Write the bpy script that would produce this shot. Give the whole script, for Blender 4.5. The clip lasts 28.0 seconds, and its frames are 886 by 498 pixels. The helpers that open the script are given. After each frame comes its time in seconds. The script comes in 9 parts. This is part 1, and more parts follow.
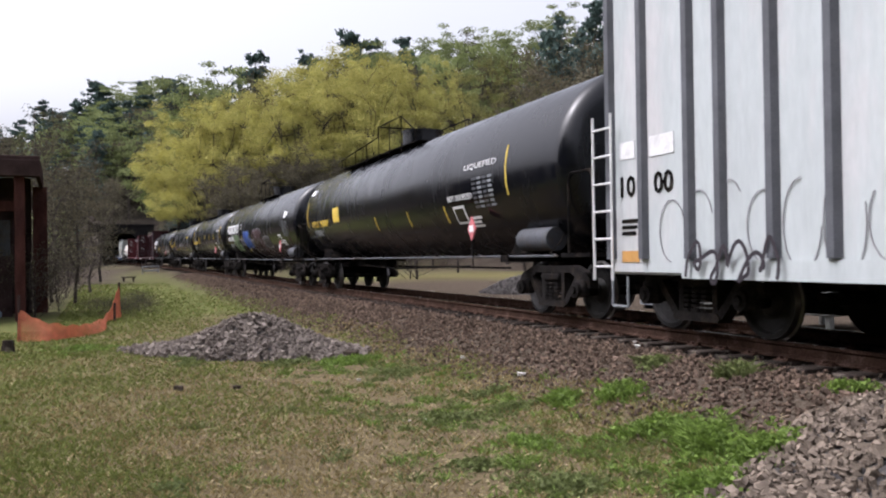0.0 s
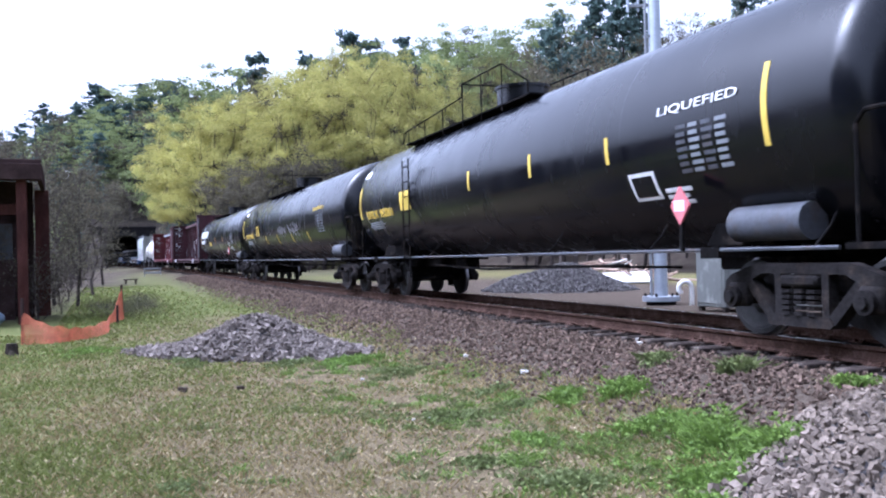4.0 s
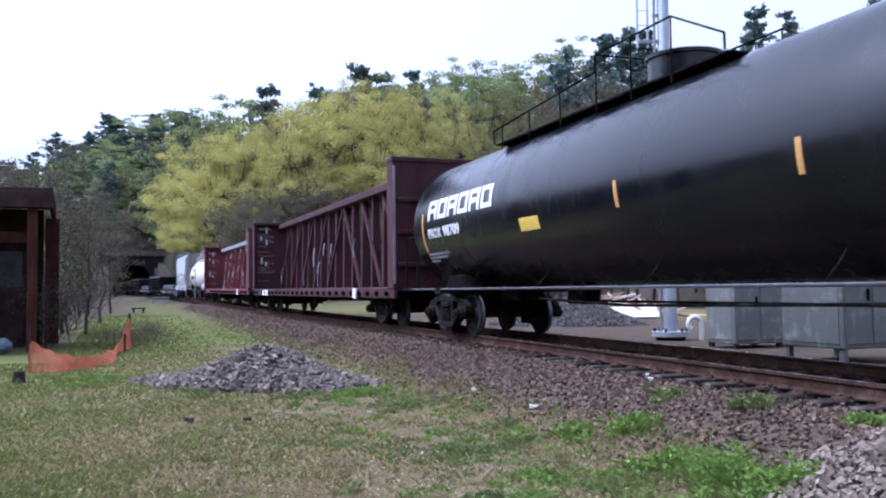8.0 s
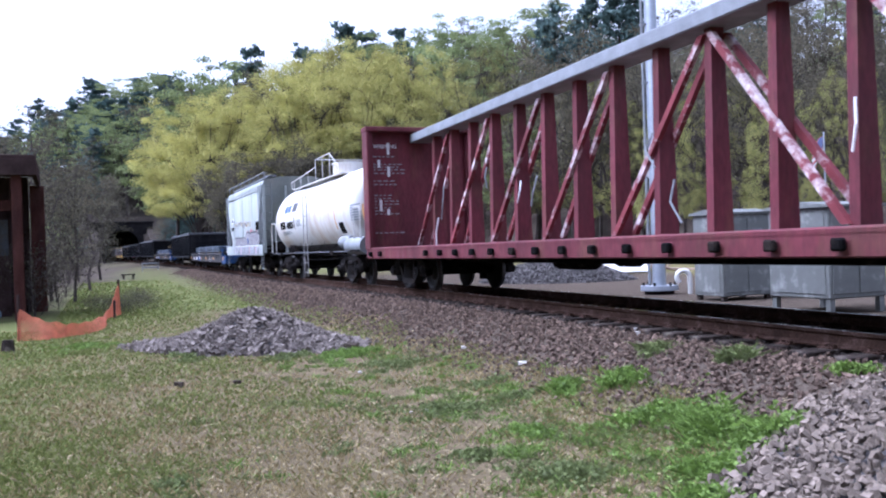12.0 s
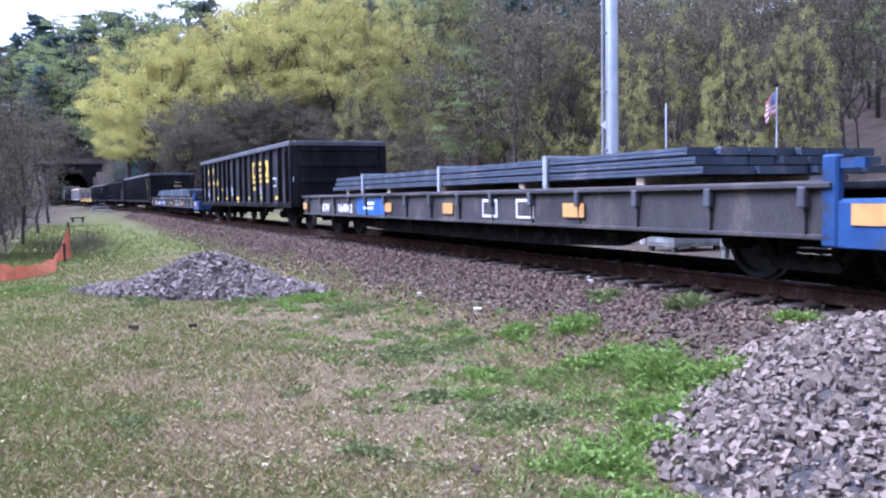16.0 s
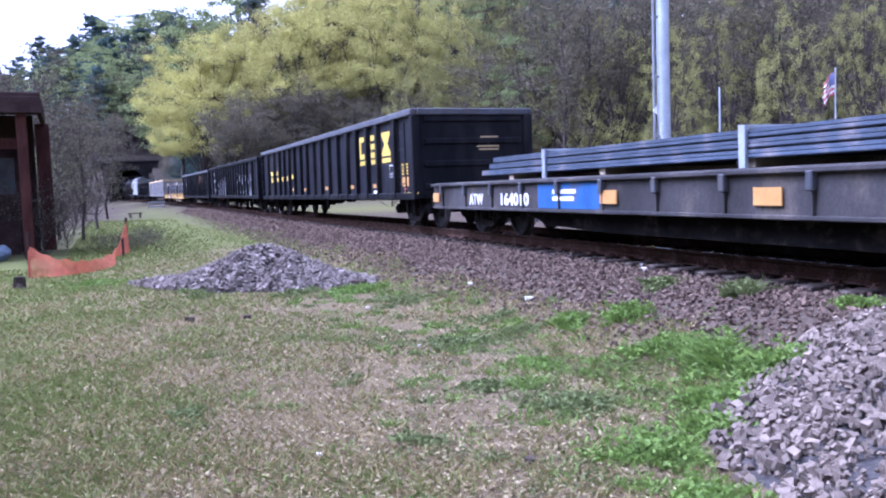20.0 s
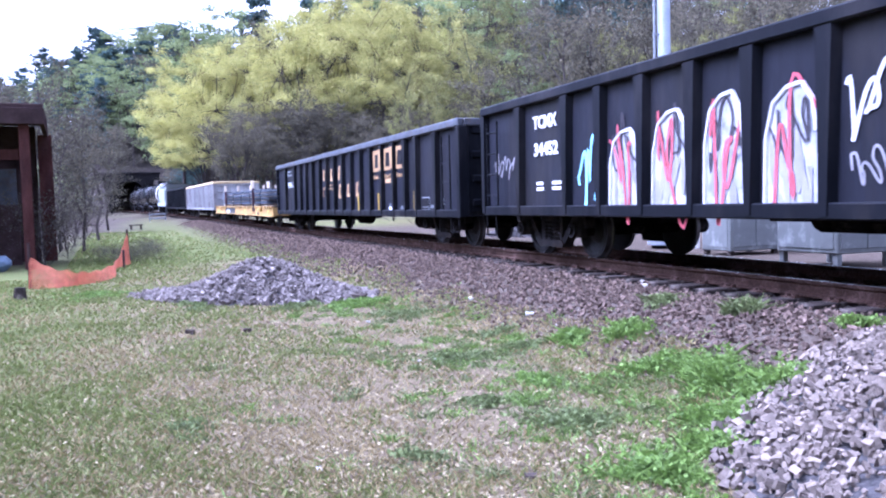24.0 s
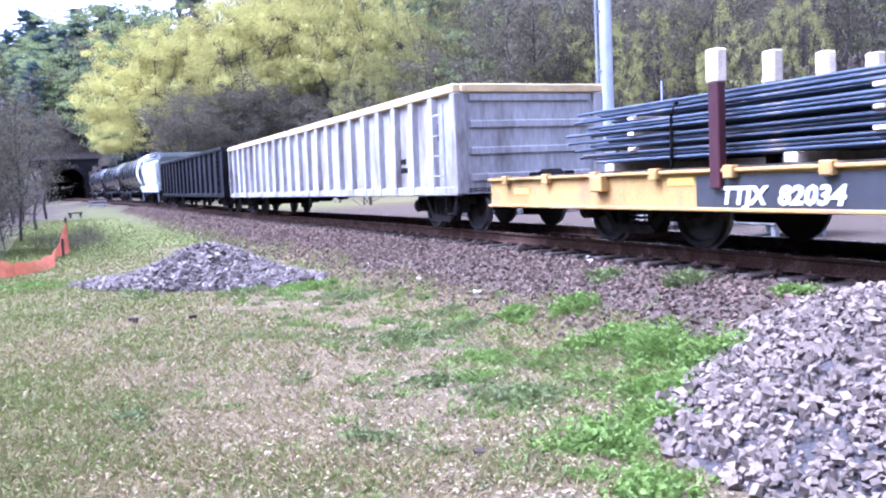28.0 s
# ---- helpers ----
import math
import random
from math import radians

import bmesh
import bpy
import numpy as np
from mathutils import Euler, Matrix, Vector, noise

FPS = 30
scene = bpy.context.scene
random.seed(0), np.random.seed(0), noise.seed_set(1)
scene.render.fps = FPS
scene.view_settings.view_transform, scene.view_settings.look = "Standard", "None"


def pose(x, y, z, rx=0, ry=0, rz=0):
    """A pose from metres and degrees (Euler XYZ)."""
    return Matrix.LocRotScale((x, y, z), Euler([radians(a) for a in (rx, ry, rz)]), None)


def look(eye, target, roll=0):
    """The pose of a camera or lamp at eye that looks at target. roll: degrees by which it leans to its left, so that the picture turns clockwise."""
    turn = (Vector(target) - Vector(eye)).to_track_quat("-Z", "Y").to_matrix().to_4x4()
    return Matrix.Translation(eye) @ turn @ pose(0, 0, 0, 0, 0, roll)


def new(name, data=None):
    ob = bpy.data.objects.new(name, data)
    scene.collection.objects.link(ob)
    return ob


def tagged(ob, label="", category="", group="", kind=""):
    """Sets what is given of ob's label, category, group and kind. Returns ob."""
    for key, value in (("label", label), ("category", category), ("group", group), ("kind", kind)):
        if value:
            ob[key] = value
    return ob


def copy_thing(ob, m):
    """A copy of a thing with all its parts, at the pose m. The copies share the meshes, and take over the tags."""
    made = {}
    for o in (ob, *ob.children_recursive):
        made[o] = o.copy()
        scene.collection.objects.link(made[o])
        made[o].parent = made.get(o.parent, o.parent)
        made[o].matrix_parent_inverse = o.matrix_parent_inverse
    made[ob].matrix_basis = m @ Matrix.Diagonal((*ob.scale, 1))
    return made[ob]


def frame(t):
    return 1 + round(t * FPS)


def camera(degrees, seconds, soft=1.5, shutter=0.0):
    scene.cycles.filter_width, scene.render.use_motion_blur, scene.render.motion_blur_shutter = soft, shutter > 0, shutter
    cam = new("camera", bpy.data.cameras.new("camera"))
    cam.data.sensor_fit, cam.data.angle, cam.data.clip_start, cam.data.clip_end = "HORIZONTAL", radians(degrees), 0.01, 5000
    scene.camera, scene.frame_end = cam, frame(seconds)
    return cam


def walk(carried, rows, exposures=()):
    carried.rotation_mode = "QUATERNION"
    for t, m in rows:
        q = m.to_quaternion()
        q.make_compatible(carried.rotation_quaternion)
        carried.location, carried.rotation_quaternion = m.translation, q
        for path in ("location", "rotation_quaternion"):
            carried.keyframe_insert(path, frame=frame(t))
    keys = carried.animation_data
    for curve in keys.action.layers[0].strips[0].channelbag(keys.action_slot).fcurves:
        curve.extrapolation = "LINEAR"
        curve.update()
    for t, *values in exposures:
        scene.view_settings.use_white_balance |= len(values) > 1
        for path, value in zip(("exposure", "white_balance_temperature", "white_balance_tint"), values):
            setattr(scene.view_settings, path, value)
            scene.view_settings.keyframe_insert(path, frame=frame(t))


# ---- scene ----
# ---------------------------------------------------------------- camera
cam = camera(55.2, 28.0, soft=2.1, shutter=0.06)
ROWS = [
    (0.0, 0.003, -0.002, 1.618, 0.80, 0.56, -0.81),
    (0.5, -0.003, -0.001, 1.611, -0.07, -0.70, -1.34),
    (1.0, -0.007, 0.018, 1.615, -0.87, -1.22, -1.09),
    (1.5, -0.012, 0.024, 1.605, -1.45, -1.14, -0.87),
    (2.0, -0.002, 0.004, 1.611, 0.63, -0.52, -1.30),
    (2.5, 0.000, -0.001, 1.612, 0.62, -0.49, -1.52),
    (3.0, 0.000, -0.000, 1.612, -0.00, 0.25, -1.47),
    (3.5, -0.000, -0.012, 1.613, 0.51, 0.50, -1.43),
    (5.5, -0.005, -0.029, 1.619, 1.92, 1.01, -1.93),
    (6.0, 0.004, -0.026, 1.621, 2.66, 1.48, -2.30),
    (6.5, 0.020, -0.003, 1.617, 1.18, 1.07, -2.83),
    (7.0, 0.002, -0.002, 1.617, 2.22, 1.95, -2.82),
    (7.5, -0.025, -0.003, 1.620, 0.24, 2.70, -1.79),
    (8.0, -0.029, -0.001, 1.616, 1.38, 2.71, -0.73),
    (8.5, -0.006, 0.022, 1.632, 1.78, 0.36, -2.95),
    (9.0, -0.006, 0.041, 1.602, 0.08, -0.34, -2.41),
    (9.5, -0.013, 0.047, 1.627, -0.03, -1.21, -2.99),
    (10.0, 0.034, 0.040, 1.603, 0.01, 0.10, -3.09),
    (10.5, 0.020, 0.030, 1.607, 0.70, 0.71, -2.93),
    (11.0, 0.006, 0.051, 1.612, -0.89, -0.35, -2.19),
    (11.5, 0.021, 0.054, 1.616, 0.66, -0.34, -2.33),
    (13.5, 0.001, -0.008, 1.584, 0.56, 1.47, -1.14),
    (14.0, -0.008, -0.015, 1.584, 1.45, 1.15, -1.23),
    (14.5, 0.018, -0.009, 1.564, -1.55, -0.47, -0.36),
    (15.0, 0.002, -0.017, 1.583, -2.31, -1.71, -0.81),
    (15.5, 0.017, -0.024, 1.579, -1.88, -2.56, -0.82),
    (16.0, 0.001, -0.020, 1.591, -2.10, -3.60, -1.04),
    (16.5, 0.004, -0.017, 1.578, -1.39, -3.70, -1.16),
    (17.0, -0.002, -0.011, 1.578, -1.87, -3.61, -1.92),
    (17.5, 0.010, -0.006, 1.573, -0.89, -3.47, -0.91),
    (18.0, 0.004, -0.010, 1.574, 0.36, -3.22, -0.89),
    (18.5, -0.027, -0.013, 1.584, 1.30, -3.80, -1.86),
    (19.0, -0.021, -0.003, 1.585, 2.11, -3.94, -1.60),
    (19.5, -0.009, 0.002, 1.581, 2.65, -3.98, -2.51),
    (20.0, 0.002, 0.010, 1.576, 1.33, -4.15, -2.05),
    (20.5, -0.017, 0.007, 1.580, 0.64, -4.47, -1.40),
    (21.0, -0.017, 0.007, 1.579, 0.32, -5.05, -1.42),
    (21.5, -0.007, 0.011, 1.581, -0.52, -4.53, -1.16),
    (23.5, -0.023, -0.000, 1.595, 0.76, -4.43, -2.27),
    (24.0, -0.009, -0.001, 1.583, 1.31, -3.18, -1.53),
    (24.5, 0.003, -0.006, 1.561, 0.13, -3.17, 0.41),
    (25.0, -0.021, -0.016, 1.575, 0.72, -3.91, -0.06),
    (25.5, -0.003, -0.008, 1.571, -0.59, -2.99, -0.74),
    (26.0, -0.000, -0.005, 1.563, -1.47, -3.88, -0.74),
    (26.5, 0.008, 0.003, 1.565, -3.24, -4.45, -1.28),
    (27.0, -0.005, -0.012, 1.569, -1.75, -3.67, -2.93),
    (27.5, 0.005, -0.009, 1.569, -2.57, -4.54, -2.40),
    (28.0, 0.016, 0.004, 1.575, -2.11, -4.63, -2.71),
]
walk(cam, [(t, pose(x, y, z, 90 + pitch, 0, yaw) @ pose(0, 0, 0, 0, 0, roll)) for t, x, y, z, yaw, pitch, roll in ROWS],
     exposures=[(0.0, 0.07, 6090, 18), (1.0, 0.74, 5250, 21), (3.0, 0.80, 4950, 22), (6.0, 0.70, 4900, 22), (7.0, 0.40, 4850, 23), (8.0, 0.40, 4950, 22), (9.0, 0.50, 4950, 21), (10.0, 0.70, 4950, 21), (11.0, 0.80, 4850, 22), (14.0, 0.04, 5410, 24), (15.0, 0.04, 5510, 25), (16.0, 0.95, 4810, 31), (17.0, 1.55, 4710, 33), (18.0, 1.60, 4720, 34), (19.2, 1.45, 4670, 34), (20.0, 0.95, 4670, 35), (21.0, 1.20, 4670, 35), (22.5, 1.30, 4620, 35), (24.0, 1.40, 4570, 35), (25.0, 1.45, 4620, 35), (28.0, 1.65, 4670, 34)])

# ---------------------------------------------------------------- sky and sun
SUN_AZ, SUN_EL = -95.0, 57.0          # degrees from +y (to the right), and above the horizon
world = bpy.data.worlds.new("sky")
scene.world = world
world.use_nodes = True
wn = world.node_tree.nodes
sky = wn.new("ShaderNodeTexSky")
sky.sky_type, sky.sun_disc = "NISHITA", False
sky.sun_elevation, sky.sun_rotation = radians(SUN_EL), radians(SUN_AZ)
sky.air_density, sky.dust_density, sky.ozone_density = 1.0, 8.0, 1.0
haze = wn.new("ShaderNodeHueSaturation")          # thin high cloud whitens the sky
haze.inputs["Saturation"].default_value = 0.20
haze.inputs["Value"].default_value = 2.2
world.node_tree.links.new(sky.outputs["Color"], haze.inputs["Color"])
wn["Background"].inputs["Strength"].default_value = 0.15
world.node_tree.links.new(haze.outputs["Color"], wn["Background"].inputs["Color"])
sun = new("sun", bpy.data.lights.new("sun", "SUN"))
sun.data.energy, sun.data.angle, sun.data.color = 0.6, radians(12), (1.0, 0.97, 0.93)
_a, _e = radians(SUN_AZ), radians(SUN_EL)
sun.matrix_world = look((100 * math.sin(_a) * math.cos(_e), 100 * math.cos(_a) * math.cos(_e), 100 * math.sin(_e)), (0, 0, 0))

# ---------------------------------------------------------------- the line of the track
KNOTS_S = (-400, -10, 0, 20, 50, 110, 420)
KNOTS_H = (20.9, 21.05, 21.14, 22.95, 22.6, 24.8, 24.9)
RAIL_Z, HALF_GAUGE = 0.664, 0.7525
TUNNEL_S = 183.0
_S = np.arange(-400.0, 420.25, 0.25)
_ha = np.radians(np.interp(_S + 0.125, KNOTS_S, KNOTS_H))
_step = np.stack([-np.sin(_ha), np.cos(_ha)], 1) * 0.25
_i0 = int(np.argmin(abs(_S)))
_C = np.zeros((len(_S), 2))
_C[_i0] = (3.21 + HALF_GAUGE * math.cos(radians(21.14)), 10 + HALF_GAUGE * math.sin(radians(21.14)))
_C[_i0 + 1:] = _C[_i0] + np.cumsum(_step[_i0:-1], 0)
_C[:_i0] = (_C[_i0] - np.cumsum(_step[:_i0][::-1], 0))[::-1]


def rail_z(s):
    return RAIL_Z + 0.0055 * np.clip(np.asarray(s, float) - 25, 0, 175)


def heading(s):
    return np.radians(np.interp(s, KNOTS_S, KNOTS_H))


def on_track(s, lat=0.0, up=0.0):
    """A point beside the track: s along it towards the tunnel, lat to the far side, up from the rails' top."""
    a = float(heading(s))
    return Vector((float(np.interp(s, _S, _C[:, 0])) + lat * math.cos(a), float(np.interp(s, _S, _C[:, 1])) + lat * math.sin(a), float(rail_z(s)) + up))


def track_coords(x, y):
    """s and lat of points of the plan (arrays)."""
    x, y = np.atleast_1d(x).astype(float), np.atleast_1d(y).astype(float)
    h0 = radians(23.0)
    s = (x - 3.9) * -math.sin(h0) + (y - 10.3) * math.cos(h0)
    for _ in range(4):
        sc = np.clip(s, -399, 419)
        a = heading(sc)
        px, py = np.interp(sc, _S, _C[:, 0]), np.interp(sc, _S, _C[:, 1])
        s = s + ((x - px) * -np.sin(a) + (y - py) * np.cos(a)) * 0.98
    sc = np.clip(s, -399, 419)
    a = heading(sc)
    px, py = np.interp(sc, _S, _C[:, 0]), np.interp(sc, _S, _C[:, 1])
    return s, (x - px) * np.cos(a) + (y - py) * np.sin(a)


def smooth(a, b, v):
    t = np.clip((np.asarray(v, float) - a) / (b - a), 0, 1)
    return t * t * (3 - 2 * t)


def wave(x, y):
    return (np.sin(x * 1.3 + 0.7 * np.sin(y * 0.9)) * np.sin(y * 1.1 + 1.7) * 0.5
            + np.sin(x * 3.1 + y * 2.3) * np.sin(y * 2.9 - x * 1.7 + 0.5) * 0.3)


def heap_left(x, y):
    """The pile of old ballast in the grass."""
    u, v = (x + 3.6) * 0.93 - (y - 14.9) * 0.36, (x + 3.6) * 0.36 + (y - 14.9) * 0.93
    r = np.sqrt((u / np.where(u < 0, 2.75, 2.35)) ** 2 + (v / 1.35) ** 2)
    peak = np.exp(-((u - 0.1) / 1.15) ** 2) * 0.50 + 0.16
    return np.clip(1 - r ** 1.5, 0, 1) * peak


def heap_right(x, y):
    """The heap of clean ballast by the camera."""
    u, v = (x - 3.78) * 0.85 + (y - 5.0) * 0.2, (y - 4.7) * 0.95 - (x - 3.78) * 0.2
    r = np.sqrt((u / 2.2) ** 2 + (v / 2.2) ** 2)
    return np.clip(1 - r ** 1.3, 0, 1) * 0.47


def mound_far(x, y):
    """The bank of fine dark gravel beyond the track."""
    u, v = (x - 3.7) * 0.93 - (y - 31.0) * 0.36, (x - 3.7) * 0.36 + (y - 31.0) * 0.93
    r = np.sqrt((u / 2.9) ** 2 + (v / 2.2) ** 2)
    return np.clip(1 - r ** 1.4, 0, 1) * (0.95 + 0.12 * np.sin(u * 2.1))


def ground_z(x, y):
    """The height of the ground (arrays)."""
    s, lat = track_coords(x, y)
    x, y = np.atleast_1d(x).astype(float), np.atleast_1d(y).astype(float)
    bed = rail_z(s) - 0.228
    near = np.maximum(0.0, bed - 0.45) * smooth(14, 60, s) + 0.02 * wave(x, y)
    side = near + (bed - near) * smooth(-3.7, -1.7, lat)
    far = bed - 0.16 * smooth(1.6, 3.2, lat)
    z = np.where(lat < 0, side, far)
    # the wooded hillside beyond the yard
    slope = np.clip(lat - 30 + 12 * smooth(30, 90, s), 0, None) * 0.40 * smooth(-120, 10, s)
    left = np.clip(-lat - 20, 0, None) * 0.12 * smooth(60, 150, s)
    z = z + np.minimum(slope, 26) + np.minimum(left, 14)
    return z


def gz(x, y):
    return float(ground_z(x, y)[0])


# ---------------------------------------------------------------- materials
def mat(name, base, rough=0.7, metal=0.0, spec=0.4, vary=0.0, scale=4.0, fine=0.0, fscale=60.0, bump=0.0, bscale=40.0,
        second=None, amount=0.5, sscale=2.0, island=0.0, obj=0.0, trans=0.0, streak=1.0, spots=None):
    """A procedural surface: base colour, broad and fine variation, a second colour in patches, relief, and a shift by object or by loose piece."""
    m = bpy.data.materials.new(name)
    m.use_nodes = True
    nt = m.node_tree
    n, l = nt.nodes, nt.links
    b = n["Principled BSDF"]
    b.inputs["Roughness"].default_value, b.inputs["Metallic"].default_value = rough, metal
    b.inputs["Specular IOR Level"].default_value = spec if rough < 0.9 else 0.0
    tc = n.new("ShaderNodeTexCoord")
    mp = n.new("ShaderNodeMapping")
    mp.inputs["Scale"].default_value = (1, 1, 1.0 / streak)
    l.new(tc.outputs["Object"], mp.inputs["Vector"])

    def noise_tex(sc, detail=5.0, rr=0.6):
        t = n.new("ShaderNodeTexNoise")
        t.inputs["Scale"].default_value, t.inputs["Detail"].default_value, t.inputs["Roughness"].default_value = sc, detail, rr
        l.new(mp.outputs["Vector"], t.inputs["Vector"])
        return t.outputs["Fac"]

    def mixed(kind, fac, a, c):
        x = n.new("ShaderNodeMix")
        x.data_type, x.blend_type = "RGBA", kind
        for s, v in ((0, fac), (6, a), (7, c)):
            if isinstance(v, (int, float)):
                x.inputs[s].default_value = v
            elif isinstance(v, tuple):
                x.inputs[s].default_value = (*v, 1)
            else:
                l.new(v, x.inputs[s])
        return x.outputs[2]

    def ramp(v, lo, hi, out0, out1):
        r = n.new("ShaderNodeMapRange")
        r.inputs[1].default_value, r.inputs[2].default_value, r.inputs[3].default_value, r.inputs[4].default_value = lo, hi, out0, out1
        l.new(v, r.inputs[0])
        return r.outputs[0]

    def bright(col, v):
        h = n.new("ShaderNodeHueSaturation")
        l.new(v, h.inputs["Value"])
        l.new(col, h.inputs["Color"])
        return h.outputs["Color"]

    rgb = n.new("ShaderNodeRGB")
    rgb.outputs[0].default_value = (*base, 1)
    col = rgb.outputs[0]
    if second:
        col = mixed("MIX", ramp(noise_tex(sscale, 7.0, 0.65), 0.62 - 0.28 * amount, 0.72 - 0.18 * amount, 0, 1), col, second)
    if spots:
        col = mixed("MIX", ramp(noise_tex(spots[1], 8.0, 0.7), spots[2], spots[2] + 0.05, 0, 1), col, spots[0])
    if vary:
        col = bright(col, ramp(noise_tex(scale), 0.3, 0.7, 1 - vary, 1 + vary))
    if fine:
        col = bright(col, ramp(noise_tex(fscale, 3.0), 0.3, 0.7, 1 - fine, 1 + fine))
    if island:
        g = n.new("ShaderNodeNewGeometry")
        col = bright(col, ramp(g.outputs["Random Per Island"], 0, 1, 1 - island, 1 + island))
    if obj:
        o = n.new("ShaderNodeObjectInfo")
        col = bright(col, ramp(o.outputs["Random"], 0, 1, 1 - obj, 1 + obj))
    l.new(col, b.inputs["Base Color"])
    if vary and rough < 0.9:
        l.new(ramp(noise_tex(scale * 2.3), 0.3, 0.7, max(0.05, rough - 0.12), min(1, rough + 0.12)), b.inputs["Roughness"])
    if bump:
        bp = n.new("ShaderNodeBump")
        bp.inputs["Strength"].default_value, bp.inputs["Distance"].default_value = 1.0, bump
        l.new(noise_tex(bscale, 6.0), bp.inputs["Height"])
        l.new(bp.outputs["Normal"], b.inputs["Normal"])
    if trans:
        t = n.new("ShaderNodeBsdfTranslucent")
        l.new(col, t.inputs["Color"])
        mx = n.new("ShaderNodeMixShader")
        mx.inputs[0].default_value = trans
        l.new(b.outputs[0], mx.inputs[1])
        l.new(t.outputs[0], mx.inputs[2])
        l.new(mx.outputs[0], n["Material Output"].inputs["Surface"])
    return m


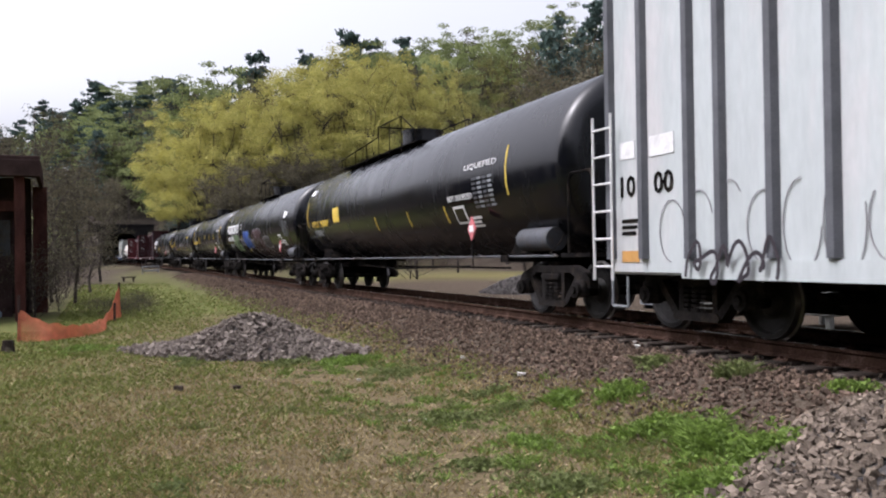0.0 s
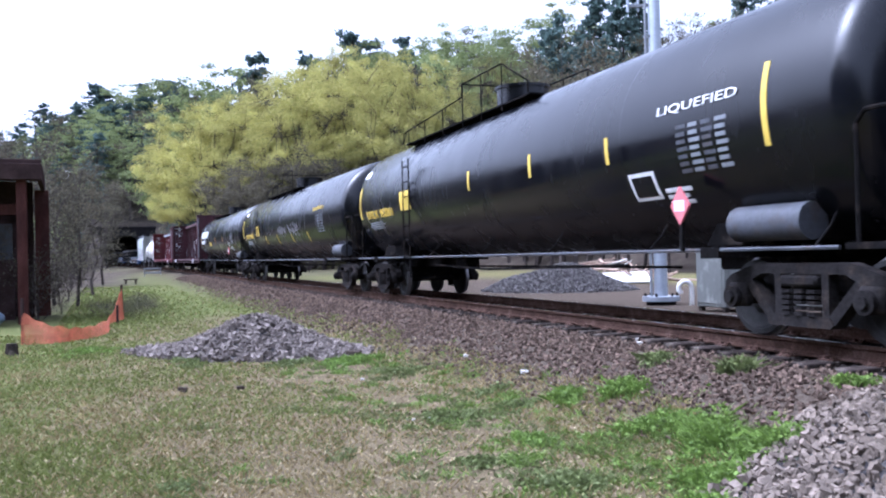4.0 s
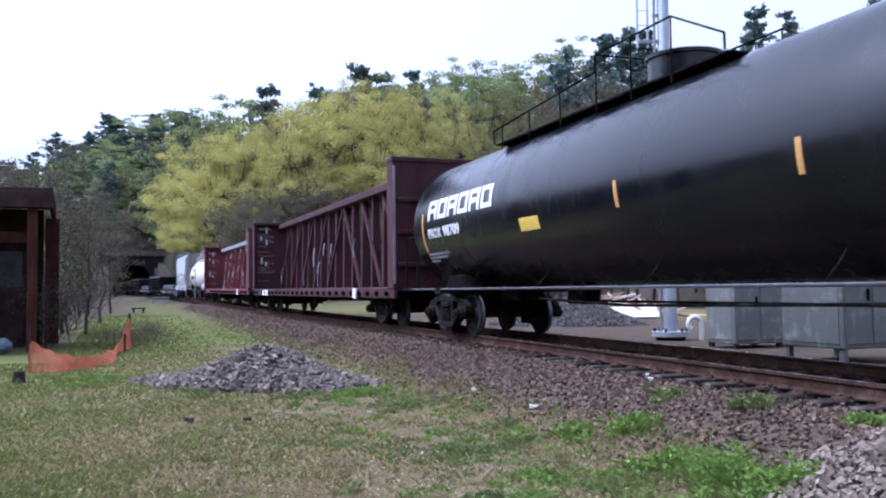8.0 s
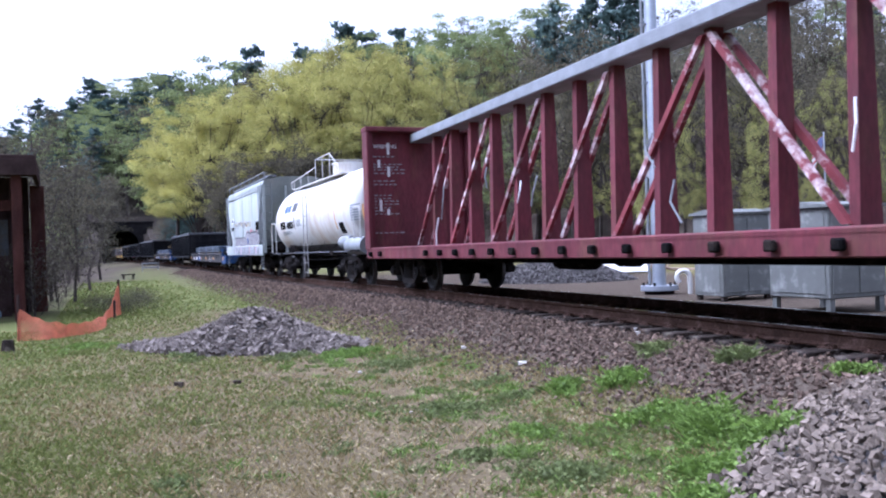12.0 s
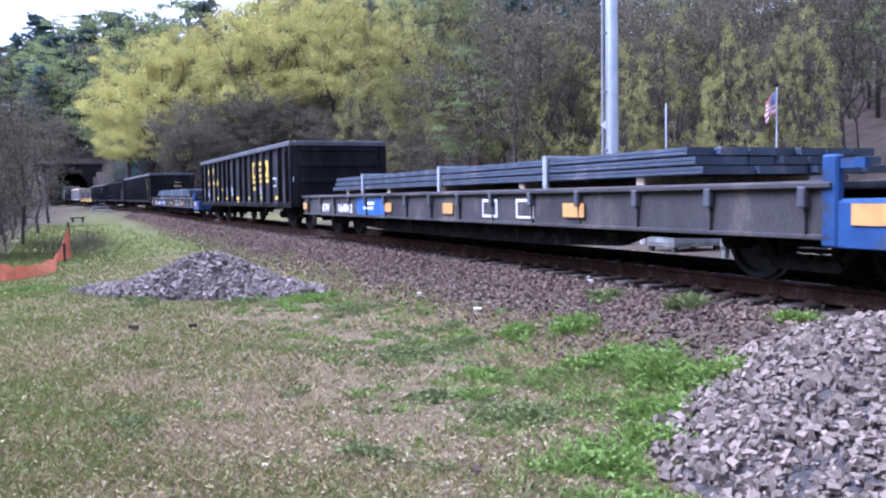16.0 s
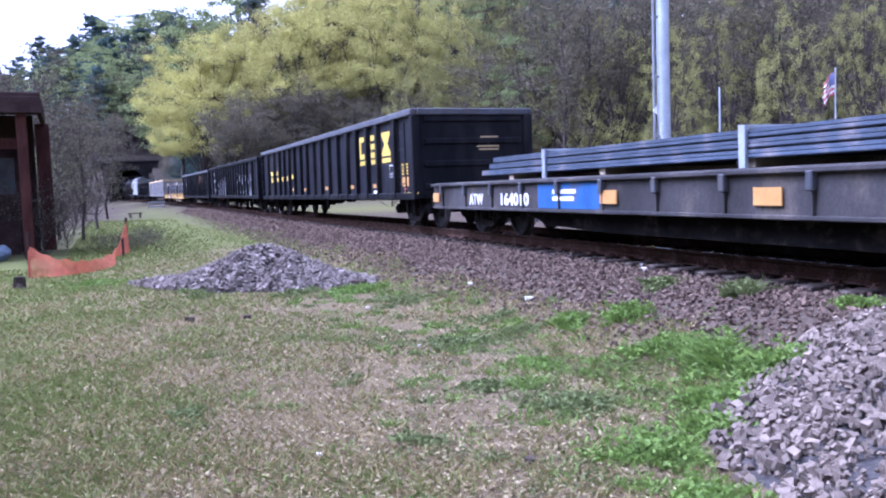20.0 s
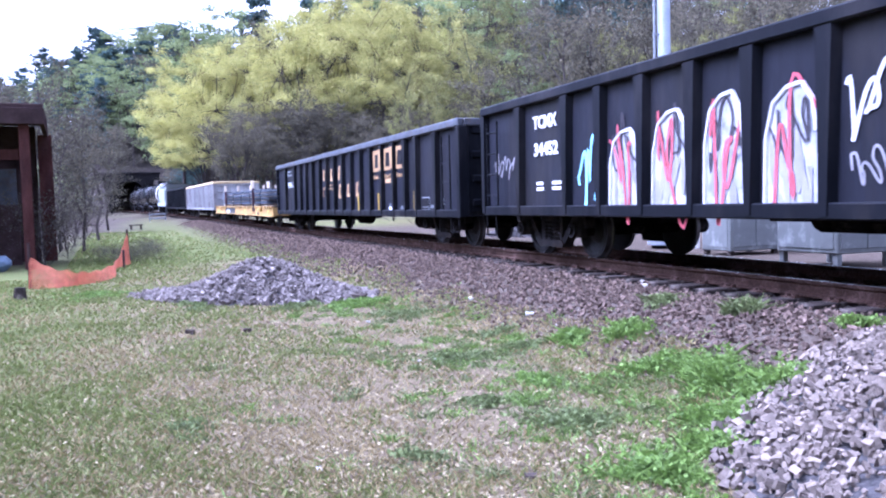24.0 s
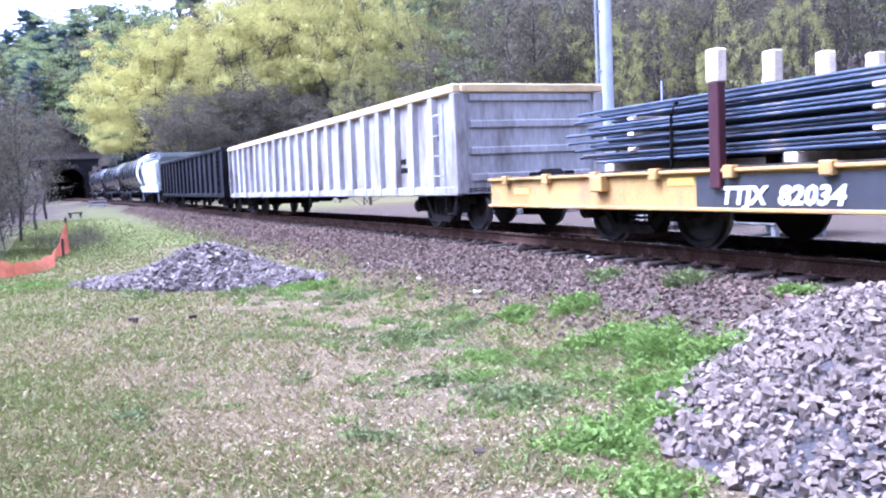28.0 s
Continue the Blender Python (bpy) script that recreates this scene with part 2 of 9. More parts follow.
M = dict(
    tank=mat("black_tank_paint", (0.0034, 0.0038, 0.0055), 0.22, spec=0.32, vary=0.25, scale=0.8, fine=0.12, fscale=12, second=(0.005, 0.005, 0.006), amount=0.4, sscale=0.7, streak=3, bump=0.002, bscale=3),
    under=mat("underframe_grime", (0.008, 0.0075, 0.0075), 0.9, spec=0.12, vary=0.4, scale=3, fine=0.3, fscale=25, second=(0.03, 0.024, 0.020), amount=0.35, sscale=4, bump=0.004, bscale=30),
    truck=mat("dusty_cast_truck_steel", (0.018, 0.0165, 0.016), 0.9, spec=0.15, vary=0.35, scale=4, fine=0.3, fscale=30, second=(0.03, 0.024, 0.02), amount=0.35, sscale=5, bump=0.004, bscale=30, obj=0.3),
    wheel=mat("wheel_steel", (0.012, 0.011, 0.0105), 0.7, metal=0.2, vary=0.3, scale=5, fine=0.2, bump=0.002, bscale=40),
    tread=mat("polished_tread", (0.16, 0.15, 0.145), 0.45, metal=1.0, vary=0.2, scale=5),
    gon=mat("dark_gondola_paint", (0.004, 0.0044, 0.0062), 0.5, spec=0.08, vary=0.3, scale=0.9, fine=0.15, fscale=14, second=(0.014, 0.013, 0.014), amount=0.45, sscale=1.2, streak=4, bump=0.004, bscale=6, obj=0.15),
    gon_sheet=mat("dusty_dark_gondola_sheet", (0.0100, 0.0103, 0.0150), 0.55, spec=0.10, vary=0.3, scale=0.9, fine=0.15, fscale=14, second=(0.013, 0.012, 0.013), amount=0.45, sscale=1.2, streak=4, bump=0.004, bscale=6),
    gon_worn=mat("scraped_dark_gondola_sheet", (0.017, 0.017, 0.020), 0.6, spec=0.1, vary=0.35, scale=1.2, fine=0.2, fscale=16, second=(0.042, 0.038, 0.038), amount=0.55, sscale=1.6, streak=3, spots=((0.055, 0.032, 0.022), 4.0, 0.66), bump=0.008, bscale=4),
    gon_top=mat("worn_top_chord", (0.045, 0.048, 0.056), 0.65, vary=0.35, scale=2, fine=0.25, fscale=18, second=(0.05, 0.04, 0.035), amount=0.4, sscale=3),
    grey_gon=mat("weathered_pale_grey_paint", (0.235, 0.228, 0.225), 0.75, spec=0.2, vary=0.25, scale=1.2, fine=0.2, fscale=15, second=(0.12, 0.105, 0.095), amount=0.45, sscale=1.4, streak=4, bump=0.004, bscale=8),
    red=mat("oxide_red_paint", (0.036, 0.0085, 0.012), 0.7, spec=0.25, vary=0.3, scale=1.5, fine=0.2, fscale=18, second=(0.03, 0.014, 0.014), amount=0.45, sscale=2, streak=3, bump=0.003, bscale=15),
    red2=mat("brighter_oxide_red_paint", (0.090, 0.018, 0.024), 0.7, spec=0.25, vary=0.3, scale=1.5, fine=0.2, fscale=18, second=(0.09, 0.03, 0.025), amount=0.4, sscale=2, streak=3, bump=0.003, bscale=15),
    red3=mat("scuffed_red_brace", (0.115, 0.022, 0.026), 0.7, spec=0.25, vary=0.3, scale=2, second=(0.42, 0.36, 0.36), amount=0.42, sscale=3, obj=0.2),
    white_tank=mat("soiled_white_tank_paint", (0.50, 0.49, 0.465), 0.55, vary=0.14, scale=1.0, fine=0.08, fscale=15, second=(0.36, 0.30, 0.23), amount=0.42, sscale=1.0, streak=4),
    hopper=mat("pale_grey_hopper_paint", (0.255, 0.275, 0.262), 0.7, vary=0.14, scale=1.0, fine=0.08, fscale=15, second=(0.29, 0.29, 0.275), amount=0.35, sscale=1.2, streak=4, spots=((0.22, 0.10, 0.05), 3.0, 0.70)),
    box=mat("weathered_white_boxcar_paint", (0.375, 0.405, 0.405), 0.6, vary=0.12, scale=0.9, fine=0.06, fscale=14, second=(0.42, 0.42, 0.42), amount=0.35, sscale=1.1, streak=4, bump=0.006, bscale=2.5),
    box_rib=mat("dark_grey_boxcar_rib", (0.075, 0.078, 0.088), 0.65, vary=0.25, scale=2, fine=0.15),
    rib=mat("dull_grey_steel_rib", (0.16, 0.17, 0.18), 0.6, vary=0.25, scale=2, fine=0.15),
    blue=mat("bright_blue_paint", (0.028, 0.085, 0.23), 0.6, spec=0.2, vary=0.25, scale=2, fine=0.15, second=(0.05, 0.05, 0.06), amount=0.3, sscale=2, streak=2),
    blue_dark=mat("dull_dark_blue_paint", (0.016, 0.045, 0.125), 0.65, spec=0.2, vary=0.3, scale=2, fine=0.15, second=(0.03, 0.03, 0.035), amount=0.35, sscale=2.5),
    flat=mat("grimy_grey_flatcar_steel", (0.040, 0.037, 0.037), 0.8, spec=0.12, vary=0.4, scale=1.2, fine=0.25, second=(0.07, 0.06, 0.052), amount=0.35, sscale=2.0, streak=2),
    yellow_flat=mat("faded_yellow_flatcar_paint", (0.31, 0.195, 0.058), 0.7, spec=0.2, vary=0.2, scale=1.2, fine=0.15, second=(0.25, 0.14, 0.06), amount=0.4, sscale=1.8, streak=2),
    black=mat("black_panel_paint", (0.02, 0.021, 0.024), 0.6, vary=0.3, scale=2),
    yellow=mat("reflective_yellow", (0.52, 0.37, 0.05), 0.6, vary=0.15, scale=6),
    orange=mat("reflective_orange", (0.42, 0.22, 0.06), 0.6, vary=0.15, scale=6),
    tan_chord=mat("yellowed_chord_paint", (0.42, 0.31, 0.15), 0.7, vary=0.25, scale=2, fine=0.15),
    white=mat("white_lettering", (0.58, 0.58, 0.58), 0.6, vary=0.15, scale=8, fine=0.1),
    placard=mat("placard_red", (0.45, 0.12, 0.13), 0.6, vary=0.1, scale=8),
    pipe=mat("blue_grey_steel_pipe", (0.033, 0.046, 0.070), 0.45, metal=0.3, vary=0.3, scale=1.5, fine=0.2, fscale=20, second=(0.10, 0.09, 0.09), amount=0.3, sscale=1.5, obj=0.25),
    rail=mat("rusty_rail_web", (0.040, 0.024, 0.018), 0.95, vary=0.3, scale=3, fine=0.3, fscale=40, second=(0.07, 0.045, 0.035), amount=0.4, sscale=5, bump=0.002),
    rail_top=mat("bright_rail_head", (0.55, 0.54, 0.53), 0.22, metal=1.0, vary=0.1, scale=4),
    tie=mat("creosoted_tie", (0.030, 0.024, 0.021), 0.95, vary=0.35, scale=4, fine=0.3, fscale=30, second=(0.10, 0.085, 0.07), amount=0.35, sscale=6, bump=0.01, bscale=18, obj=0.3),
    wood=mat("pale_weathered_timber", (0.52, 0.44, 0.34), 0.9, vary=0.2, scale=6, fine=0.2, obj=0.2, bump=0.004),
    galv=mat("galvanised_steel", (0.36, 0.39, 0.43), 0.45, metal=0.55, vary=0.12, scale=3, fine=0.1, fscale=30),
    cabinet=mat("pale_grey_cabinet_paint", (0.118, 0.122, 0.112), 0.6, vary=0.1, scale=3, fine=0.06, second=(0.20, 0.205, 0.19), amount=0.3, sscale=3),
    rust=mat("rusted_sheet_steel", (0.060, 0.026, 0.022), 0.9, vary=0.4, scale=3, fine=0.3, second=(0.040, 0.020, 0.018), amount=0.55, sscale=2.2, bump=0.006, bscale=20, streak=3),
    dark=mat("dark_corroded_steel", (0.045, 0.030, 0.028), 0.9, vary=0.35, scale=2, fine=0.25, bump=0.005),
    mesh_orange=mat("orange_plastic_netting", (0.42, 0.12, 0.055), 0.7, vary=0.3, scale=5, trans=0.35),
    # portal stone darkened: the wooded cutting's shade is put into its colour
    stone_portal=mat("shade_darkened_portal_masonry", (0.016, 0.015, 0.015), 0.95, vary=0.35, scale=1.2, fine=0.25, fscale=8, bump=0.02, bscale=4),
    # lining near black: the bore's darkness is put into its colour
    bore_dark=mat("tunnel_lining_near_black", (0.012, 0.011, 0.011), 1.0, vary=0.3, scale=1.5),
)

# ---------------------------------------------------------------- mesh tools
class Geo:
    """Collects the vertices and faces of one mesh."""

    def __init__(self):
        self.v, self.f = [], []

    def add(self, vs, fs):
        o = len(self.v)
        self.v += [tuple(p) for p in vs]
        self.f += [tuple(i + o for i in q) for q in fs]
        return self

    def box(self, x0, y0, z0, x1, y1, z1, c=0.0):
        x0, x1, y0, y1, z0, z1 = min(x0, x1), max(x0, x1), min(y0, y1), max(y0, y1), min(z0, z1), max(z0, z1)
        if not c:
            return self.add([(x0, y0, z0), (x1, y0, z0), (x1, y1, z0), (x0, y1, z0), (x0, y0, z1), (x1, y0, z1), (x1, y1, z1), (x0, y1, z1)],
                            [(0, 3, 2, 1), (4, 5, 6, 7), (0, 1, 5, 4), (1, 2, 6, 5), (2, 3, 7, 6), (3, 0, 4, 7)])
        c = min(c, (x1 - x0) * 0.4, (y1 - y0) * 0.4, (z1 - z0) * 0.4)
        # bevelled: a ring of eight at bottom and top, each in two steps
        def ring(e, z):
            return [(x0 + e, y0 + c, z), (x0 + c, y0 + e, z), (x1 - c, y0 + e, z), (x1 - e, y0 + c, z), (x1 - e, y1 - c, z), (x1 - c, y1 - e, z), (x0 + c, y1 - e, z), (x0 + e, y1 - c, z)]
        vs = ring(c, z0) + ring(0, z0 + c) + ring(0, z1 - c) + ring(c, z1)
        fs = [tuple(range(7, -1, -1)), tuple(range(24, 32))]
        for k in range(3):
            fs += [(8 * k + i, 8 * k + (i + 1) % 8, 8 * k + 8 + (i + 1) % 8, 8 * k + 8 + i) for i in range(8)]
        return self.add(vs, fs)

    def cyl(self, p0, p1, r0, r1=None, n=10, cap=True):
        p0, p1 = Vector(p0), Vector(p1)
        r1 = r0 if r1 is None else r1
        d = (p1 - p0).normalized()
        u = d.orthogonal().normalized()
        w = d.cross(u)
        vs = [p + (u * math.cos(2 * math.pi * i / n) + w * math.sin(2 * math.pi * i / n)) * r for p, r in ((p0, r0), (p1, r1)) for i in range(n)]
        fs = [(i, (i + 1) % n, n + (i + 1) % n, n + i) for i in range(n)]
        if cap:
            fs += [tuple(range(n - 1, -1, -1)), tuple(range(n, 2 * n))]
        return self.add(vs, fs)

    def tube(self, pts, r, n=6):
        for a, b in zip(pts, pts[1:]):
            self.cyl(a, b, r, n=n)
        return self

    def bend(self, pts, r, n=8):
        """One bent tube in the x-z plane whose rings share their corners."""
        k, vs = len(pts), []
        for i, p in enumerate(pts):
            d = (Vector(pts[min(i + 1, k - 1)]) - Vector(pts[max(i - 1, 0)])).normalized()
            w = Vector((0, 1, 0))
            u = d.cross(w)
            vs += [Vector(p) + (u * math.cos(2 * math.pi * a / n) + w * math.sin(2 * math.pi * a / n)) * r for a in range(n)]
        fs = [(i * n + a, i * n + (a + 1) % n, (i + 1) * n + (a + 1) % n, (i + 1) * n + a) for i in range(k - 1) for a in range(n)]
        return self.add(vs, fs)

    def prism(self, prof, x0, x1):
        """A closed profile of (y, z), swept along x."""
        k = len(prof)
        vs = [(x, y, z) for x in (x0, x1) for y, z in prof]
        return self.add(vs, [(i, (i + 1) % k, k + (i + 1) % k, k + i) for i in range(k)] + [tuple(range(k - 1, -1, -1)), tuple(range(k, 2 * k))])

    def slab(self, prof, y0, y1):
        """A closed profile of (x, z), swept along y."""
        k = len(prof)
        vs = [(x, y, z) for y in (y0, y1) for x, z in prof]
        return self.add(vs, [(i, (i + 1) % k, k + (i + 1) % k, k + i) for i in range(k)] + [tuple(range(k - 1, -1, -1)), tuple(range(k, 2 * k))])

    def lathe_x(self, prof, y, z, n=32):
        """Rings of (x, radius) round an axis along x."""
        k = len(prof)
        vs = [(x, y + r * math.cos(2 * math.pi * i / n), z + r * math.sin(2 * math.pi * i / n)) for x, r in prof for i in range(n)]
        fs = [(a * n + i, a * n + (i + 1) % n, a * n + n + (i + 1) % n, a * n + n + i) for a in range(k - 1) for i in range(n)]
        fs += [tuple(range(n - 1, -1, -1)), tuple(range((k - 1) * n, k * n))]
        return self.add(vs, fs)

    def mesh(self, name, material, smooth_deg=0):
        me = bpy.data.meshes.new(name)
        me.from_pydata(self.v, [], self.f)
        for m in material if isinstance(material, (list, tuple)) else [material]:
            me.materials.append(m)
        bm = bmesh.new()
        bm.from_mesh(me)
        bmesh.ops.recalc_face_normals(bm, faces=bm.faces)
        bm.to_mesh(me)
        bm.free()
        if smooth_deg:
            me.polygons.foreach_set("use_smooth", [True] * len(me.polygons))
            me.set_sharp_from_angle(angle=radians(smooth_deg))
        return me


def part(name, geo, material, parent, label="", loc=None, smooth_deg=0):
    """Links geometry as one mesh object under a thing or under a part."""
    me = geo.mesh(name, material, smooth_deg) if isinstance(geo, Geo) else geo
    ob = new(name, me)
    ob.parent = parent
    if loc is not None:
        ob.matrix_basis = loc if isinstance(loc, Matrix) else Matrix.Translation(loc)
    if label:
        ob["label"] = label
    return ob


def thing(name, label, category, group="", m=None):
    ob = tagged(new(name), label, category, group)
    ob.empty_display_size = 0.3
    if m is not None:
        ob.matrix_basis = m
    return ob


def solid(name, geo, material, label, category, group="", kind="", m=None, smooth_deg=0):
    """A thing of one mesh."""
    ob = tagged(new(name, geo.mesh(name, material, smooth_deg) if isinstance(geo, Geo) else geo), label, category, group, kind)
    if m is not None:
        ob.matrix_basis = m
    return ob


def text_mesh(words, size, shear=0.0, bold=0.0, width=None):
    """Flat letters in the built-in font as a mesh, in the x-z plane facing -y, its left foot at the origin."""
    cu = bpy.data.curves.new("lettering", "FONT")
    cu.body, cu.size, cu.extrude, cu.offset, cu.shear = words, size, 0.004, bold, shear
    cu.resolution_u = 2
    tmp = bpy.data.objects.new("lettering", cu)
    scene.collection.objects.link(tmp)
    dg = bpy.context.evaluated_depsgraph_get()
    me = bpy.data.meshes.new_from_object(tmp.evaluated_get(dg))
    bpy.data.objects.remove(tmp)
    bpy.data.curves.remove(cu)
    xs = [v.co.x for v in me.vertices]
    k = width / (max(xs) - min(xs)) if width and xs else 1.0
    x0 = min(xs) if xs else 0
    for v in me.vertices:
        v.co = ((v.co.x - x0) * k, -v.co.z - 0.004, v.co.y)
    return me


def letters(parent, words, x, z, size, material, y, label="", shear=0.0, bold=0.0, width=None, curve=None, name="lettering"):
    """Lettering on a car's near side (its -y side). curve: (axis z, radius) of a round shell."""
    me = text_mesh(words, size, shear, bold, width)
    me.materials.append(material)
    if curve:
        cz, cr = curve
        for v in me.vertices:
            ang = (z + v.co.z - cz) / cr
            d = cr + 0.006 - v.co.y * 0.0
            v.co = (v.co.x + x, -d * math.cos(ang) + v.co.y, cz + d * math.sin(ang))
        return part(name, me, material, parent, label)
    return part(name, me, material, parent, label, (x, y, z))


def patch(parent, name, x0, z0, x1, z1, material, y, label="", curve=None, lift=0.006):
    """A thin sticker or painted panel on a car's near side."""
    g = Geo()
    if curve:
        cz, cr = curve
        k = 6
        rows = [z0 + (z1 - z0) * i / k for i in range(k + 1)]
        pts = [(x, -(cr + lift) * math.cos((z - cz) / cr), cz + (cr + lift) * math.sin((z - cz) / cr)) for z in rows for x in (x0, x1)]
        inn = [(x, -(cr - 0.01) * math.cos((z - cz) / cr), cz + (cr - 0.01) * math.sin((z - cz) / cr)) for z in rows for x in (x0, x1)]
        o = len(pts)
        fs = [(2 * i, 2 * i + 1, 2 * i + 3, 2 * i + 2) for i in range(k)]
        fs += [(2 * i, 2 * i + 2, o + 2 * i + 2, o + 2 * i) for i in range(k)] + [(2 * i + 1, o + 2 * i + 1, o + 2 * i + 3, 2 * i + 3) for i in range(k)]
        fs += [(0, o, o + 1, 1), (2 * k, 2 * k + 1, o + 2 * k + 1, o + 2 * k)]
        g.add(pts + inn, fs)
    else:
        g.box(x0, y - lift, z0, x1, y + 0.002, z1)
    return part(name, g, material, parent, label)


def bars(parent, x, z, rows, widths, h, material, y, curve=None, gap=1.7):
    """Small unreadable writing as plain bars."""
    for r in range(rows):
        w = widths[r % len(widths)]
        patch(parent, "marking", x, z - r * h * gap, x + w, z - r * h * gap + h, material, y, curve=curve, lift=0.005)

# ---------------------------------------------------------------- trucks and couplers
def truck_meshes():
    fr = Geo()
    for y in (-1.0, 1.0):
        # cast side frame: an arched top chord, leaning diagonals and a hung bottom chord round the spring nest
        o = 0.06 if y > 0 else -0.06
        fr.slab([(-1.13, 0.47), (-1.12, 0.60), (-1.02, 0.68), (-0.62, 0.80), (0.62, 0.80), (1.02, 0.68), (1.12, 0.60), (1.13, 0.47), (1.03, 0.47), (0.98, 0.57), (0.78, 0.58), (0.56, 0.69), (-0.56, 0.69), (-0.78, 0.58), (-0.98, 0.57), (-1.03, 0.47)], y - 0.07, y + 0.07)
        fr.slab([(-0.40, 0.16), (0.40, 0.16), (0.44, 0.20), (0.38, 0.27), (-0.38, 0.27), (-0.44, 0.20)], y - 0.10, y + 0.10)
        for k in (-1, 1):
            fr.slab([(k * 0.44, 0.20), (k * 0.80, 0.585), (k * 0.70, 0.63), (k * 0.33, 0.24)], y - 0.075, y + 0.075)
            fr.slab([(k * 0.27, 0.24), (k * 0.36, 0.24), (k * 0.36, 0.72), (k * 0.27, 0.72)], y - 0.065, y + 0.065)
            fr.box(k * 0.89 - 0.15, y - 0.08 + o, 0.33, k * 0.89 + 0.15, y + 0.08 + o, 0.585, 0.04)
            fr.cyl((k * 0.89, y + o * 3.4, 0.44), (k * 0.89, y, 0.44), 0.115, n=14)
            fr.cyl((k * 0.89, y + o * 4.0, 0.44), (k * 0.89, y, 0.44), 0.06, n=8)
        fr.box(-0.25, y - 0.12, 0.56, 0.25, y + 0.12, 0.68, 0.03)
        for x in (-0.17, 0.0, 0.17):
            for k in range(5):
                fr.cyl((x, y + o, 0.275 + 0.056 * k), (x, y + o, 0.31 + 0.056 * k), 0.072, n=8)
    fr.box(-0.22, -1.0, 0.46, 0.22, 1.0, 0.72, 0.05)
    for x in (-0.42, 0.42):
        fr.cyl((x, -0.8, 0.40), (x, 0.8, 0.40), 0.05, n=8)
    wh = Geo()
    prof = [(-0.07, 0.12), (-0.065, 0.40), (-0.05, 0.445), (-0.02, 0.45), (-0.01, 0.42), (0.065, 0.415), (0.07, 0.36), (0.025, 0.33), (0.0, 0.19), (0.06, 0.14), (0.075, 0.08)]
    n = 28
    vs = [(r * math.cos(2 * math.pi * i / n), x, r * math.sin(2 * math.pi * i / n)) for x, r in prof for i in range(n)]
    fs = [(a * n + i, a * n + (i + 1) % n, a * n + n + (i + 1) % n, a * n + n + i) for a in range(len(prof) - 1) for i in range(n)]
    fs += [tuple(range(n)), tuple(range((len(prof) - 1) * n, len(prof) * n))]
    wh.add(vs, fs)
    ax = Geo().cyl((0, -1.05, 0), (0, 1.05, 0), 0.075, n=10)
    fm, wm, am = fr.mesh("truck", M["truck"], 40), wh.mesh("wheel", [M["wheel"], M["tread"]], 35), ax.mesh("axle", M["under"], 40)
    for p in wm.polygons:
        if 3 * n <= p.index < 5 * n:
            p.material_index = 1
    return fm, wm, am


TRUCK, WHEEL, AXLE = truck_meshes()
WHEEL_NEAR = WHEEL.copy()
WHEEL_NEAR.transform(Matrix.Rotation(math.pi, 4, "Z"))


WHEELS = []          # all that turns under the cars: wheels and axles
WHEEL_R = 0.42


def add_truck(car, x):
    t = part("truck", TRUCK, None, car, loc=(x, 0, 0))
    for wx in (-0.89, 0.89):
        for nm, mesh, y in (("axle", AXLE, 0.0), ("wheel", WHEEL_NEAR, -HALF_GAUGE), ("wheel", WHEEL, HALF_GAUGE)):
            w = part(nm, mesh, None, t)
            w.matrix_parent_inverse = Matrix.Translation((wx, y, WHEEL_R))
            WHEELS.append(w)


def coupler_mesh():
    g = Geo()
    g.box(0, -0.10, 0.74, 0.50, 0.10, 0.98, 0.02)
    g.box(0.42, -0.17, 0.70, 0.66, 0.17, 1.02, 0.05)
    g.tube([(0.1, -0.35, 0.72), (0.35, -0.38, 0.50), (0.62, -0.30, 0.42)], 0.03)
    return g.mesh("coupler", M["under"], 35)


COUPLER = coupler_mesh()


def running_gear(car, half, inset):
    """Both trucks and couplers of a car; half: to the pulling faces, inset: truck centre from the body's end."""
    for sgn in (1, -1):
        add_truck(car, sgn * (half - 0.55 - inset))
        part("coupler", COUPLER, None, car, loc=Matrix.Translation((sgn * (half - 0.60), 0, 0)) @ (Matrix.Identity(4) if sgn > 0 else Matrix.Rotation(math.pi, 4, "Z")))


def ladder(car, x, y, z0, z1, w=0.42, rungs=5, material=None, along="x"):
    g = Geo()
    for k in (0, 1):
        px, py = (x + k * w, y) if along == "x" else (x, y + k * w)
        g.cyl((px, py, z0), (px, py, z1), 0.018, n=6)
    for i in range(rungs):
        z = z0 + (z1 - z0) * (i + 0.5) / rungs
        g.cyl((x, y, z), (x + w, y, z) if along == "x" else (x, y + w, z), 0.014, n=6)
    part("ladder", g, material or M["under"], car)


def brake_gear(car, x0, x1, z=0.72, cylinders=True):
    g = Geo()
    if cylinders:
        g.cyl((x0 + 1.0, -0.1, z - 0.02), (x0 + 2.1, -0.1, z - 0.02), 0.20, n=12)
        g.cyl((x0 + 2.6, 0.1, z - 0.02), (x0 + 3.1, 0.1, z - 0.02), 0.15, n=12)
    g.box(x0 + 0.2, -0.2, z - 0.1, x0 + 0.8, 0.15, z + 0.15, 0.03)
    g.tube([(x0, -0.62, z), (x0 + 3, -0.65, z - 0.08), (x1, -0.62, z)], 0.022)
    g.tube([(x0, 0.3, z - 0.05), (x1, 0.3, z - 0.05)], 0.022)
    part("brake_gear", g, M["under"], car)


# ---------------------------------------------------------------- tank cars
TANK_R, TANK_Z = 1.45, 2.37


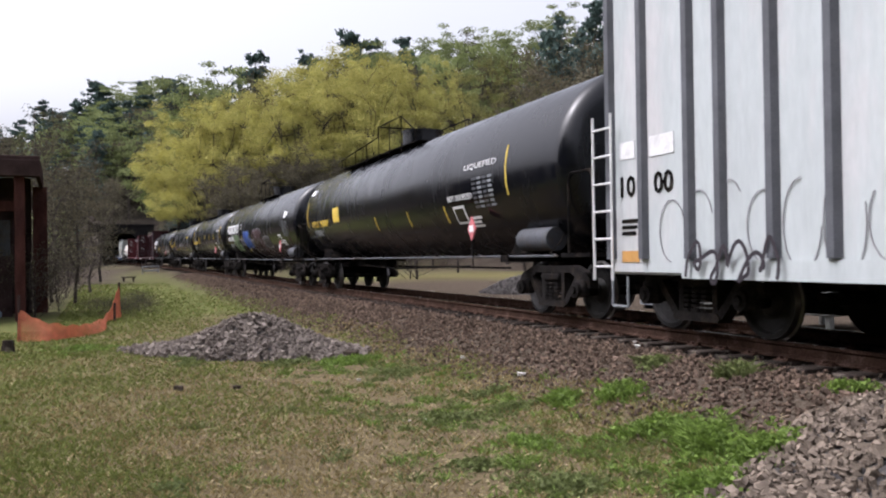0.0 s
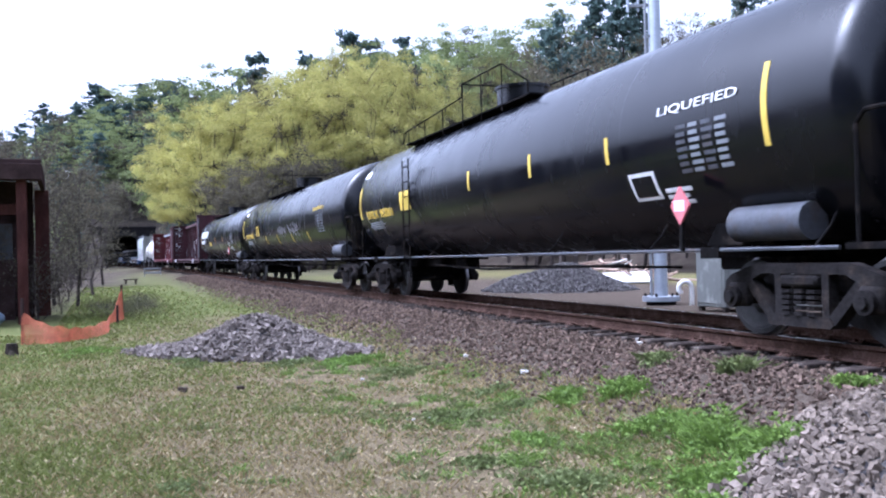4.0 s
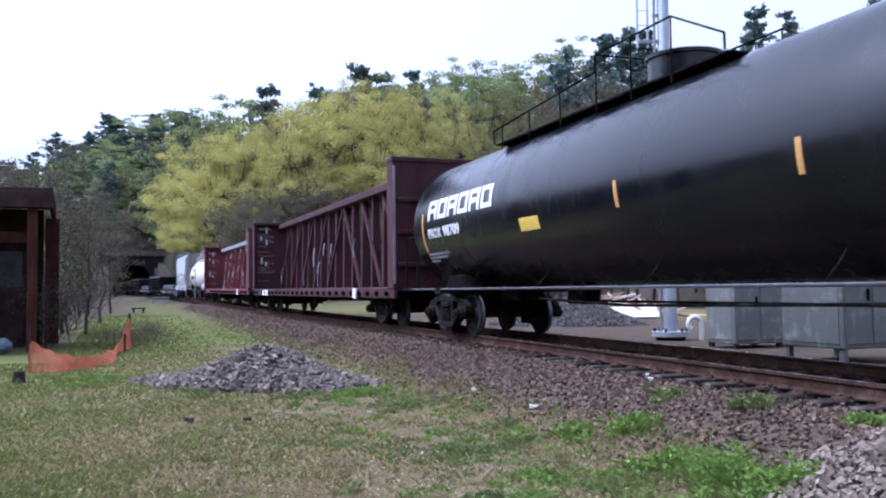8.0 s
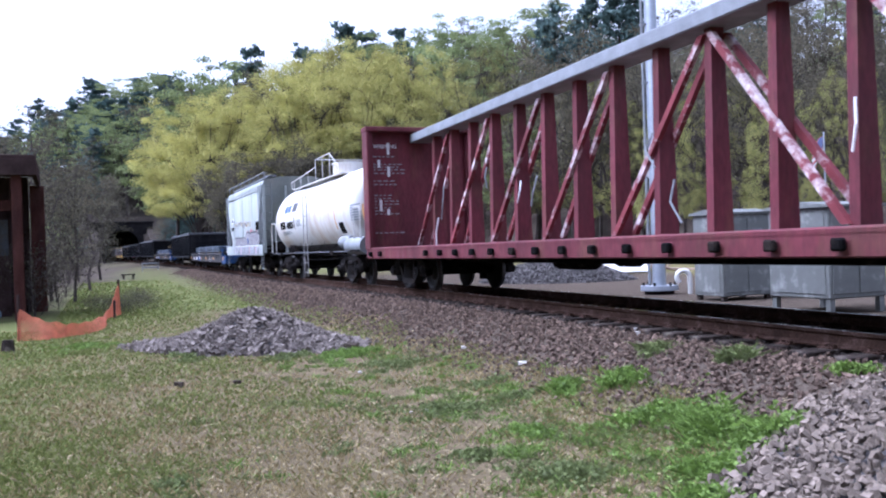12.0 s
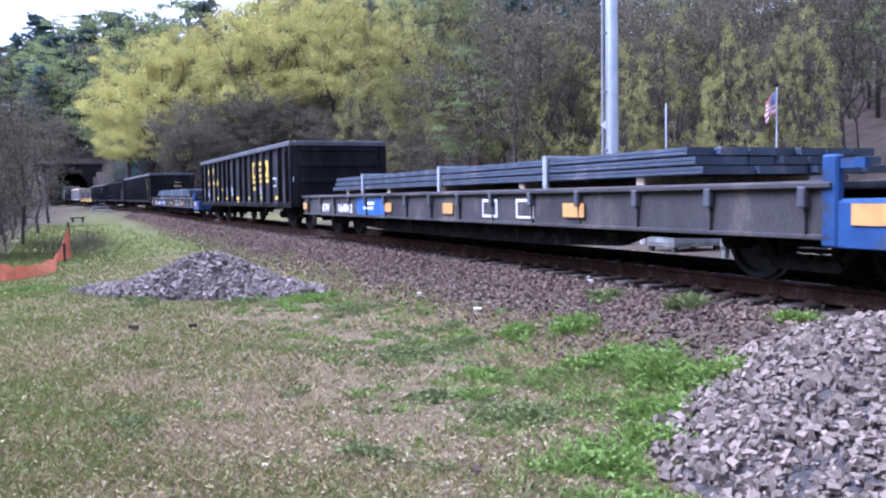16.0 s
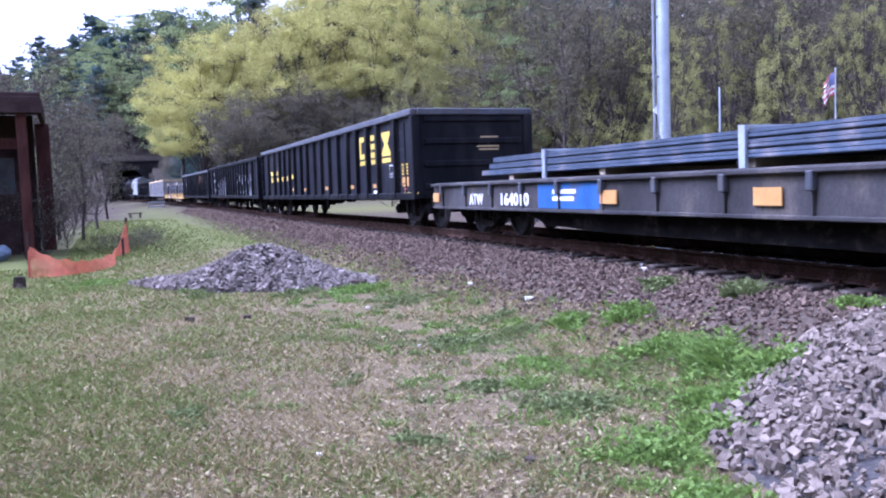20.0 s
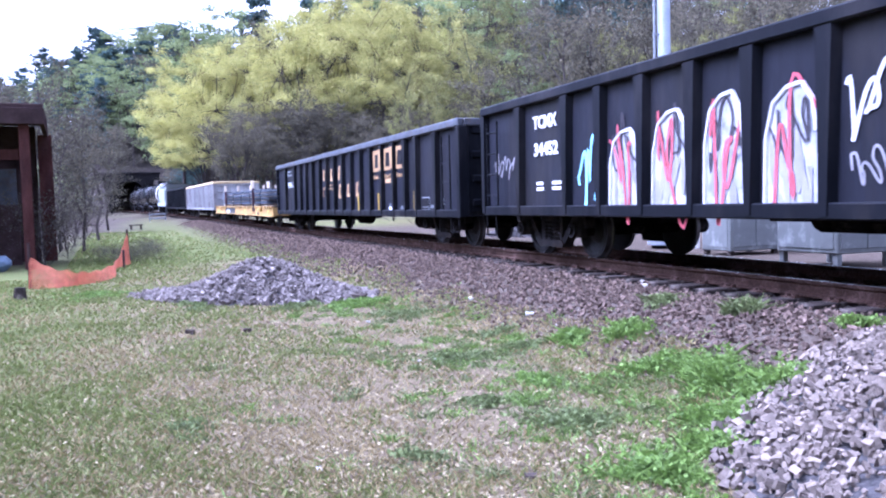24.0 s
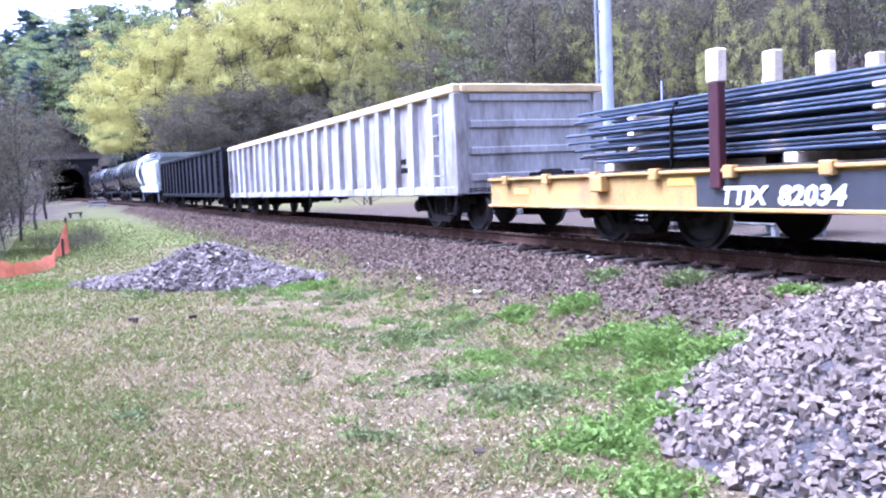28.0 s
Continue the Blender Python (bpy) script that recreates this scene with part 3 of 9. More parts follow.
def tank_car(label, length, shell=None, r=TANK_R, cz=TANK_Z, dome_x=-1.0, back=4.8, walkway=True, climb=True, rail=None, inset=0.60, truck=1.25):
    """A tank car of the given length over couplers, on its trucks; near side -y."""
    car = thing("tank_car", label, "tank car", "freight train")
    half = length / 2
    b = half - inset
    head = 0.40
    prof = [(-b, 0.05)] + [(-b + head * (1 - math.sin(a)), r * math.cos(a) ** 0.50) for a in [math.pi / 2 * (1 - (k / 9) ** 1.3) for k in range(1, 10)]]
    prof += [(-x, q) for x, q in prof[::-1]]
    part("tank_shell", Geo().lathe_x(prof, 0, cz, 56), shell or M["tank"], car, smooth_deg=50)
    # weld rings
    for k in (-0.5, 0.0, 0.5):
        x = k * b * 1.1
        part("weld_ring", Geo().lathe_x([(x - 0.03, r), (x - 0.02, r + 0.0025), (x + 0.02, r + 0.0025), (x + 0.03, r)], 0, cz, 48), shell or M["tank"], car, smooth_deg=60)
    # stub sills, bolsters and saddles
    for s in (-1, 1):
        g = Geo()
        g.box(s * (b - 3.4), -0.28, 0.70, s * (half - 0.55), 0.28, 1.02, 0.03)
        g.slab([(s * (b - 2.6), 1.0), (s * (b - 1.5), 1.0), (s * (b - 1.7), 1.25), (s * (b - 2.4), 1.25)], -1.1, 1.1)
        g.box(s * (b - 2.2), -1.5, 0.86, s * (b - 1.9), 1.5, 0.98)
        part("stub_sill", g, M["under"], car)
        # end platform with its hand rails
        part("end_platform", Geo().box(s * (b - 0.25), -1.45, 0.93, s * (b + 0.55), 1.45, 0.99), M["under"], car)
        for y in (-1.35, 1.35):
            part("hand_rail", Geo().tube([(s * (b + 0.5), y, 0.95), (s * (b + 0.5), y, 2.05), (s * (b + 0.42), y, 2.15), (s * (b - 0.1), y, 2.15), (s * (b - 0.22), y * 0.98, 2.05), (s * (b - 0.22), y * 0.98, 0.95)], 0.022), rail or M["under"], car)
    # the long side rail and its hangers
    for y in (-1.47, 1.47):
        part("side_rail", Geo().tube([(-b + 0.3, y, 0.95), (b - 0.3, y, 0.95)], 0.020), M["gon_top"], car)
        for k in range(7):
            x = -b + 0.6 + (2 * b - 1.2) * k / 6
            part("rail_hanger", Geo().tube([(x, y, 0.95), (x, y * 0.86, 1.15), (x, y * 0.80, 1.28)], 0.012), M["under"], car)
    running_gear(car, half, truck)
    brake_gear(car, -4.5, 3.5, 0.76, False)
    part("air_reservoir", Geo().cyl((b - 2.0, -1.12, 1.22), (b - 0.95, -1.12, 1.22), 0.19, n=16), M["rib"] if shell else M["gon_top"], car, smooth_deg=40)
    # dome with its platform and hand rails
    top = cz + r
    part("dome", Geo().cyl((dome_x, 0, top - 0.15), (dome_x, 0, top + 0.36), 0.52, n=24), shell or M["tank"], car, smooth_deg=40)
    part("dome_lid", Geo().cyl((dome_x, 0, top + 0.36), (dome_x, 0, top + 0.41), 0.56, n=24), shell or M["tank"], car, smooth_deg=40)
    if walkway:
        for y in (-1, 1):
            part("walkway", Geo().box(dome_x - back, y * 0.55, top - 0.125, dome_x + 2.0, y * 0.86, top - 0.095), rail or M["under"], car)
            high = 0.36
            part("hand_rail", Geo().tube([(dome_x - back, y * 0.9, top - 0.1), (dome_x - back, y * 0.9, top + 0.16), (dome_x - 1.0, y * 0.9, top + high), (dome_x - 0.95, y * 0.9, top + 0.62), (dome_x + 0.95, y * 0.9, top + 0.62), (dome_x + 2.0, y * 0.9, top + 0.1), (dome_x + 2.0, y * 0.9, top - 0.1)], 0.016), rail or M["under"], car)
            posts = [dome_x - 0.95, dome_x, dome_x + 0.95] + [dome_x - 0.95 - 1.15 * k for k in range(1, 5) if 0.95 + 1.15 * k < back - 0.3]
            for x in posts:
                z = top + 0.62 if x > dome_x - 1.0 else top + high - (high - 0.16) * (dome_x - 1.0 - x) / max(0.1, back - 1.0)
                part("rail_post", Geo().tube([(x, y * 0.9, top - 0.25), (x, y * 0.9, z)], 0.013), rail or M["under"], car)
        part("cross_rail", Geo().tube([(dome_x - 0.95, -0.9, top + 0.62), (dome_x - 0.95, 0.9, top + 0.62)], 0.016), rail or M["under"], car)
        if climb:
            ladder(car, -b + 4.35, -r - 0.06, 0.5, cz + 0.75, rungs=8)
    return car, b


def diamond_placard(car, x):
    g = Geo().slab([(x - 0.17, 1.46), (x, 1.24), (x + 0.17, 1.46), (x, 1.68)], -1.53, -1.50)
    p = part("placard", g, M["placard"], car, "red and white diamond hazard placard")
    part("placard_face", Geo().box(x - 0.09, -1.535, 1.40, x + 0.09, -1.52, 1.52), M["white"], p)
    part("placard_post", Geo().box(x - 0.025, -1.52, 0.95, x + 0.025, -1.49, 1.3), M["under"], p)


def tank_marks(car, rear, b, col, which=0):
    """Stripes, data panels and the like that nearly all the black tanks carry."""
    cv = (TANK_Z, TANK_R)
    rows = ((-rear + 0.12, 1.98), (-rear + 7.65, 2.15), (-rear + 10.15, 2.15), (-rear + 12.4, 2.1), (b - 1.75, 1.97))
    if which == 1:
        rows = ()
    elif which == 3:
        rows = ((-rear - 0.10, 1.98), (-rear + 5.57, 1.60), (-rear + 8.09, 1.58), (-rear + 10.73, 1.55), (-rear + 13.35, 1.54))
    elif which == 0:
        rows = ((-rear + 0.12, 1.98), (-rear + 7.65, 1.62), (-rear + 10.15, 1.62), (-rear + 12.4, 1.60), (b - 1.75, 1.97))
    elif which == 4:
        rows = ((-rear + 0.1, 1.75), (-rear + 8.05, 2.0), (-rear + 11.35, 2.0))
    for x, z in rows:
        long = x > b - 2 or x < -b + 1
        patch(car, "reflector", x, z, x + (0.055 if which == 0 else 0.08), z + (0.85 if long else 0.36), col, 0, curve=cv)
    # a framed table of small print
    for r in range(7):
        for q in range(4):
            w = 0.16 if (r + q) % 3 else 0.19
            patch(car, "marking", b - 3.15 + 0.23 * q, 2.34 - 0.085 * r, b - 3.15 + 0.23 * q + w, 2.385 - 0.085 * r, M["rib"] if q % 2 else M["gon_top"], 0, curve=cv)
    if which == 3:
        return
    patch(car, "data_panel", b - 4.25, 1.55, b - 3.7, 1.92, M["white"], 0, curve=cv)
    patch(car, "data_panel_field", b - 4.19, 1.60, b - 3.76, 1.87, M["tank"], 0, curve=cv, lift=0.010)
    bars(car, b - 3.6, 1.62, 3, (0.5, 0.4, 0.45), 0.05, M["white"], 0, cv)
    diamond_placard(car, b - 3.0)


def spray(parent, name, x, z, w, h, fill, edge, count, seed, y=0, curve=None, label=""):
    """Sprayed bubble letters: each one a swollen edge with its fill and a few slits."""
    rr = random.Random(seed)

    def lay(pts, lift):
        out = []
        for X, Z in pts:
            if curve:
                cz, cr = curve
                d = cr + lift
                out.append((X, -d * math.cos((Z - cz) / cr), cz + d * math.sin((Z - cz) / cr)))
            else:
                out.append((X, y - lift, Z))
        return out
    k = w / count
    for i in range(count):
        cx, cz0 = x + k * (i + 0.5), z + h * rr.uniform(-0.06, 0.06)
        lobes, ph, sk = rr.choice((2, 3, 3, 4)), rr.uniform(0, 6.28), rr.uniform(-0.15, 0.25)
        ex, ez = k * rr.uniform(0.50, 0.62), h * rr.uniform(0.44, 0.54)
        n = 26
        outline = []
        for q in range(n):
            a = 2 * math.pi * q / n
            r = 1 + 0.13 * math.sin(lobes * a + ph) + 0.06 * math.sin((lobes + 3) * a - ph)
            r *= min(1.25, 1 / max(abs(math.cos(a)), abs(math.sin(a))) ** 0.6)
            outline.append((r * math.cos(a), r * math.sin(a)))
        pad = 0.035
        big = [(cx + (ex + pad) * u + sk * ez * v, cz0 + (ez + pad) * v) for u, v in outline]
        small = [(cx + (ex - 0.012) * u * 0.93 + sk * ez * v, cz0 + (ez - 0.012) * v * 0.93) for u, v in outline]
        lift = 0.007 + 0.003 * (i % 2)
        ob = part(name, Geo().add(lay(big, lift), [tuple(range(n))]), edge, parent, label)
        part("fill", Geo().add(lay(small, lift + 0.006), [tuple(range(n))]), fill, ob)
        for q in range(2):
            sx, sz = cx + ex * rr.uniform(-0.35, 0.35), cz0 + ez * rr.uniform(-0.5, 0.5)
            a = rr.uniform(-0.5, 0.5) + (1.57 if q else 0.2)
            l, t = (ez if q else ex) * rr.uniform(0.25, 0.5), 0.016
            dx, dz = math.cos(a), math.sin(a)
            part("slit", Geo().add(lay([(sx - l * dx - t * dz, sz - l * dz + t * dx), (sx + l * dx - t * dz, sz + l * dz + t * dx), (sx + l * dx + t * dz, sz + l * dz - t * dx), (sx - l * dx + t * dz, sz - l * dz - t * dx)], lift + 0.010), [(0, 1, 2, 3)]), edge, ob)


def bubbles(parent, name, x, z, w, h, fill, edge, count, seed, curve, label=""):
    """Fat sprayed letters of a bulb and a leg each, thin pale edges, one overlapping the next."""
    rr = random.Random(seed)
    cz, cr = curve

    def lay(pts, lift):
        d = cr + lift
        return [(X, -d * math.cos((Z - cz) / cr), cz + d * math.sin((Z - cz) / cr)) for X, Z in pts]
    k = w / count
    for i in range(count):
        cx, cz0 = x + k * (i + 0.5), z + h * rr.uniform(-0.05, 0.09)
        side = rr.choice((-1, 1))
        blobs = [(rr.uniform(-0.12, 0.12) * k, 0.20 * h, 0.56 * k, 0.30 * h), (side * 0.14 * k, -0.20 * h, 0.42 * k, 0.32 * h), (-side * 0.30 * k, 0.06 * h, 0.40 * k, 0.24 * h)]
        n = 48
        out = []
        for q in range(n):
            a = 2 * math.pi * q / n
            u, v = math.cos(a), math.sin(a)
            best = 0.0
            for bx, bz, rx, rz in blobs:
                A, B, C = (u / rx) ** 2 + (v / rz) ** 2, u * bx / rx ** 2 + v * bz / rz ** 2, (bx / rx) ** 2 + (bz / rz) ** 2 - 1
                D = B * B - A * C
                if D > 0:
                    best = max(best, (B + math.sqrt(D)) / A)
            out.append((u * best, v * best))
        lift = 0.007 + 0.004 * (i % 3)
        grow = 1 + 0.022 / max(0.1, 0.5 * k)
        ob = part(name, Geo().add(lay([(cx + u * grow, cz0 + v * (1 + 0.020 / (0.5 * h))) for u, v in out], lift), [tuple(range(n))]), edge, parent, label)
        part("fill", Geo().add(lay([(cx + u, cz0 + v) for u, v in out], lift + 0.002), [tuple(range(n))]), fill, ob)
        for q in range(2):
            sx, sz, l, t = cx + k * rr.uniform(-0.14, 0.14), cz0 + h * (0.14 if q else -0.10), k * rr.uniform(0.10, 0.18), 0.011
            a = rr.uniform(-0.7, 0.9)
            dx, dz = math.cos(a), math.sin(a)
            part("slit", Geo().add(lay([(sx - l * dx, sz - l * dz), (sx + t * dz, sz - t * dx), (sx + l * dx, sz + l * dz), (sx - t * dz, sz + t * dx)], lift + 0.0035), [(0, 1, 2, 3)]), edge, ob)


def scribble(parent, x, z, w, h, material, seed, y=-1.398, curve=None, pen=0.018, loops=5, label="thin sprayed scrawl"):
    """One running line of loops and spikes, sprayed thin."""
    rr = random.Random(seed)
    ph = [rr.uniform(0, 6.28) for _ in range(4)]
    k = loops * 18
    pts = []
    for i in range(k + 1):
        u = i / k
        a = 6.283 * loops * u
        pts.append((x + w * u + 0.6 * w / loops * math.sin(a + ph[0]) * (0.6 + 0.4 * math.sin(a * 0.37 + ph[1])), z + h * (0.34 * math.sin(a * 1.0 + ph[2]) + 0.22 * math.sin(a * 0.43 + ph[3]) + 0.10 * math.sin(a * 2.1))))
    vs = []
    for i, (X, Z) in enumerate(pts):
        X0, Z0 = pts[max(i - 1, 0)]
        X1, Z1 = pts[min(i + 1, k)]
        n = math.hypot(X1 - X0, Z1 - Z0) or 1
        lift = 0.004 + 0.006 * i / k
        for sg in (1, -1):
            px, pz = X - sg * (Z1 - Z0) / n * pen, Z + sg * (X1 - X0) / n * pen
            if curve:
                cz, cr = curve
                vs.append((px, -(cr + lift) * math.cos((pz - cz) / cr), cz + (cr + lift) * math.sin((pz - cz) / cr)))
            else:
                vs.append((px, y - lift, pz))
    return part("scrawl", Geo().add(vs, [(2 * i, 2 * i + 1, 2 * i + 3, 2 * i + 2) for i in range(k)]), material, parent, label)


# ---------------------------------------------------------------- gondolas
def gondola(label, length, top, bottom, ribs, material, top_material, half_w=1.5, sheet=None, posts=None, truck=1.9):
    car = thing("gondola_car", label, "gondola car", "freight train")
    half = length / 2
    e = half - 0.62
    t = 0.05
    for y in (-1, 1):
        part("side_sheet", Geo().box(-e, y * (half_w - 0.16), bottom, e, y * (half_w - 0.16 + t), top - 0.02), sheet or material, car)
        part("top_chord", Geo().box(-e - 0.03, y * (half_w - 0.14), top - 0.15, e + 0.03, y * half_w, top, 0.02), top_material, car)
        part("side_sill", Geo().box(-e, y * (half_w - 0.14), bottom - 0.02, e, y * (half_w - 0.02), bottom + 0.14, 0.015), material, car)
        # pressed side posts, wider at the top
        stands = [-half + r for r in posts] if posts else [-e + 0.06 + (2 * e - 0.12) * k / ribs for k in range(1, ribs)]
        for x in [-e + 0.06] + stands + [e - 0.06]:
            w = 0.125 if abs(x) < e - 0.1 else 0.06
            yo, yi = y * (half_w - 0.005), y * (half_w - 0.115)
            yt = y * (half_w - 0.01)
            g = Geo()
            zt, zb = top - 0.15, bottom + 0.02
            g.add([(x - w * 0.6, yi, zb), (x + w * 0.6, yi, zb), (x + w * 0.35, yo, zb), (x - w * 0.35, yo, zb), (x - w * 1.15, yi, zt), (x + w * 1.15, yi, zt), (x + w * 0.8, yt, zt), (x - w * 0.8, yt, zt)],
                  [(0, 1, 2, 3), (4, 5, 6, 7), (0, 1, 5, 4), (1, 2, 6, 5), (2, 3, 7, 6), (3, 0, 4, 7)])
            part("side_post", g, material, car)
    for s in (-1, 1):
        part("end_sheet", Geo().box(s * e, -half_w + 0.12, bottom, s * (e - t), half_w - 0.12, top - 0.02), material, car)
        part("end_chord", Geo().box(s * (e - 0.02), -half_w + 0.14, top - 0.15, s * (e + 0.07), half_w - 0.14, top, 0.02), top_material, car)
        for k in range(4):
            z = bottom + 0.2 + (top - bottom - 0.5) * k / 3
            part("end_rib", Geo().box(s * (e - 0.01), -half_w + 0.3, z, s * (e + 0.045), half_w - 0.3, z + 0.14, 0.03), material, car)
        for y in (-1, 1):
            part("corner_post", Geo().box(s * (e - 0.06), y * (half_w - 0.22), bottom, s * (e + 0.05), y * (half_w - 0.01), top - 0.15, 0.015), material, car)
        ladder(car, s * (e - 0.55) - 0.2, -half_w - 0.03, bottom + 0.15, top - 0.3, rungs=4, material=material)
        part("step", Geo().tube([(s * (e - 0.5), -half_w + 0.05, bottom), (s * (e - 0.5), -half_w + 0.05, 0.32), (s * (e - 0.1), -half_w + 0.05, 0.32), (s * (e - 0.1), -half_w + 0.05, bottom)], 0.018), M["under"], car)
    part("floor", Geo().box(-e, -half_w + 0.13, bottom + 0.02, e, half_w - 0.13, bottom + 0.10), M["under"], car)
    g = Geo().box(-half + 0.55, -0.3, bottom - 0.02, half - 0.55, 0.3, bottom + 0.24)
    for k in range(7):
        x = -e + 1.2 + (2 * e - 2.4) * k / 6
        g.box(x - 0.08, -half_w + 0.2, bottom - 0.02, x + 0.08, half_w - 0.2, bottom + 0.1)
    part("underframe", g, M["under"], car)
    running_gear(car, half, truck)
    brake_gear(car, -4, 3.5, bottom)
    return car, e

# ---------------------------------------------------------------- centre-beam lumber flats
def centerbeam(label, length, material, top_material, top=4.15, bays=11, chord=4.0, brace=None):
    car = thing("centerbeam_flat_car", label, "flat car", "freight train")
    half = length / 2
    e = half - 0.80
    part("deck", Geo().box(-e, -1.45, 0.92, e, 1.45, 1.02, 0.02), material, car)
    for y in (-1, 1):
        part("side_sill", Geo().box(-e, y * 1.45, 0.74, e, y * 1.36, 0.98, 0.015), material, car)
        for k in range(26):
            x = -e + 0.5 + (2 * e - 1.0) * k / 25
            if k in (2, 3, 4):
                continue                       # the name panel stands here
            part("winch", Geo().box(x - 0.07, y * 1.46, 0.80, x + 0.07, y * 1.54, 0.92, 0.02), M["under"], car)
    for s in (-1, 1):
        part("bulkhead", Geo().box(s * e, -1.42, 1.0, s * (e - 0.12), 1.42, top), material, car)
        for y in (-1.35, 1.35):
            part("bulkhead_post", Geo().box(s * (e - 0.13), y - 0.07, 1.0, s * (e - 0.30), y + 0.07, top - 0.06, 0.01), material, car)
        for y in (-1, 1):
            part("bulkhead_edge", Geo().box(s * (e + 0.02), y * 1.48, 0.98, s * (e - 0.42), y * 1.40, top, 0.015), material, car)
        part("bulkhead_cap", Geo().box(s * (e + 0.03), -1.5, top - 0.1, s * (e - 0.44), 1.5, top + 0.02, 0.015), material, car)
        for k in range(3):
            z = 1.5 + 0.8 * k
            part("bulkhead_rib", Geo().box(s * (e + 0.0), -1.35, z, s * (e + 0.07), 1.35, z + 0.12, 0.02), material, car)
        for y in (-1.44, 1.44):
            part("edge_strip", Geo().box(s * (e + 0.025), y - 0.03, 1.1, s * (e + 0.04), y + 0.03, top - 0.2), M["rib"], car, "pale worn strip on a bulkhead edge")
    # the centre truss
    part("top_chord", Geo().box(-e + 0.3, -0.28, chord - 0.22, e - 0.3, 0.28, chord, 0.02), top_material, car)
    n = bays * 2
    xs = [-e + 0.4 + (2 * e - 0.8) * k / n for k in range(n + 1)]
    for k, x in enumerate(xs):
        if 0 < k < n:
            part("column", Geo().prism([(-0.16, 1.0), (0.16, 1.0), (0.10, chord - 0.2), (-0.10, chord - 0.2)], x - 0.07, x + 0.07), material, car)
    for k in range(0, n - 1, 2):
        lean = 1 if k < n / 2 else -1
        a, b = (xs[k] + 0.08, xs[k + 2] - 0.08) if lean > 0 else (xs[k + 2] - 0.08, xs[k] + 0.08)
        for y in (-0.17, 0.17):
            part("brace", Geo().add([(a - 0.06, y - 0.04, 1.05), (a + 0.06, y - 0.04, 1.05), (b + 0.06, y * 0.7 - 0.04, chord - 0.3), (b - 0.06, y * 0.7 - 0.04, chord - 0.3),
                                     (a - 0.06, y + 0.04, 1.05), (a + 0.06, y + 0.04, 1.05), (b + 0.06, y * 0.7 + 0.04, chord - 0.3), (b - 0.06, y * 0.7 + 0.04, chord - 0.3)],
                                    [(0, 1, 2, 3), (4, 5, 6, 7), (0, 1, 5, 4), (1, 2, 6, 5), (2, 3, 7, 6), (3, 0, 4, 7)]), brace or material, car)
    # slack tie-down straps hanging from the chord
    rnd = random.Random(int(length * 10))
    for k in range(9):
        x = rnd.uniform(-e + 1, e - 1)
        z0 = rnd.uniform(1.6, 2.8)
        z1 = z0 - rnd.uniform(0.3, 0.8)
        part("strap", Geo().tube([(x, -0.22, z0), (x + rnd.uniform(-0.1, 0.1), -0.28, (z0 + z1) / 2), (x + rnd.uniform(-0.2, 0.2), -0.27, z1)], 0.016, 5), M["white"] if k % 3 == 0 else M["rib"], car)
    part("center_sill", Geo().box(-half + 0.55, -0.3, 0.62, half - 0.55, 0.3, 0.95, 0.02), M["under"], car)
    running_gear(car, half, 2.5)
    brake_gear(car, -4, 3, 0.72)
    return car, e


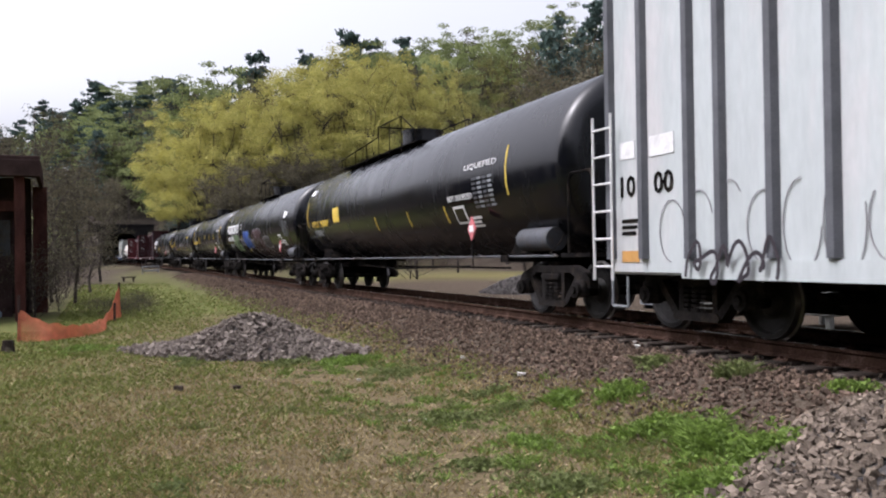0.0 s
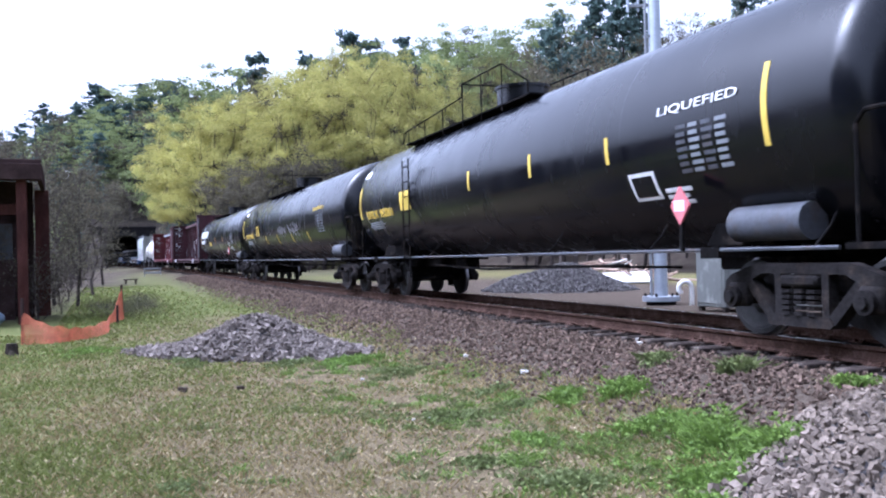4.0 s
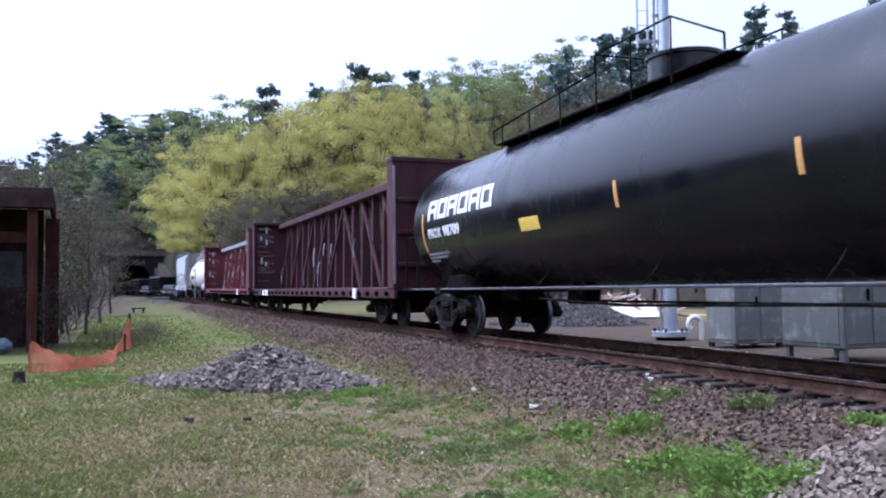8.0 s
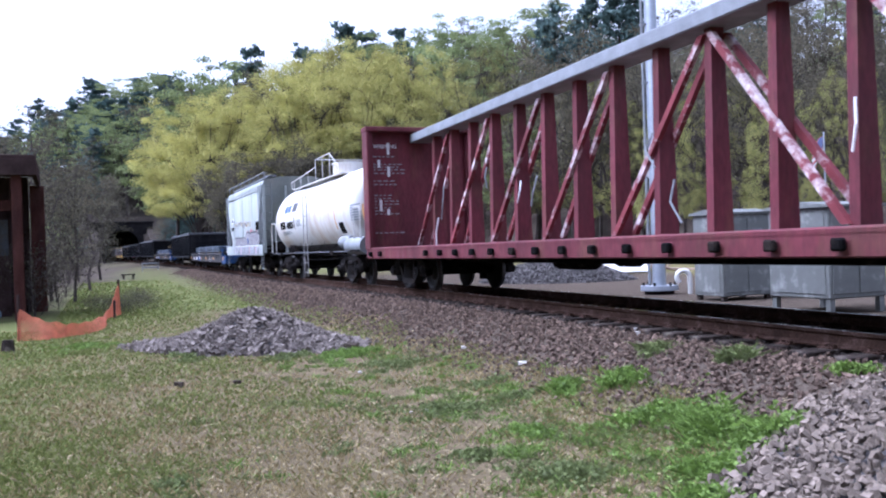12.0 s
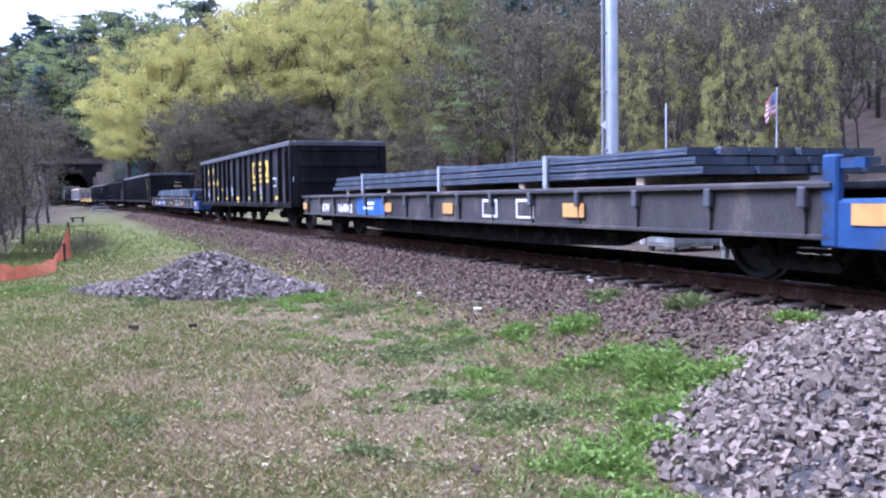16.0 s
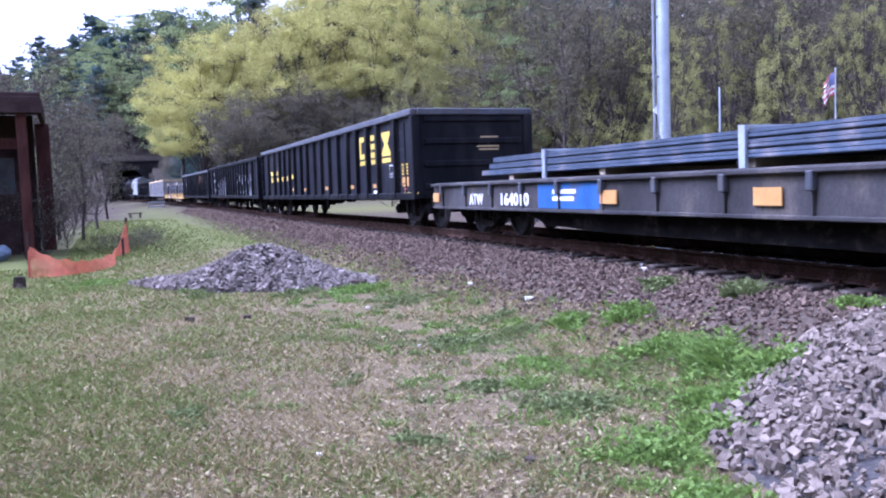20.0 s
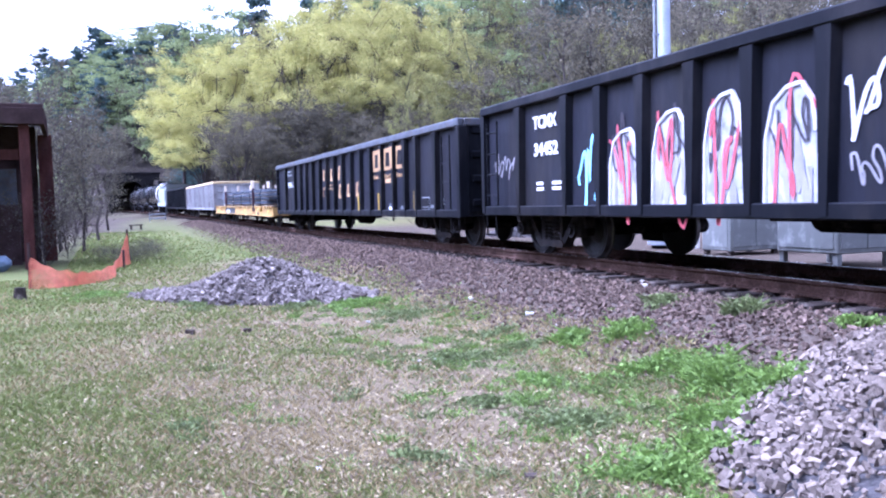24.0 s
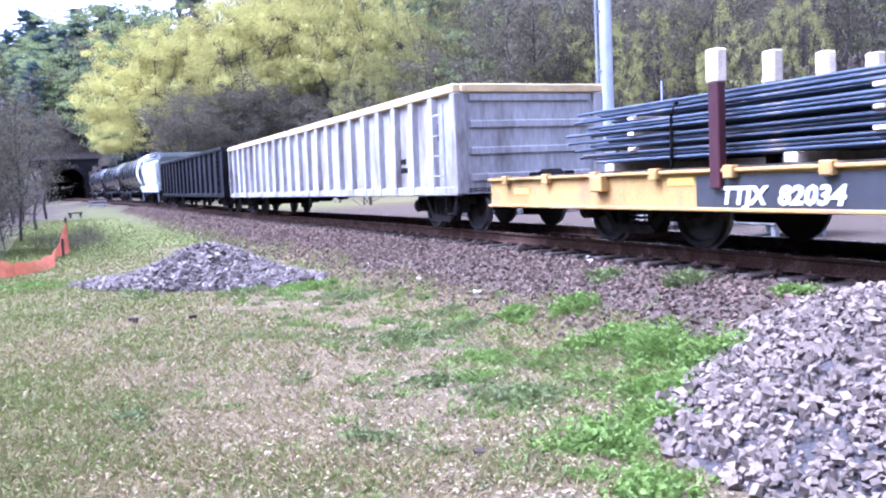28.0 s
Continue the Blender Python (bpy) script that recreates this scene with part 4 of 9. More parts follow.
# ---------------------------------------------------------------- covered hopper
def hopper_car(label, length, top=4.0):
    car = thing("hopper_car", label, "hopper car", "freight train")
    half = length / 2
    e = half - 1.0
    # the body: sloped ends, slightly bowed sides
    prof = [(-1.45, 1.35), (-1.50, 2.2), (-1.50, top - 0.45), (-1.38, top - 0.12), (-0.7, top + 0.04), (0.7, top + 0.04), (1.38, top - 0.12), (1.50, top - 0.45), (1.50, 2.2), (1.45, 1.35)]
    k = len(prof)
    ends = []
    for y, z in prof:
        f = max(0.0, min(1.0, (z - 1.35) / (top - 0.6 - 1.35)))
        ends.append(e - 1.55 + 1.3 * f if z < top - 0.2 else e - 0.12)
    vs = [(-x, y, z) for (y, z), x in zip(prof, ends)] + [(x, y, z) for (y, z), x in zip(prof, ends)]
    part("hopper_body", Geo().add(vs, [(i, (i + 1) % k, k + (i + 1) % k, k + i) for i in range(k)] + [tuple(range(k - 1, -1, -1)), tuple(range(k, 2 * k))]), M["hopper"], car, smooth_deg=30)
    for y in (-1, 1):
        part("side_sill", Geo().box(-e, y * 1.46, 0.89, e, y * 1.56, 1.33, 0.02), M["hopper"], car)
        for i in range(3):
            part("eave_bead", Geo().box(-e + 0.15, y * 1.47, top - 0.50 + 0.10 * i, e - 0.15, y * (1.535 - 0.03 * i), top - 0.46 + 0.10 * i, 0.01), M["hopper"], car)
        for i in range(3):
            x = -e + 2.6 + (2 * e - 5.2) * i / 2
            part("panel_seam", Geo().box(x - 0.025, y * 1.49, 1.36, x + 0.025, y * 1.512, top - 0.5), M["hopper"], car)
    for s in (-1, 1):
        for y in (-1.42, -0.5, 0.5, 1.42):
            part("end_post", Geo().box(s * (e - 0.12), y - 0.05, 1.0, s * (e - 0.02), y + 0.05, top - 0.35), M["hopper"], car)
        for y in (-1.38, 1.38):
            part("end_strut", Geo().tube([(s * (e - 0.1), y, 1.1), (s * (e - 1.45), y * 0.98, 1.6)], 0.04), M["hopper"], car)
        part("end_platform", Geo().box(s * (e - 1.5), -1.5, 0.92, s * e, 1.5, 0.99), M["under"], car)
        part("slope_sheet", Geo().add([(s * (e - 1.5), -1.4, 1.3), (s * (e - 1.5), 1.4, 1.3), (s * (e - 0.3), 1.4, 3.3), (s * (e - 0.3), -1.4, 3.3), (s * (e - 1.6), -1.4, 1.3), (s * (e - 1.6), 1.4, 1.3), (s * (e - 0.4), 1.4, 3.3), (s * (e - 0.4), -1.4, 3.3)],
                                       [(0, 1, 2, 3), (4, 5, 6, 7), (0, 1, 5, 4), (1, 2, 6, 5), (2, 3, 7, 6), (3, 0, 4, 7)]), M["hopper"], car)
        part("brake_reservoir", Geo().cyl((s * (e - 0.9), -0.9, 1.25), (s * (e - 0.9), 0.9, 1.25), 0.22, n=12), M["under"], car, smooth_deg=40)
        ladder(car, s * (e - 0.05), -1.52, 1.0, top - 0.2, w=0.42, rungs=8, material=M["rib"], along="y")
        ladder(car, s * (e - 0.5) - 0.21, -1.54, 1.35, top - 0.3, rungs=6, material=M["rib"])
        part("corner_step", Geo().tube([(s * (e - 0.5), -1.5, 0.9), (s * (e - 0.5), -1.5, 0.35), (s * (e - 0.1), -1.5, 0.35), (s * (e - 0.1), -1.5, 0.9)], 0.018), M["rib"], car)
    # roof walk with its rail
    part("roof_walk", Geo().box(-e, -1.15, top + 0.06, e, -0.85, top + 0.10), M["rib"], car)
    g = Geo().tube([(-e, -1.3, top - 0.1), (-e + 0.15, -1.35, top + 0.22), (e - 0.15, -1.35, top + 0.22), (e, -1.3, top - 0.1)], 0.02)
    for i in range(9):
        x = -e + 0.3 + (2 * e - 0.6) * i / 8
        g.cyl((x, -1.35, top - 0.1), (x, -1.35, top + 0.22), 0.016, n=5)
    part("roof_rail", g, M["rib"], car)
    for i in range(4):
        x = -e + 2.0 + (2 * e - 4.0) * i / 3
        part("hatch", Geo().cyl((x, 0, top), (x, 0, top + 0.16), 0.36, n=16), M["hopper"], car)
    for x in (-1.9, 1.9):
        part("discharge_gate", Geo().add([(x - 1.3, -1.2, 1.3), (x + 1.3, -1.2, 1.3), (x + 1.3, 1.2, 1.3), (x - 1.3, 1.2, 1.3), (x - 0.4, -0.4, 0.45), (x + 0.4, -0.4, 0.45), (x + 0.4, 0.4, 0.45), (x - 0.4, 0.4, 0.45)],
                                          [(0, 1, 2, 3), (4, 5, 6, 7), (0, 1, 5, 4), (1, 2, 6, 5), (2, 3, 7, 6), (3, 0, 4, 7)]), M["under"], car)
    part("center_sill", Geo().box(-half + 0.55, -0.3, 0.68, half - 0.55, 0.3, 1.0, 0.02), M["under"], car)
    running_gear(car, half, 1.9)
    return car, e


# ---------------------------------------------------------------- boxcar
def box_car(label, length, top=4.45, bottom=0.68):
    car = thing("box_car", label, "box car", "freight train")
    half = length / 2
    e = half - 0.65
    part("body", Geo().box(-e, -1.50, bottom + 0.03, e, 1.50, top, 0.03), M["box"], car)
    part("roof", Geo().prism([(-1.55, top), (0, top + 0.16), (1.55, top), (1.55, top - 0.06), (-1.55, top - 0.06)], -e - 0.03, e + 0.03), M["galv"], car)
    xs, x, i = [], -e + 0.07, 0
    gaps = (0.72, 0.90, 0.53, 0.77, 0.75, 0.78)
    while x < e - 0.2:
        xs.append(x)
        x += gaps[i % 6]
        i += 1
    for x in xs:
        for y in (-1, 1):
            g = Geo().add([(x - 0.09, y * 1.495, bottom + 0.22), (x + 0.09, y * 1.495, bottom + 0.22), (x + 0.045, y * 1.57, bottom + 0.22), (x - 0.045, y * 1.57, bottom + 0.22),
                           (x - 0.09, y * 1.495, top - 0.08), (x + 0.09, y * 1.495, top - 0.08), (x + 0.045, y * 1.57, top - 0.08), (x - 0.045, y * 1.57, top - 0.08)],
                          [(0, 1, 2, 3), (4, 5, 6, 7), (0, 1, 5, 4), (1, 2, 6, 5), (2, 3, 7, 6), (3, 0, 4, 7)])
            part("side_post", g, M["box_rib"], car)
    for y in (-1, 1):
        part("side_sill", Geo().prism([(y * 1.42, bottom - 0.0), (y * 1.53, bottom), (y * 1.53, bottom + 0.2), (y * 1.42, bottom + 0.2)], -e + 1.55, e - 1.55), M["box"], car)
    for s in (-1, 1):
        for k in range(6):
            z = bottom + 0.4 + 0.55 * k
            part("end_corrugation", Geo().box(s * (e - 0.01), -1.4, z, s * (e + 0.07), 1.4, z + 0.3, 0.06), M["box"], car)
        x0 = s * (e - 0.02) - 0.22
        ladder(car, x0, -1.62, bottom - 0.05, 2.75, w=0.44, rungs=6, material=M["white"])
        part("corner_step", Geo().tube([(s * (e - 0.4), -1.5, bottom), (s * (e - 0.4), -1.5, 0.3), (s * (e - 0.05), -1.5, 0.3), (s * (e - 0.05), -1.5, bottom)], 0.018), M["rib"], car)
    part("center_sill", Geo().box(-half + 0.55, -0.3, 0.55, half - 0.55, 0.3, 0.85, 0.02), M["under"], car)
    running_gear(car, half, 1.3)
    return car, e


# ---------------------------------------------------------------- flat cars and their loads
def pipe_flat(label, length, sh=0.0):
    """A flat with deep fish-belly sills, its ends blue, that carries long steel sections."""
    car = thing("flat_car", label, "flat car", "freight train")
    half = length / 2
    e = half - 0.62
    part("deck", Geo().box(-e, -1.42, 0.92, e - 1.3, 1.42, 1.0, 0.015), M["flat"], car)
    part("end_deck", Geo().box(e - 1.3, -1.42, 0.78, e, 1.42, 0.84, 0.015), M["blue_dark"], car)
    for y in (-1, 1):
        part("side_sill", Geo().box(-e, y * 1.36, 0.52, e - 1.3, y * 1.44, 0.94, 0.012), M["flat"], car)
        part("sill_flange", Geo().box(-e, y * 1.30, 0.48, e - 1.3, y * 1.47, 0.53, 0.01), M["flat"], car)
        part("upper_flange", Geo().box(-e, y * 1.40, 0.93, e - 1.3, y * 1.50, 0.985, 0.01), M["flat"], car)
        for k in range(15):
            x = -e + 0.6 + (2 * e - 2.2) * k / 14
            part("stake_pocket", Geo().box(x - 0.045, y * 1.44, 0.76, x + 0.045, y * 1.52, 0.95, 0.012), M["gon_top"], car)
            part("web_stiffener", Geo().box(x - 0.012, y * 1.44, 0.53, x + 0.012, y * 1.475, 0.76), M["flat"], car)
        part("fish_belly", Geo().slab([(-e + 3.9, 0.49), (-e + 4.7, 0.27), (-e + 6.5, 0.21), (e - 6.5, 0.21), (e - 4.7, 0.27), (e - 3.9, 0.49)], y * 1.12, y * 1.24), M["under"], car, "deep black fish-belly sill")
    part("blue_panel", Geo().box(-e + 4.3 + sh, -1.447, 0.54, -e + 6.15 + sh, -1.438, 0.92), M["blue"], car, "bright blue painted sill panel")
    part("blue_end", Geo().box(e - 1.25, -1.46, 0.42, e, -1.43, 0.82, 0.01), M["blue_dark"], car, "dark blue painted end of the sill")
    part("brake_stand", Geo().box(e - 1.42, -1.47, 0.42, e - 1.25, -1.37, 1.22, 0.02).box(e - 1.42, -1.44, 1.1, e - 1.0, -1.38, 1.18), M["blue_dark"], car, "dark blue upright brake stand")
    part("end_beam", Geo().box(e - 0.15, -1.42, 0.42, e, 1.42, 0.86, 0.02), M["blue_dark"], car)
    part("end_beam", Geo().box(-e, -1.42, 0.5, -e + 0.15, 1.42, 1.0, 0.02), M["flat"], car)
    part("center_sill", Geo().box(-half + 0.55, -0.35, 0.45, half - 0.55, 0.35, 0.78, 0.02), M["under"], car)
    for x0, w in ((-e + 0.05, 0.34), (-e + 6.2 + sh, 0.42), (-e + 9.2 + sh, 0.4), (e - 5.6, 0.5), (e - 1.1, 0.36)):
        patch(car, "reflector", x0, 0.62, x0 + w, 0.80, M["orange"], -1.462, lift=0.012)
    for x0 in (e - 6.9, e - 8.0):
        patch(car, "data_panel", x0, 0.58, x0 + 0.5, 0.86, M["white"], -1.45)
        patch(car, "data_panel_field", x0 + 0.05, 0.62, x0 + 0.45, 0.82, M["flat"], -1.45, lift=0.014)
    running_gear(car, half, 2.0)
    brake_gear(car, -3, 4, 0.5)
    return car, e


def section_load(label, x0, x1, rows, material):
    """Bundled steel sections, as a load of its own with timbers and bands."""
    load = thing("steel_load", label, "steel load", "freight train loads")
    rnd = random.Random(int(x1 * 7))
    z = 1.10
    for x in np.linspace(x0 + 1.2, x1 - 1.2, 5):
        part("timber", Geo().box(x - 0.08, -1.3, 1.0, x + 0.08, 1.3, 1.10, 0.01), M["wood"], load)
    for r in range(rows):
        n = 7
        for k in range(n):
            y = -1.18 + 2.36 * k / (n - 1)
            a, b = x0 + rnd.uniform(0, 0.25) + 0.2 * r, x1 - rnd.uniform(0, 0.12) - 0.1 * r
            g = Geo()
            # sheet-pile like channel
            g.add([(xx, y + dy, z + dz) for xx in (a, b) for dy, dz in ((-0.185, 0), (-0.19, 0.012), (-0.185, 0.042), (-0.175, 0.047), (-0.185, 0.052), (-0.18, 0.088), (0.18, 0.088), (0.185, 0.052), (0.175, 0.047), (0.185, 0.042), (0.185, 0))],
                  [(i, (i + 1) % 11, 11 + (i + 1) % 11, 11 + i) for i in range(11)] + [tuple(range(11)), tuple(range(11, 22))])
            part("steel_section", g, material, load)
        z += 0.105
    for x in (x0 + 2.6, (x0 + x1) / 2, x1 - 3.2):
        part("band", Geo().box(x - 0.05, -1.40, 1.0, x + 0.05, -1.36, z + 0.02).box(x - 0.05, -1.40, z, x + 0.05, 1.40, z + 0.03).box(x - 0.05, 1.36, 1.0, x + 0.05, 1.40, z + 0.02), M["galv"], load)
    return load


def yellow_flat(label, length):
    car = thing("flat_car", label, "flat car", "freight train")
    half = length / 2
    e = half - 0.62
    part("deck", Geo().box(-e, -1.42, 0.84, e, 1.42, 0.92, 0.015), M["tie"], car)
    for y in (-1, 1):
        part("side_sill", Geo().box(-e, y * 1.36, 0.50, e, y * 1.44, 0.88, 0.012), M["yellow_flat"], car)
        part("sill_flange", Geo().box(-e, y * 1.34, 0.47, e, y * 1.50, 0.51, 0.01), M["yellow_flat"], car)
        part("upper_flange", Geo().box(-e, y * 1.40, 0.86, e, y * 1.50, 0.90, 0.01), M["yellow_flat"], car)
        for k in range(17):
            x = -e + 0.6 + (2 * e - 1.2) * k / 16
            part("stake_pocket", Geo().box(x - 0.07, y * 1.44, 0.80, x + 0.07, y * 1.53, 0.93, 0.012), M["yellow_flat"], car)
    for s in (-1, 1):
        part("end_beam", Geo().box(s * e, -1.42, 0.5, s * (e - 0.12), 1.42, 0.9, 0.02), M["yellow_flat"], car)
    part("name_panel", Geo().box(-e + 4.74, -1.452, 0.49, -e + 8.6, -1.438, 0.83), M["black"], car, "black panel with white reporting marks")
    part("center_sill", Geo().box(-half + 0.55, -0.35, 0.42, half - 0.55, 0.35, 0.84, 0.02), M["under"], car)
    # upright stakes, their heads bound in pale wood
    for r in (5.70, 15.60):
        x = r - half
        for y in (-1.46, -0.73, 0.0, 0.73, 1.46):
            st = part("stake", Geo().box(x - 0.075, y - 0.05, 0.7, x + 0.075, y + 0.05, 1.76, 0.01), M["red"], car)
            part("stake_head", Geo().box(x - 0.085, y - 0.065, 1.74, x + 0.085, y + 0.065, 2.07, 0.015), M["wood"], st, "pale timber head of a stake")
    running_gear(car, half, 3.2)
    brake_gear(car, -4, 3, 0.5)
    return car, e


def pipe_load(label, x0, x1):
    load = thing("pipe_load", label, "pipe load", "freight train loads")
    rnd = random.Random(5)
    r = 0.020
    for x in np.linspace(x0 + 1.0, x1 - 1.0, 6):
        part("timber", Geo().box(x - 0.08, -1.3, 0.92, x + 0.08, 1.3, 1.02, 0.01), M["wood"], load)
    z = 1.02 + r
    for bundle in range(4):
        for row in range(3):
            for k in range(18):
                y = -1.30 + 2.56 * (k + 0.5 * (row % 2)) / 18 + rnd.uniform(-0.02, 0.02)
                a, b = x0 + rnd.uniform(0, 1.0), x1 - rnd.uniform(0, 0.9)
                sag = rnd.uniform(-0.018, 0.012)
                pts = [(a, y, z + rnd.uniform(-0.01, 0.01)), (a + (b - a) * 0.3, y + rnd.uniform(-0.02, 0.02), z + sag), (a + (b - a) * 0.7, y + rnd.uniform(-0.02, 0.02), z - sag * 0.5), (b, y + rnd.uniform(-0.03, 0.03), z + rnd.uniform(-0.03, 0.02))]
                g = Geo()
                for p, q in zip(pts, pts[1:]):
                    g.cyl(p, q, r, n=5)
                part("bar", g, M["pipe"], load, smooth_deg=80)
            z += 2 * r * 1.05
        if bundle < 3:
            for x in np.linspace(x0 + 1.5, x1 - 1.5, 5):
                part("timber", Geo().box(x - 0.06, -1.34, z - r, x + 0.06, 1.34, z - r + 0.045, 0.01), M["wood"], load)
            z += 0.05
    for x in np.linspace(x0 + 2.2, x1 - 2.2, 5):
        part("band", Geo().tube([(x, -1.32, 0.92), (x + 0.05, -1.34, 1.5), (x, -1.2, z), (x, 1.2, z), (x, 1.34, 1.5), (x, 1.32, 0.92)], 0.02, 5), M["under"], load)
    return load

# ---------------------------------------------------------------- ground
def ground_material():
    m = bpy.data.materials.new("ground_soil_and_turf")
    m.use_nodes = True
    nt = m.node_tree
    n, l = nt.nodes, nt.links
    b = n["Principled BSDF"]
    b.inputs["Roughness"].default_value = 0.95
    b.inputs["Specular IOR Level"].default_value = 0.0
    tc = n.new("ShaderNodeTexCoord")

    def tex(sc, det=6.0, rr=0.6):
        t = n.new("ShaderNodeTexNoise")
        t.inputs["Scale"].default_value, t.inputs["Detail"].default_value, t.inputs["Roughness"].default_value = sc, det, rr
        l.new(tc.outputs["Object"], t.inputs["Vector"])
        return t.outputs["Fac"]

    def ramp(v, lo, hi):
        r = n.new("ShaderNodeMapRange")
        r.inputs[1].default_value, r.inputs[2].default_value = lo, hi
        l.new(v, r.inputs[0])
        return r.outputs[0]

    def mixed(fac, a, c):
        x = n.new("ShaderNodeMix")
        x.data_type = "RGBA"
        l.new(fac, x.inputs[0])
        for s, v in ((6, a), (7, c)):
            if isinstance(v, tuple):
                x.inputs[s].default_value = (*v, 1)
            else:
                l.new(v, x.inputs[s])
        return x.outputs[2]

    def attr(name):
        a = n.new("ShaderNodeAttribute")
        a.attribute_name = name
        return a.outputs["Fac"]

    def mul(a, c):
        x = n.new("ShaderNodeMath")
        x.operation = "MULTIPLY"
        l.new(a, x.inputs[0])
        l.new(c, x.inputs[1])
        return x.outputs[0]

    turf = mixed(ramp(tex(2.2), 0.38, 0.62), (0.116, 0.097, 0.045), (0.078, 0.088, 0.029))
    turf = mixed(mul(attr("lush"), ramp(tex(3.4, 8, 0.7), 0.30, 0.52)), turf, (0.065, 0.094, 0.023))
    turf = mixed(ramp(tex(28, 4), 0.42, 0.7), turf, (0.156, 0.126, 0.068))
    soil = mixed(ramp(tex(5), 0.35, 0.65), (0.090, 0.071, 0.040), (0.141, 0.111, 0.064))
    soil = mixed(ramp(tex(17, 6, 0.75), 0.48, 0.62), soil, (0.160, 0.128, 0.076))
    soil = mixed(ramp(tex(60, 3), 0.5, 0.7), soil, (0.066, 0.049, 0.032))
    col = mixed(ramp(mul(attr("bare"), tex(1.7, 9, 0.72)), 0.20, 0.38), turf, soil)
    stones = mixed(ramp(tex(14, 5), 0.35, 0.65), (0.058, 0.045, 0.034), (0.095, 0.077, 0.060))
    stones = mixed(ramp(tex(70, 3), 0.5, 0.66), stones, (0.041, 0.031, 0.022))
    col = mixed(attr("ballast"), col, stones)
    litter = mixed(ramp(tex(0.6, 7), 0.35, 0.65), (0.051, 0.041, 0.033), (0.082, 0.068, 0.054))
    col = mixed(attr("wood"), col, litter)
    # near-black mix paints the shade under the train
    col = mixed(attr("bed_shade"), col, (0.016, 0.013, 0.011))
    l.new(col, b.inputs["Base Color"])
    bp = n.new("ShaderNodeBump")
    bp.inputs["Strength"].default_value, bp.inputs["Distance"].default_value = 1.0, 0.03
    l.new(tex(22, 7), bp.inputs["Height"])
    l.new(bp.outputs["Normal"], b.inputs["Normal"])
    return m


def build_ground():
    """One sheet from the camera's feet to the horizon, finer near by; the tunnel's mouth is cut out of it."""
    def axis(fine0, fine1, step, far):
        a = list(np.arange(fine0, fine1 + 1e-6, step))
        d, lo, hi = step, fine0, fine1
        while hi < far:
            d *= 1.09
            lo, hi = lo - d, hi + d
            a = [lo] + a + [hi]
        return np.array(a)
    xs, ys = axis(-9.0, 8.0, 0.16, 1500), axis(1.5, 22.0, 0.16, 1500)
    X, Y = np.meshgrid(xs, ys)
    xf, yf = X.ravel(), Y.ravel()
    Z = ground_z(xf, yf)
    s, lat = track_coords(xf, yf)
    verts = np.stack([xf, yf, Z], 1)
    nx = len(xs)
    i = np.arange((len(ys) - 1) * (nx - 1))
    r, c = i // (nx - 1), i % (nx - 1)
    quads = np.stack([r * nx + c, r * nx + c + 1, (r + 1) * nx + c + 1, (r + 1) * nx + c], 1)
    me = bpy.data.meshes.new("ground")
    me.from_pydata(verts.tolist(), [], quads.tolist())
    ballast = np.clip(smooth(-3.7, -2.5, lat + 0.4 * wave(xf, yf)) * (1 - smooth(2.6, 4.8, lat)) + smooth(2.0, 3.0, lat) * (1 - smooth(11, 16, lat + 1.5 * wave(xf * 0.5, yf * 0.5))) * smooth(46, 30, s) * smooth(-30, -10, s), 0, 1)
    bare = np.clip((0.62 * np.exp(-((lat + 5.6) / 2.6) ** 2) + 0.30) * smooth(24, 12, s) + 0.25 * np.exp(-((lat + 4.0) / 0.8) ** 2), 0, 1.0)
    wooded = np.clip(smooth(20, 27, lat) * smooth(-60, 0, s) + smooth(-6, 6, s - 176) + 0.9 * smooth(-7.8, -10.5, lat + 0.7 * wave(xf * 0.6, yf * 0.6)) * smooth(16, 24, s) + 0.95 * smooth(38, 65, s) * smooth(-4.4, -6.0, lat) + 0.95 * smooth(70, 105, s) * smooth(-1.8, -3.2, lat) + 0.60 * smooth(40, 62, s) * smooth(3.0, 4.2, lat) + 0.35 * smooth(90, 130, s) * smooth(2.2, 3.5, lat), 0, 1)
    lush = np.clip(smooth(9, 20, s) * 0.95 * (lat < 0) + 0.55 * smooth(-2.5, -5.5, xf), 0, 0.95)
    bed_shade = smooth(-1.35, -0.95, lat + 0.10 * wave(xf * 2, yf * 2)) * (1 - smooth(1.3, 1.9, lat)) * 0.9          # the train's shade on the bed, painted in as near black
    for nm, val in (("ballast", ballast), ("bed_shade", bed_shade), ("lush", lush), ("bare", bare), ("wood", wooded)):
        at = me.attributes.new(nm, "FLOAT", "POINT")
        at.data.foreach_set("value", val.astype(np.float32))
    me.materials.append(ground_material())
    me.polygons.foreach_set("use_smooth", [True] * len(me.polygons))
    tagged(new("ground", me), "dry spring turf, bare earth and gravel round the track", "ground", kind="structure")


build_ground()


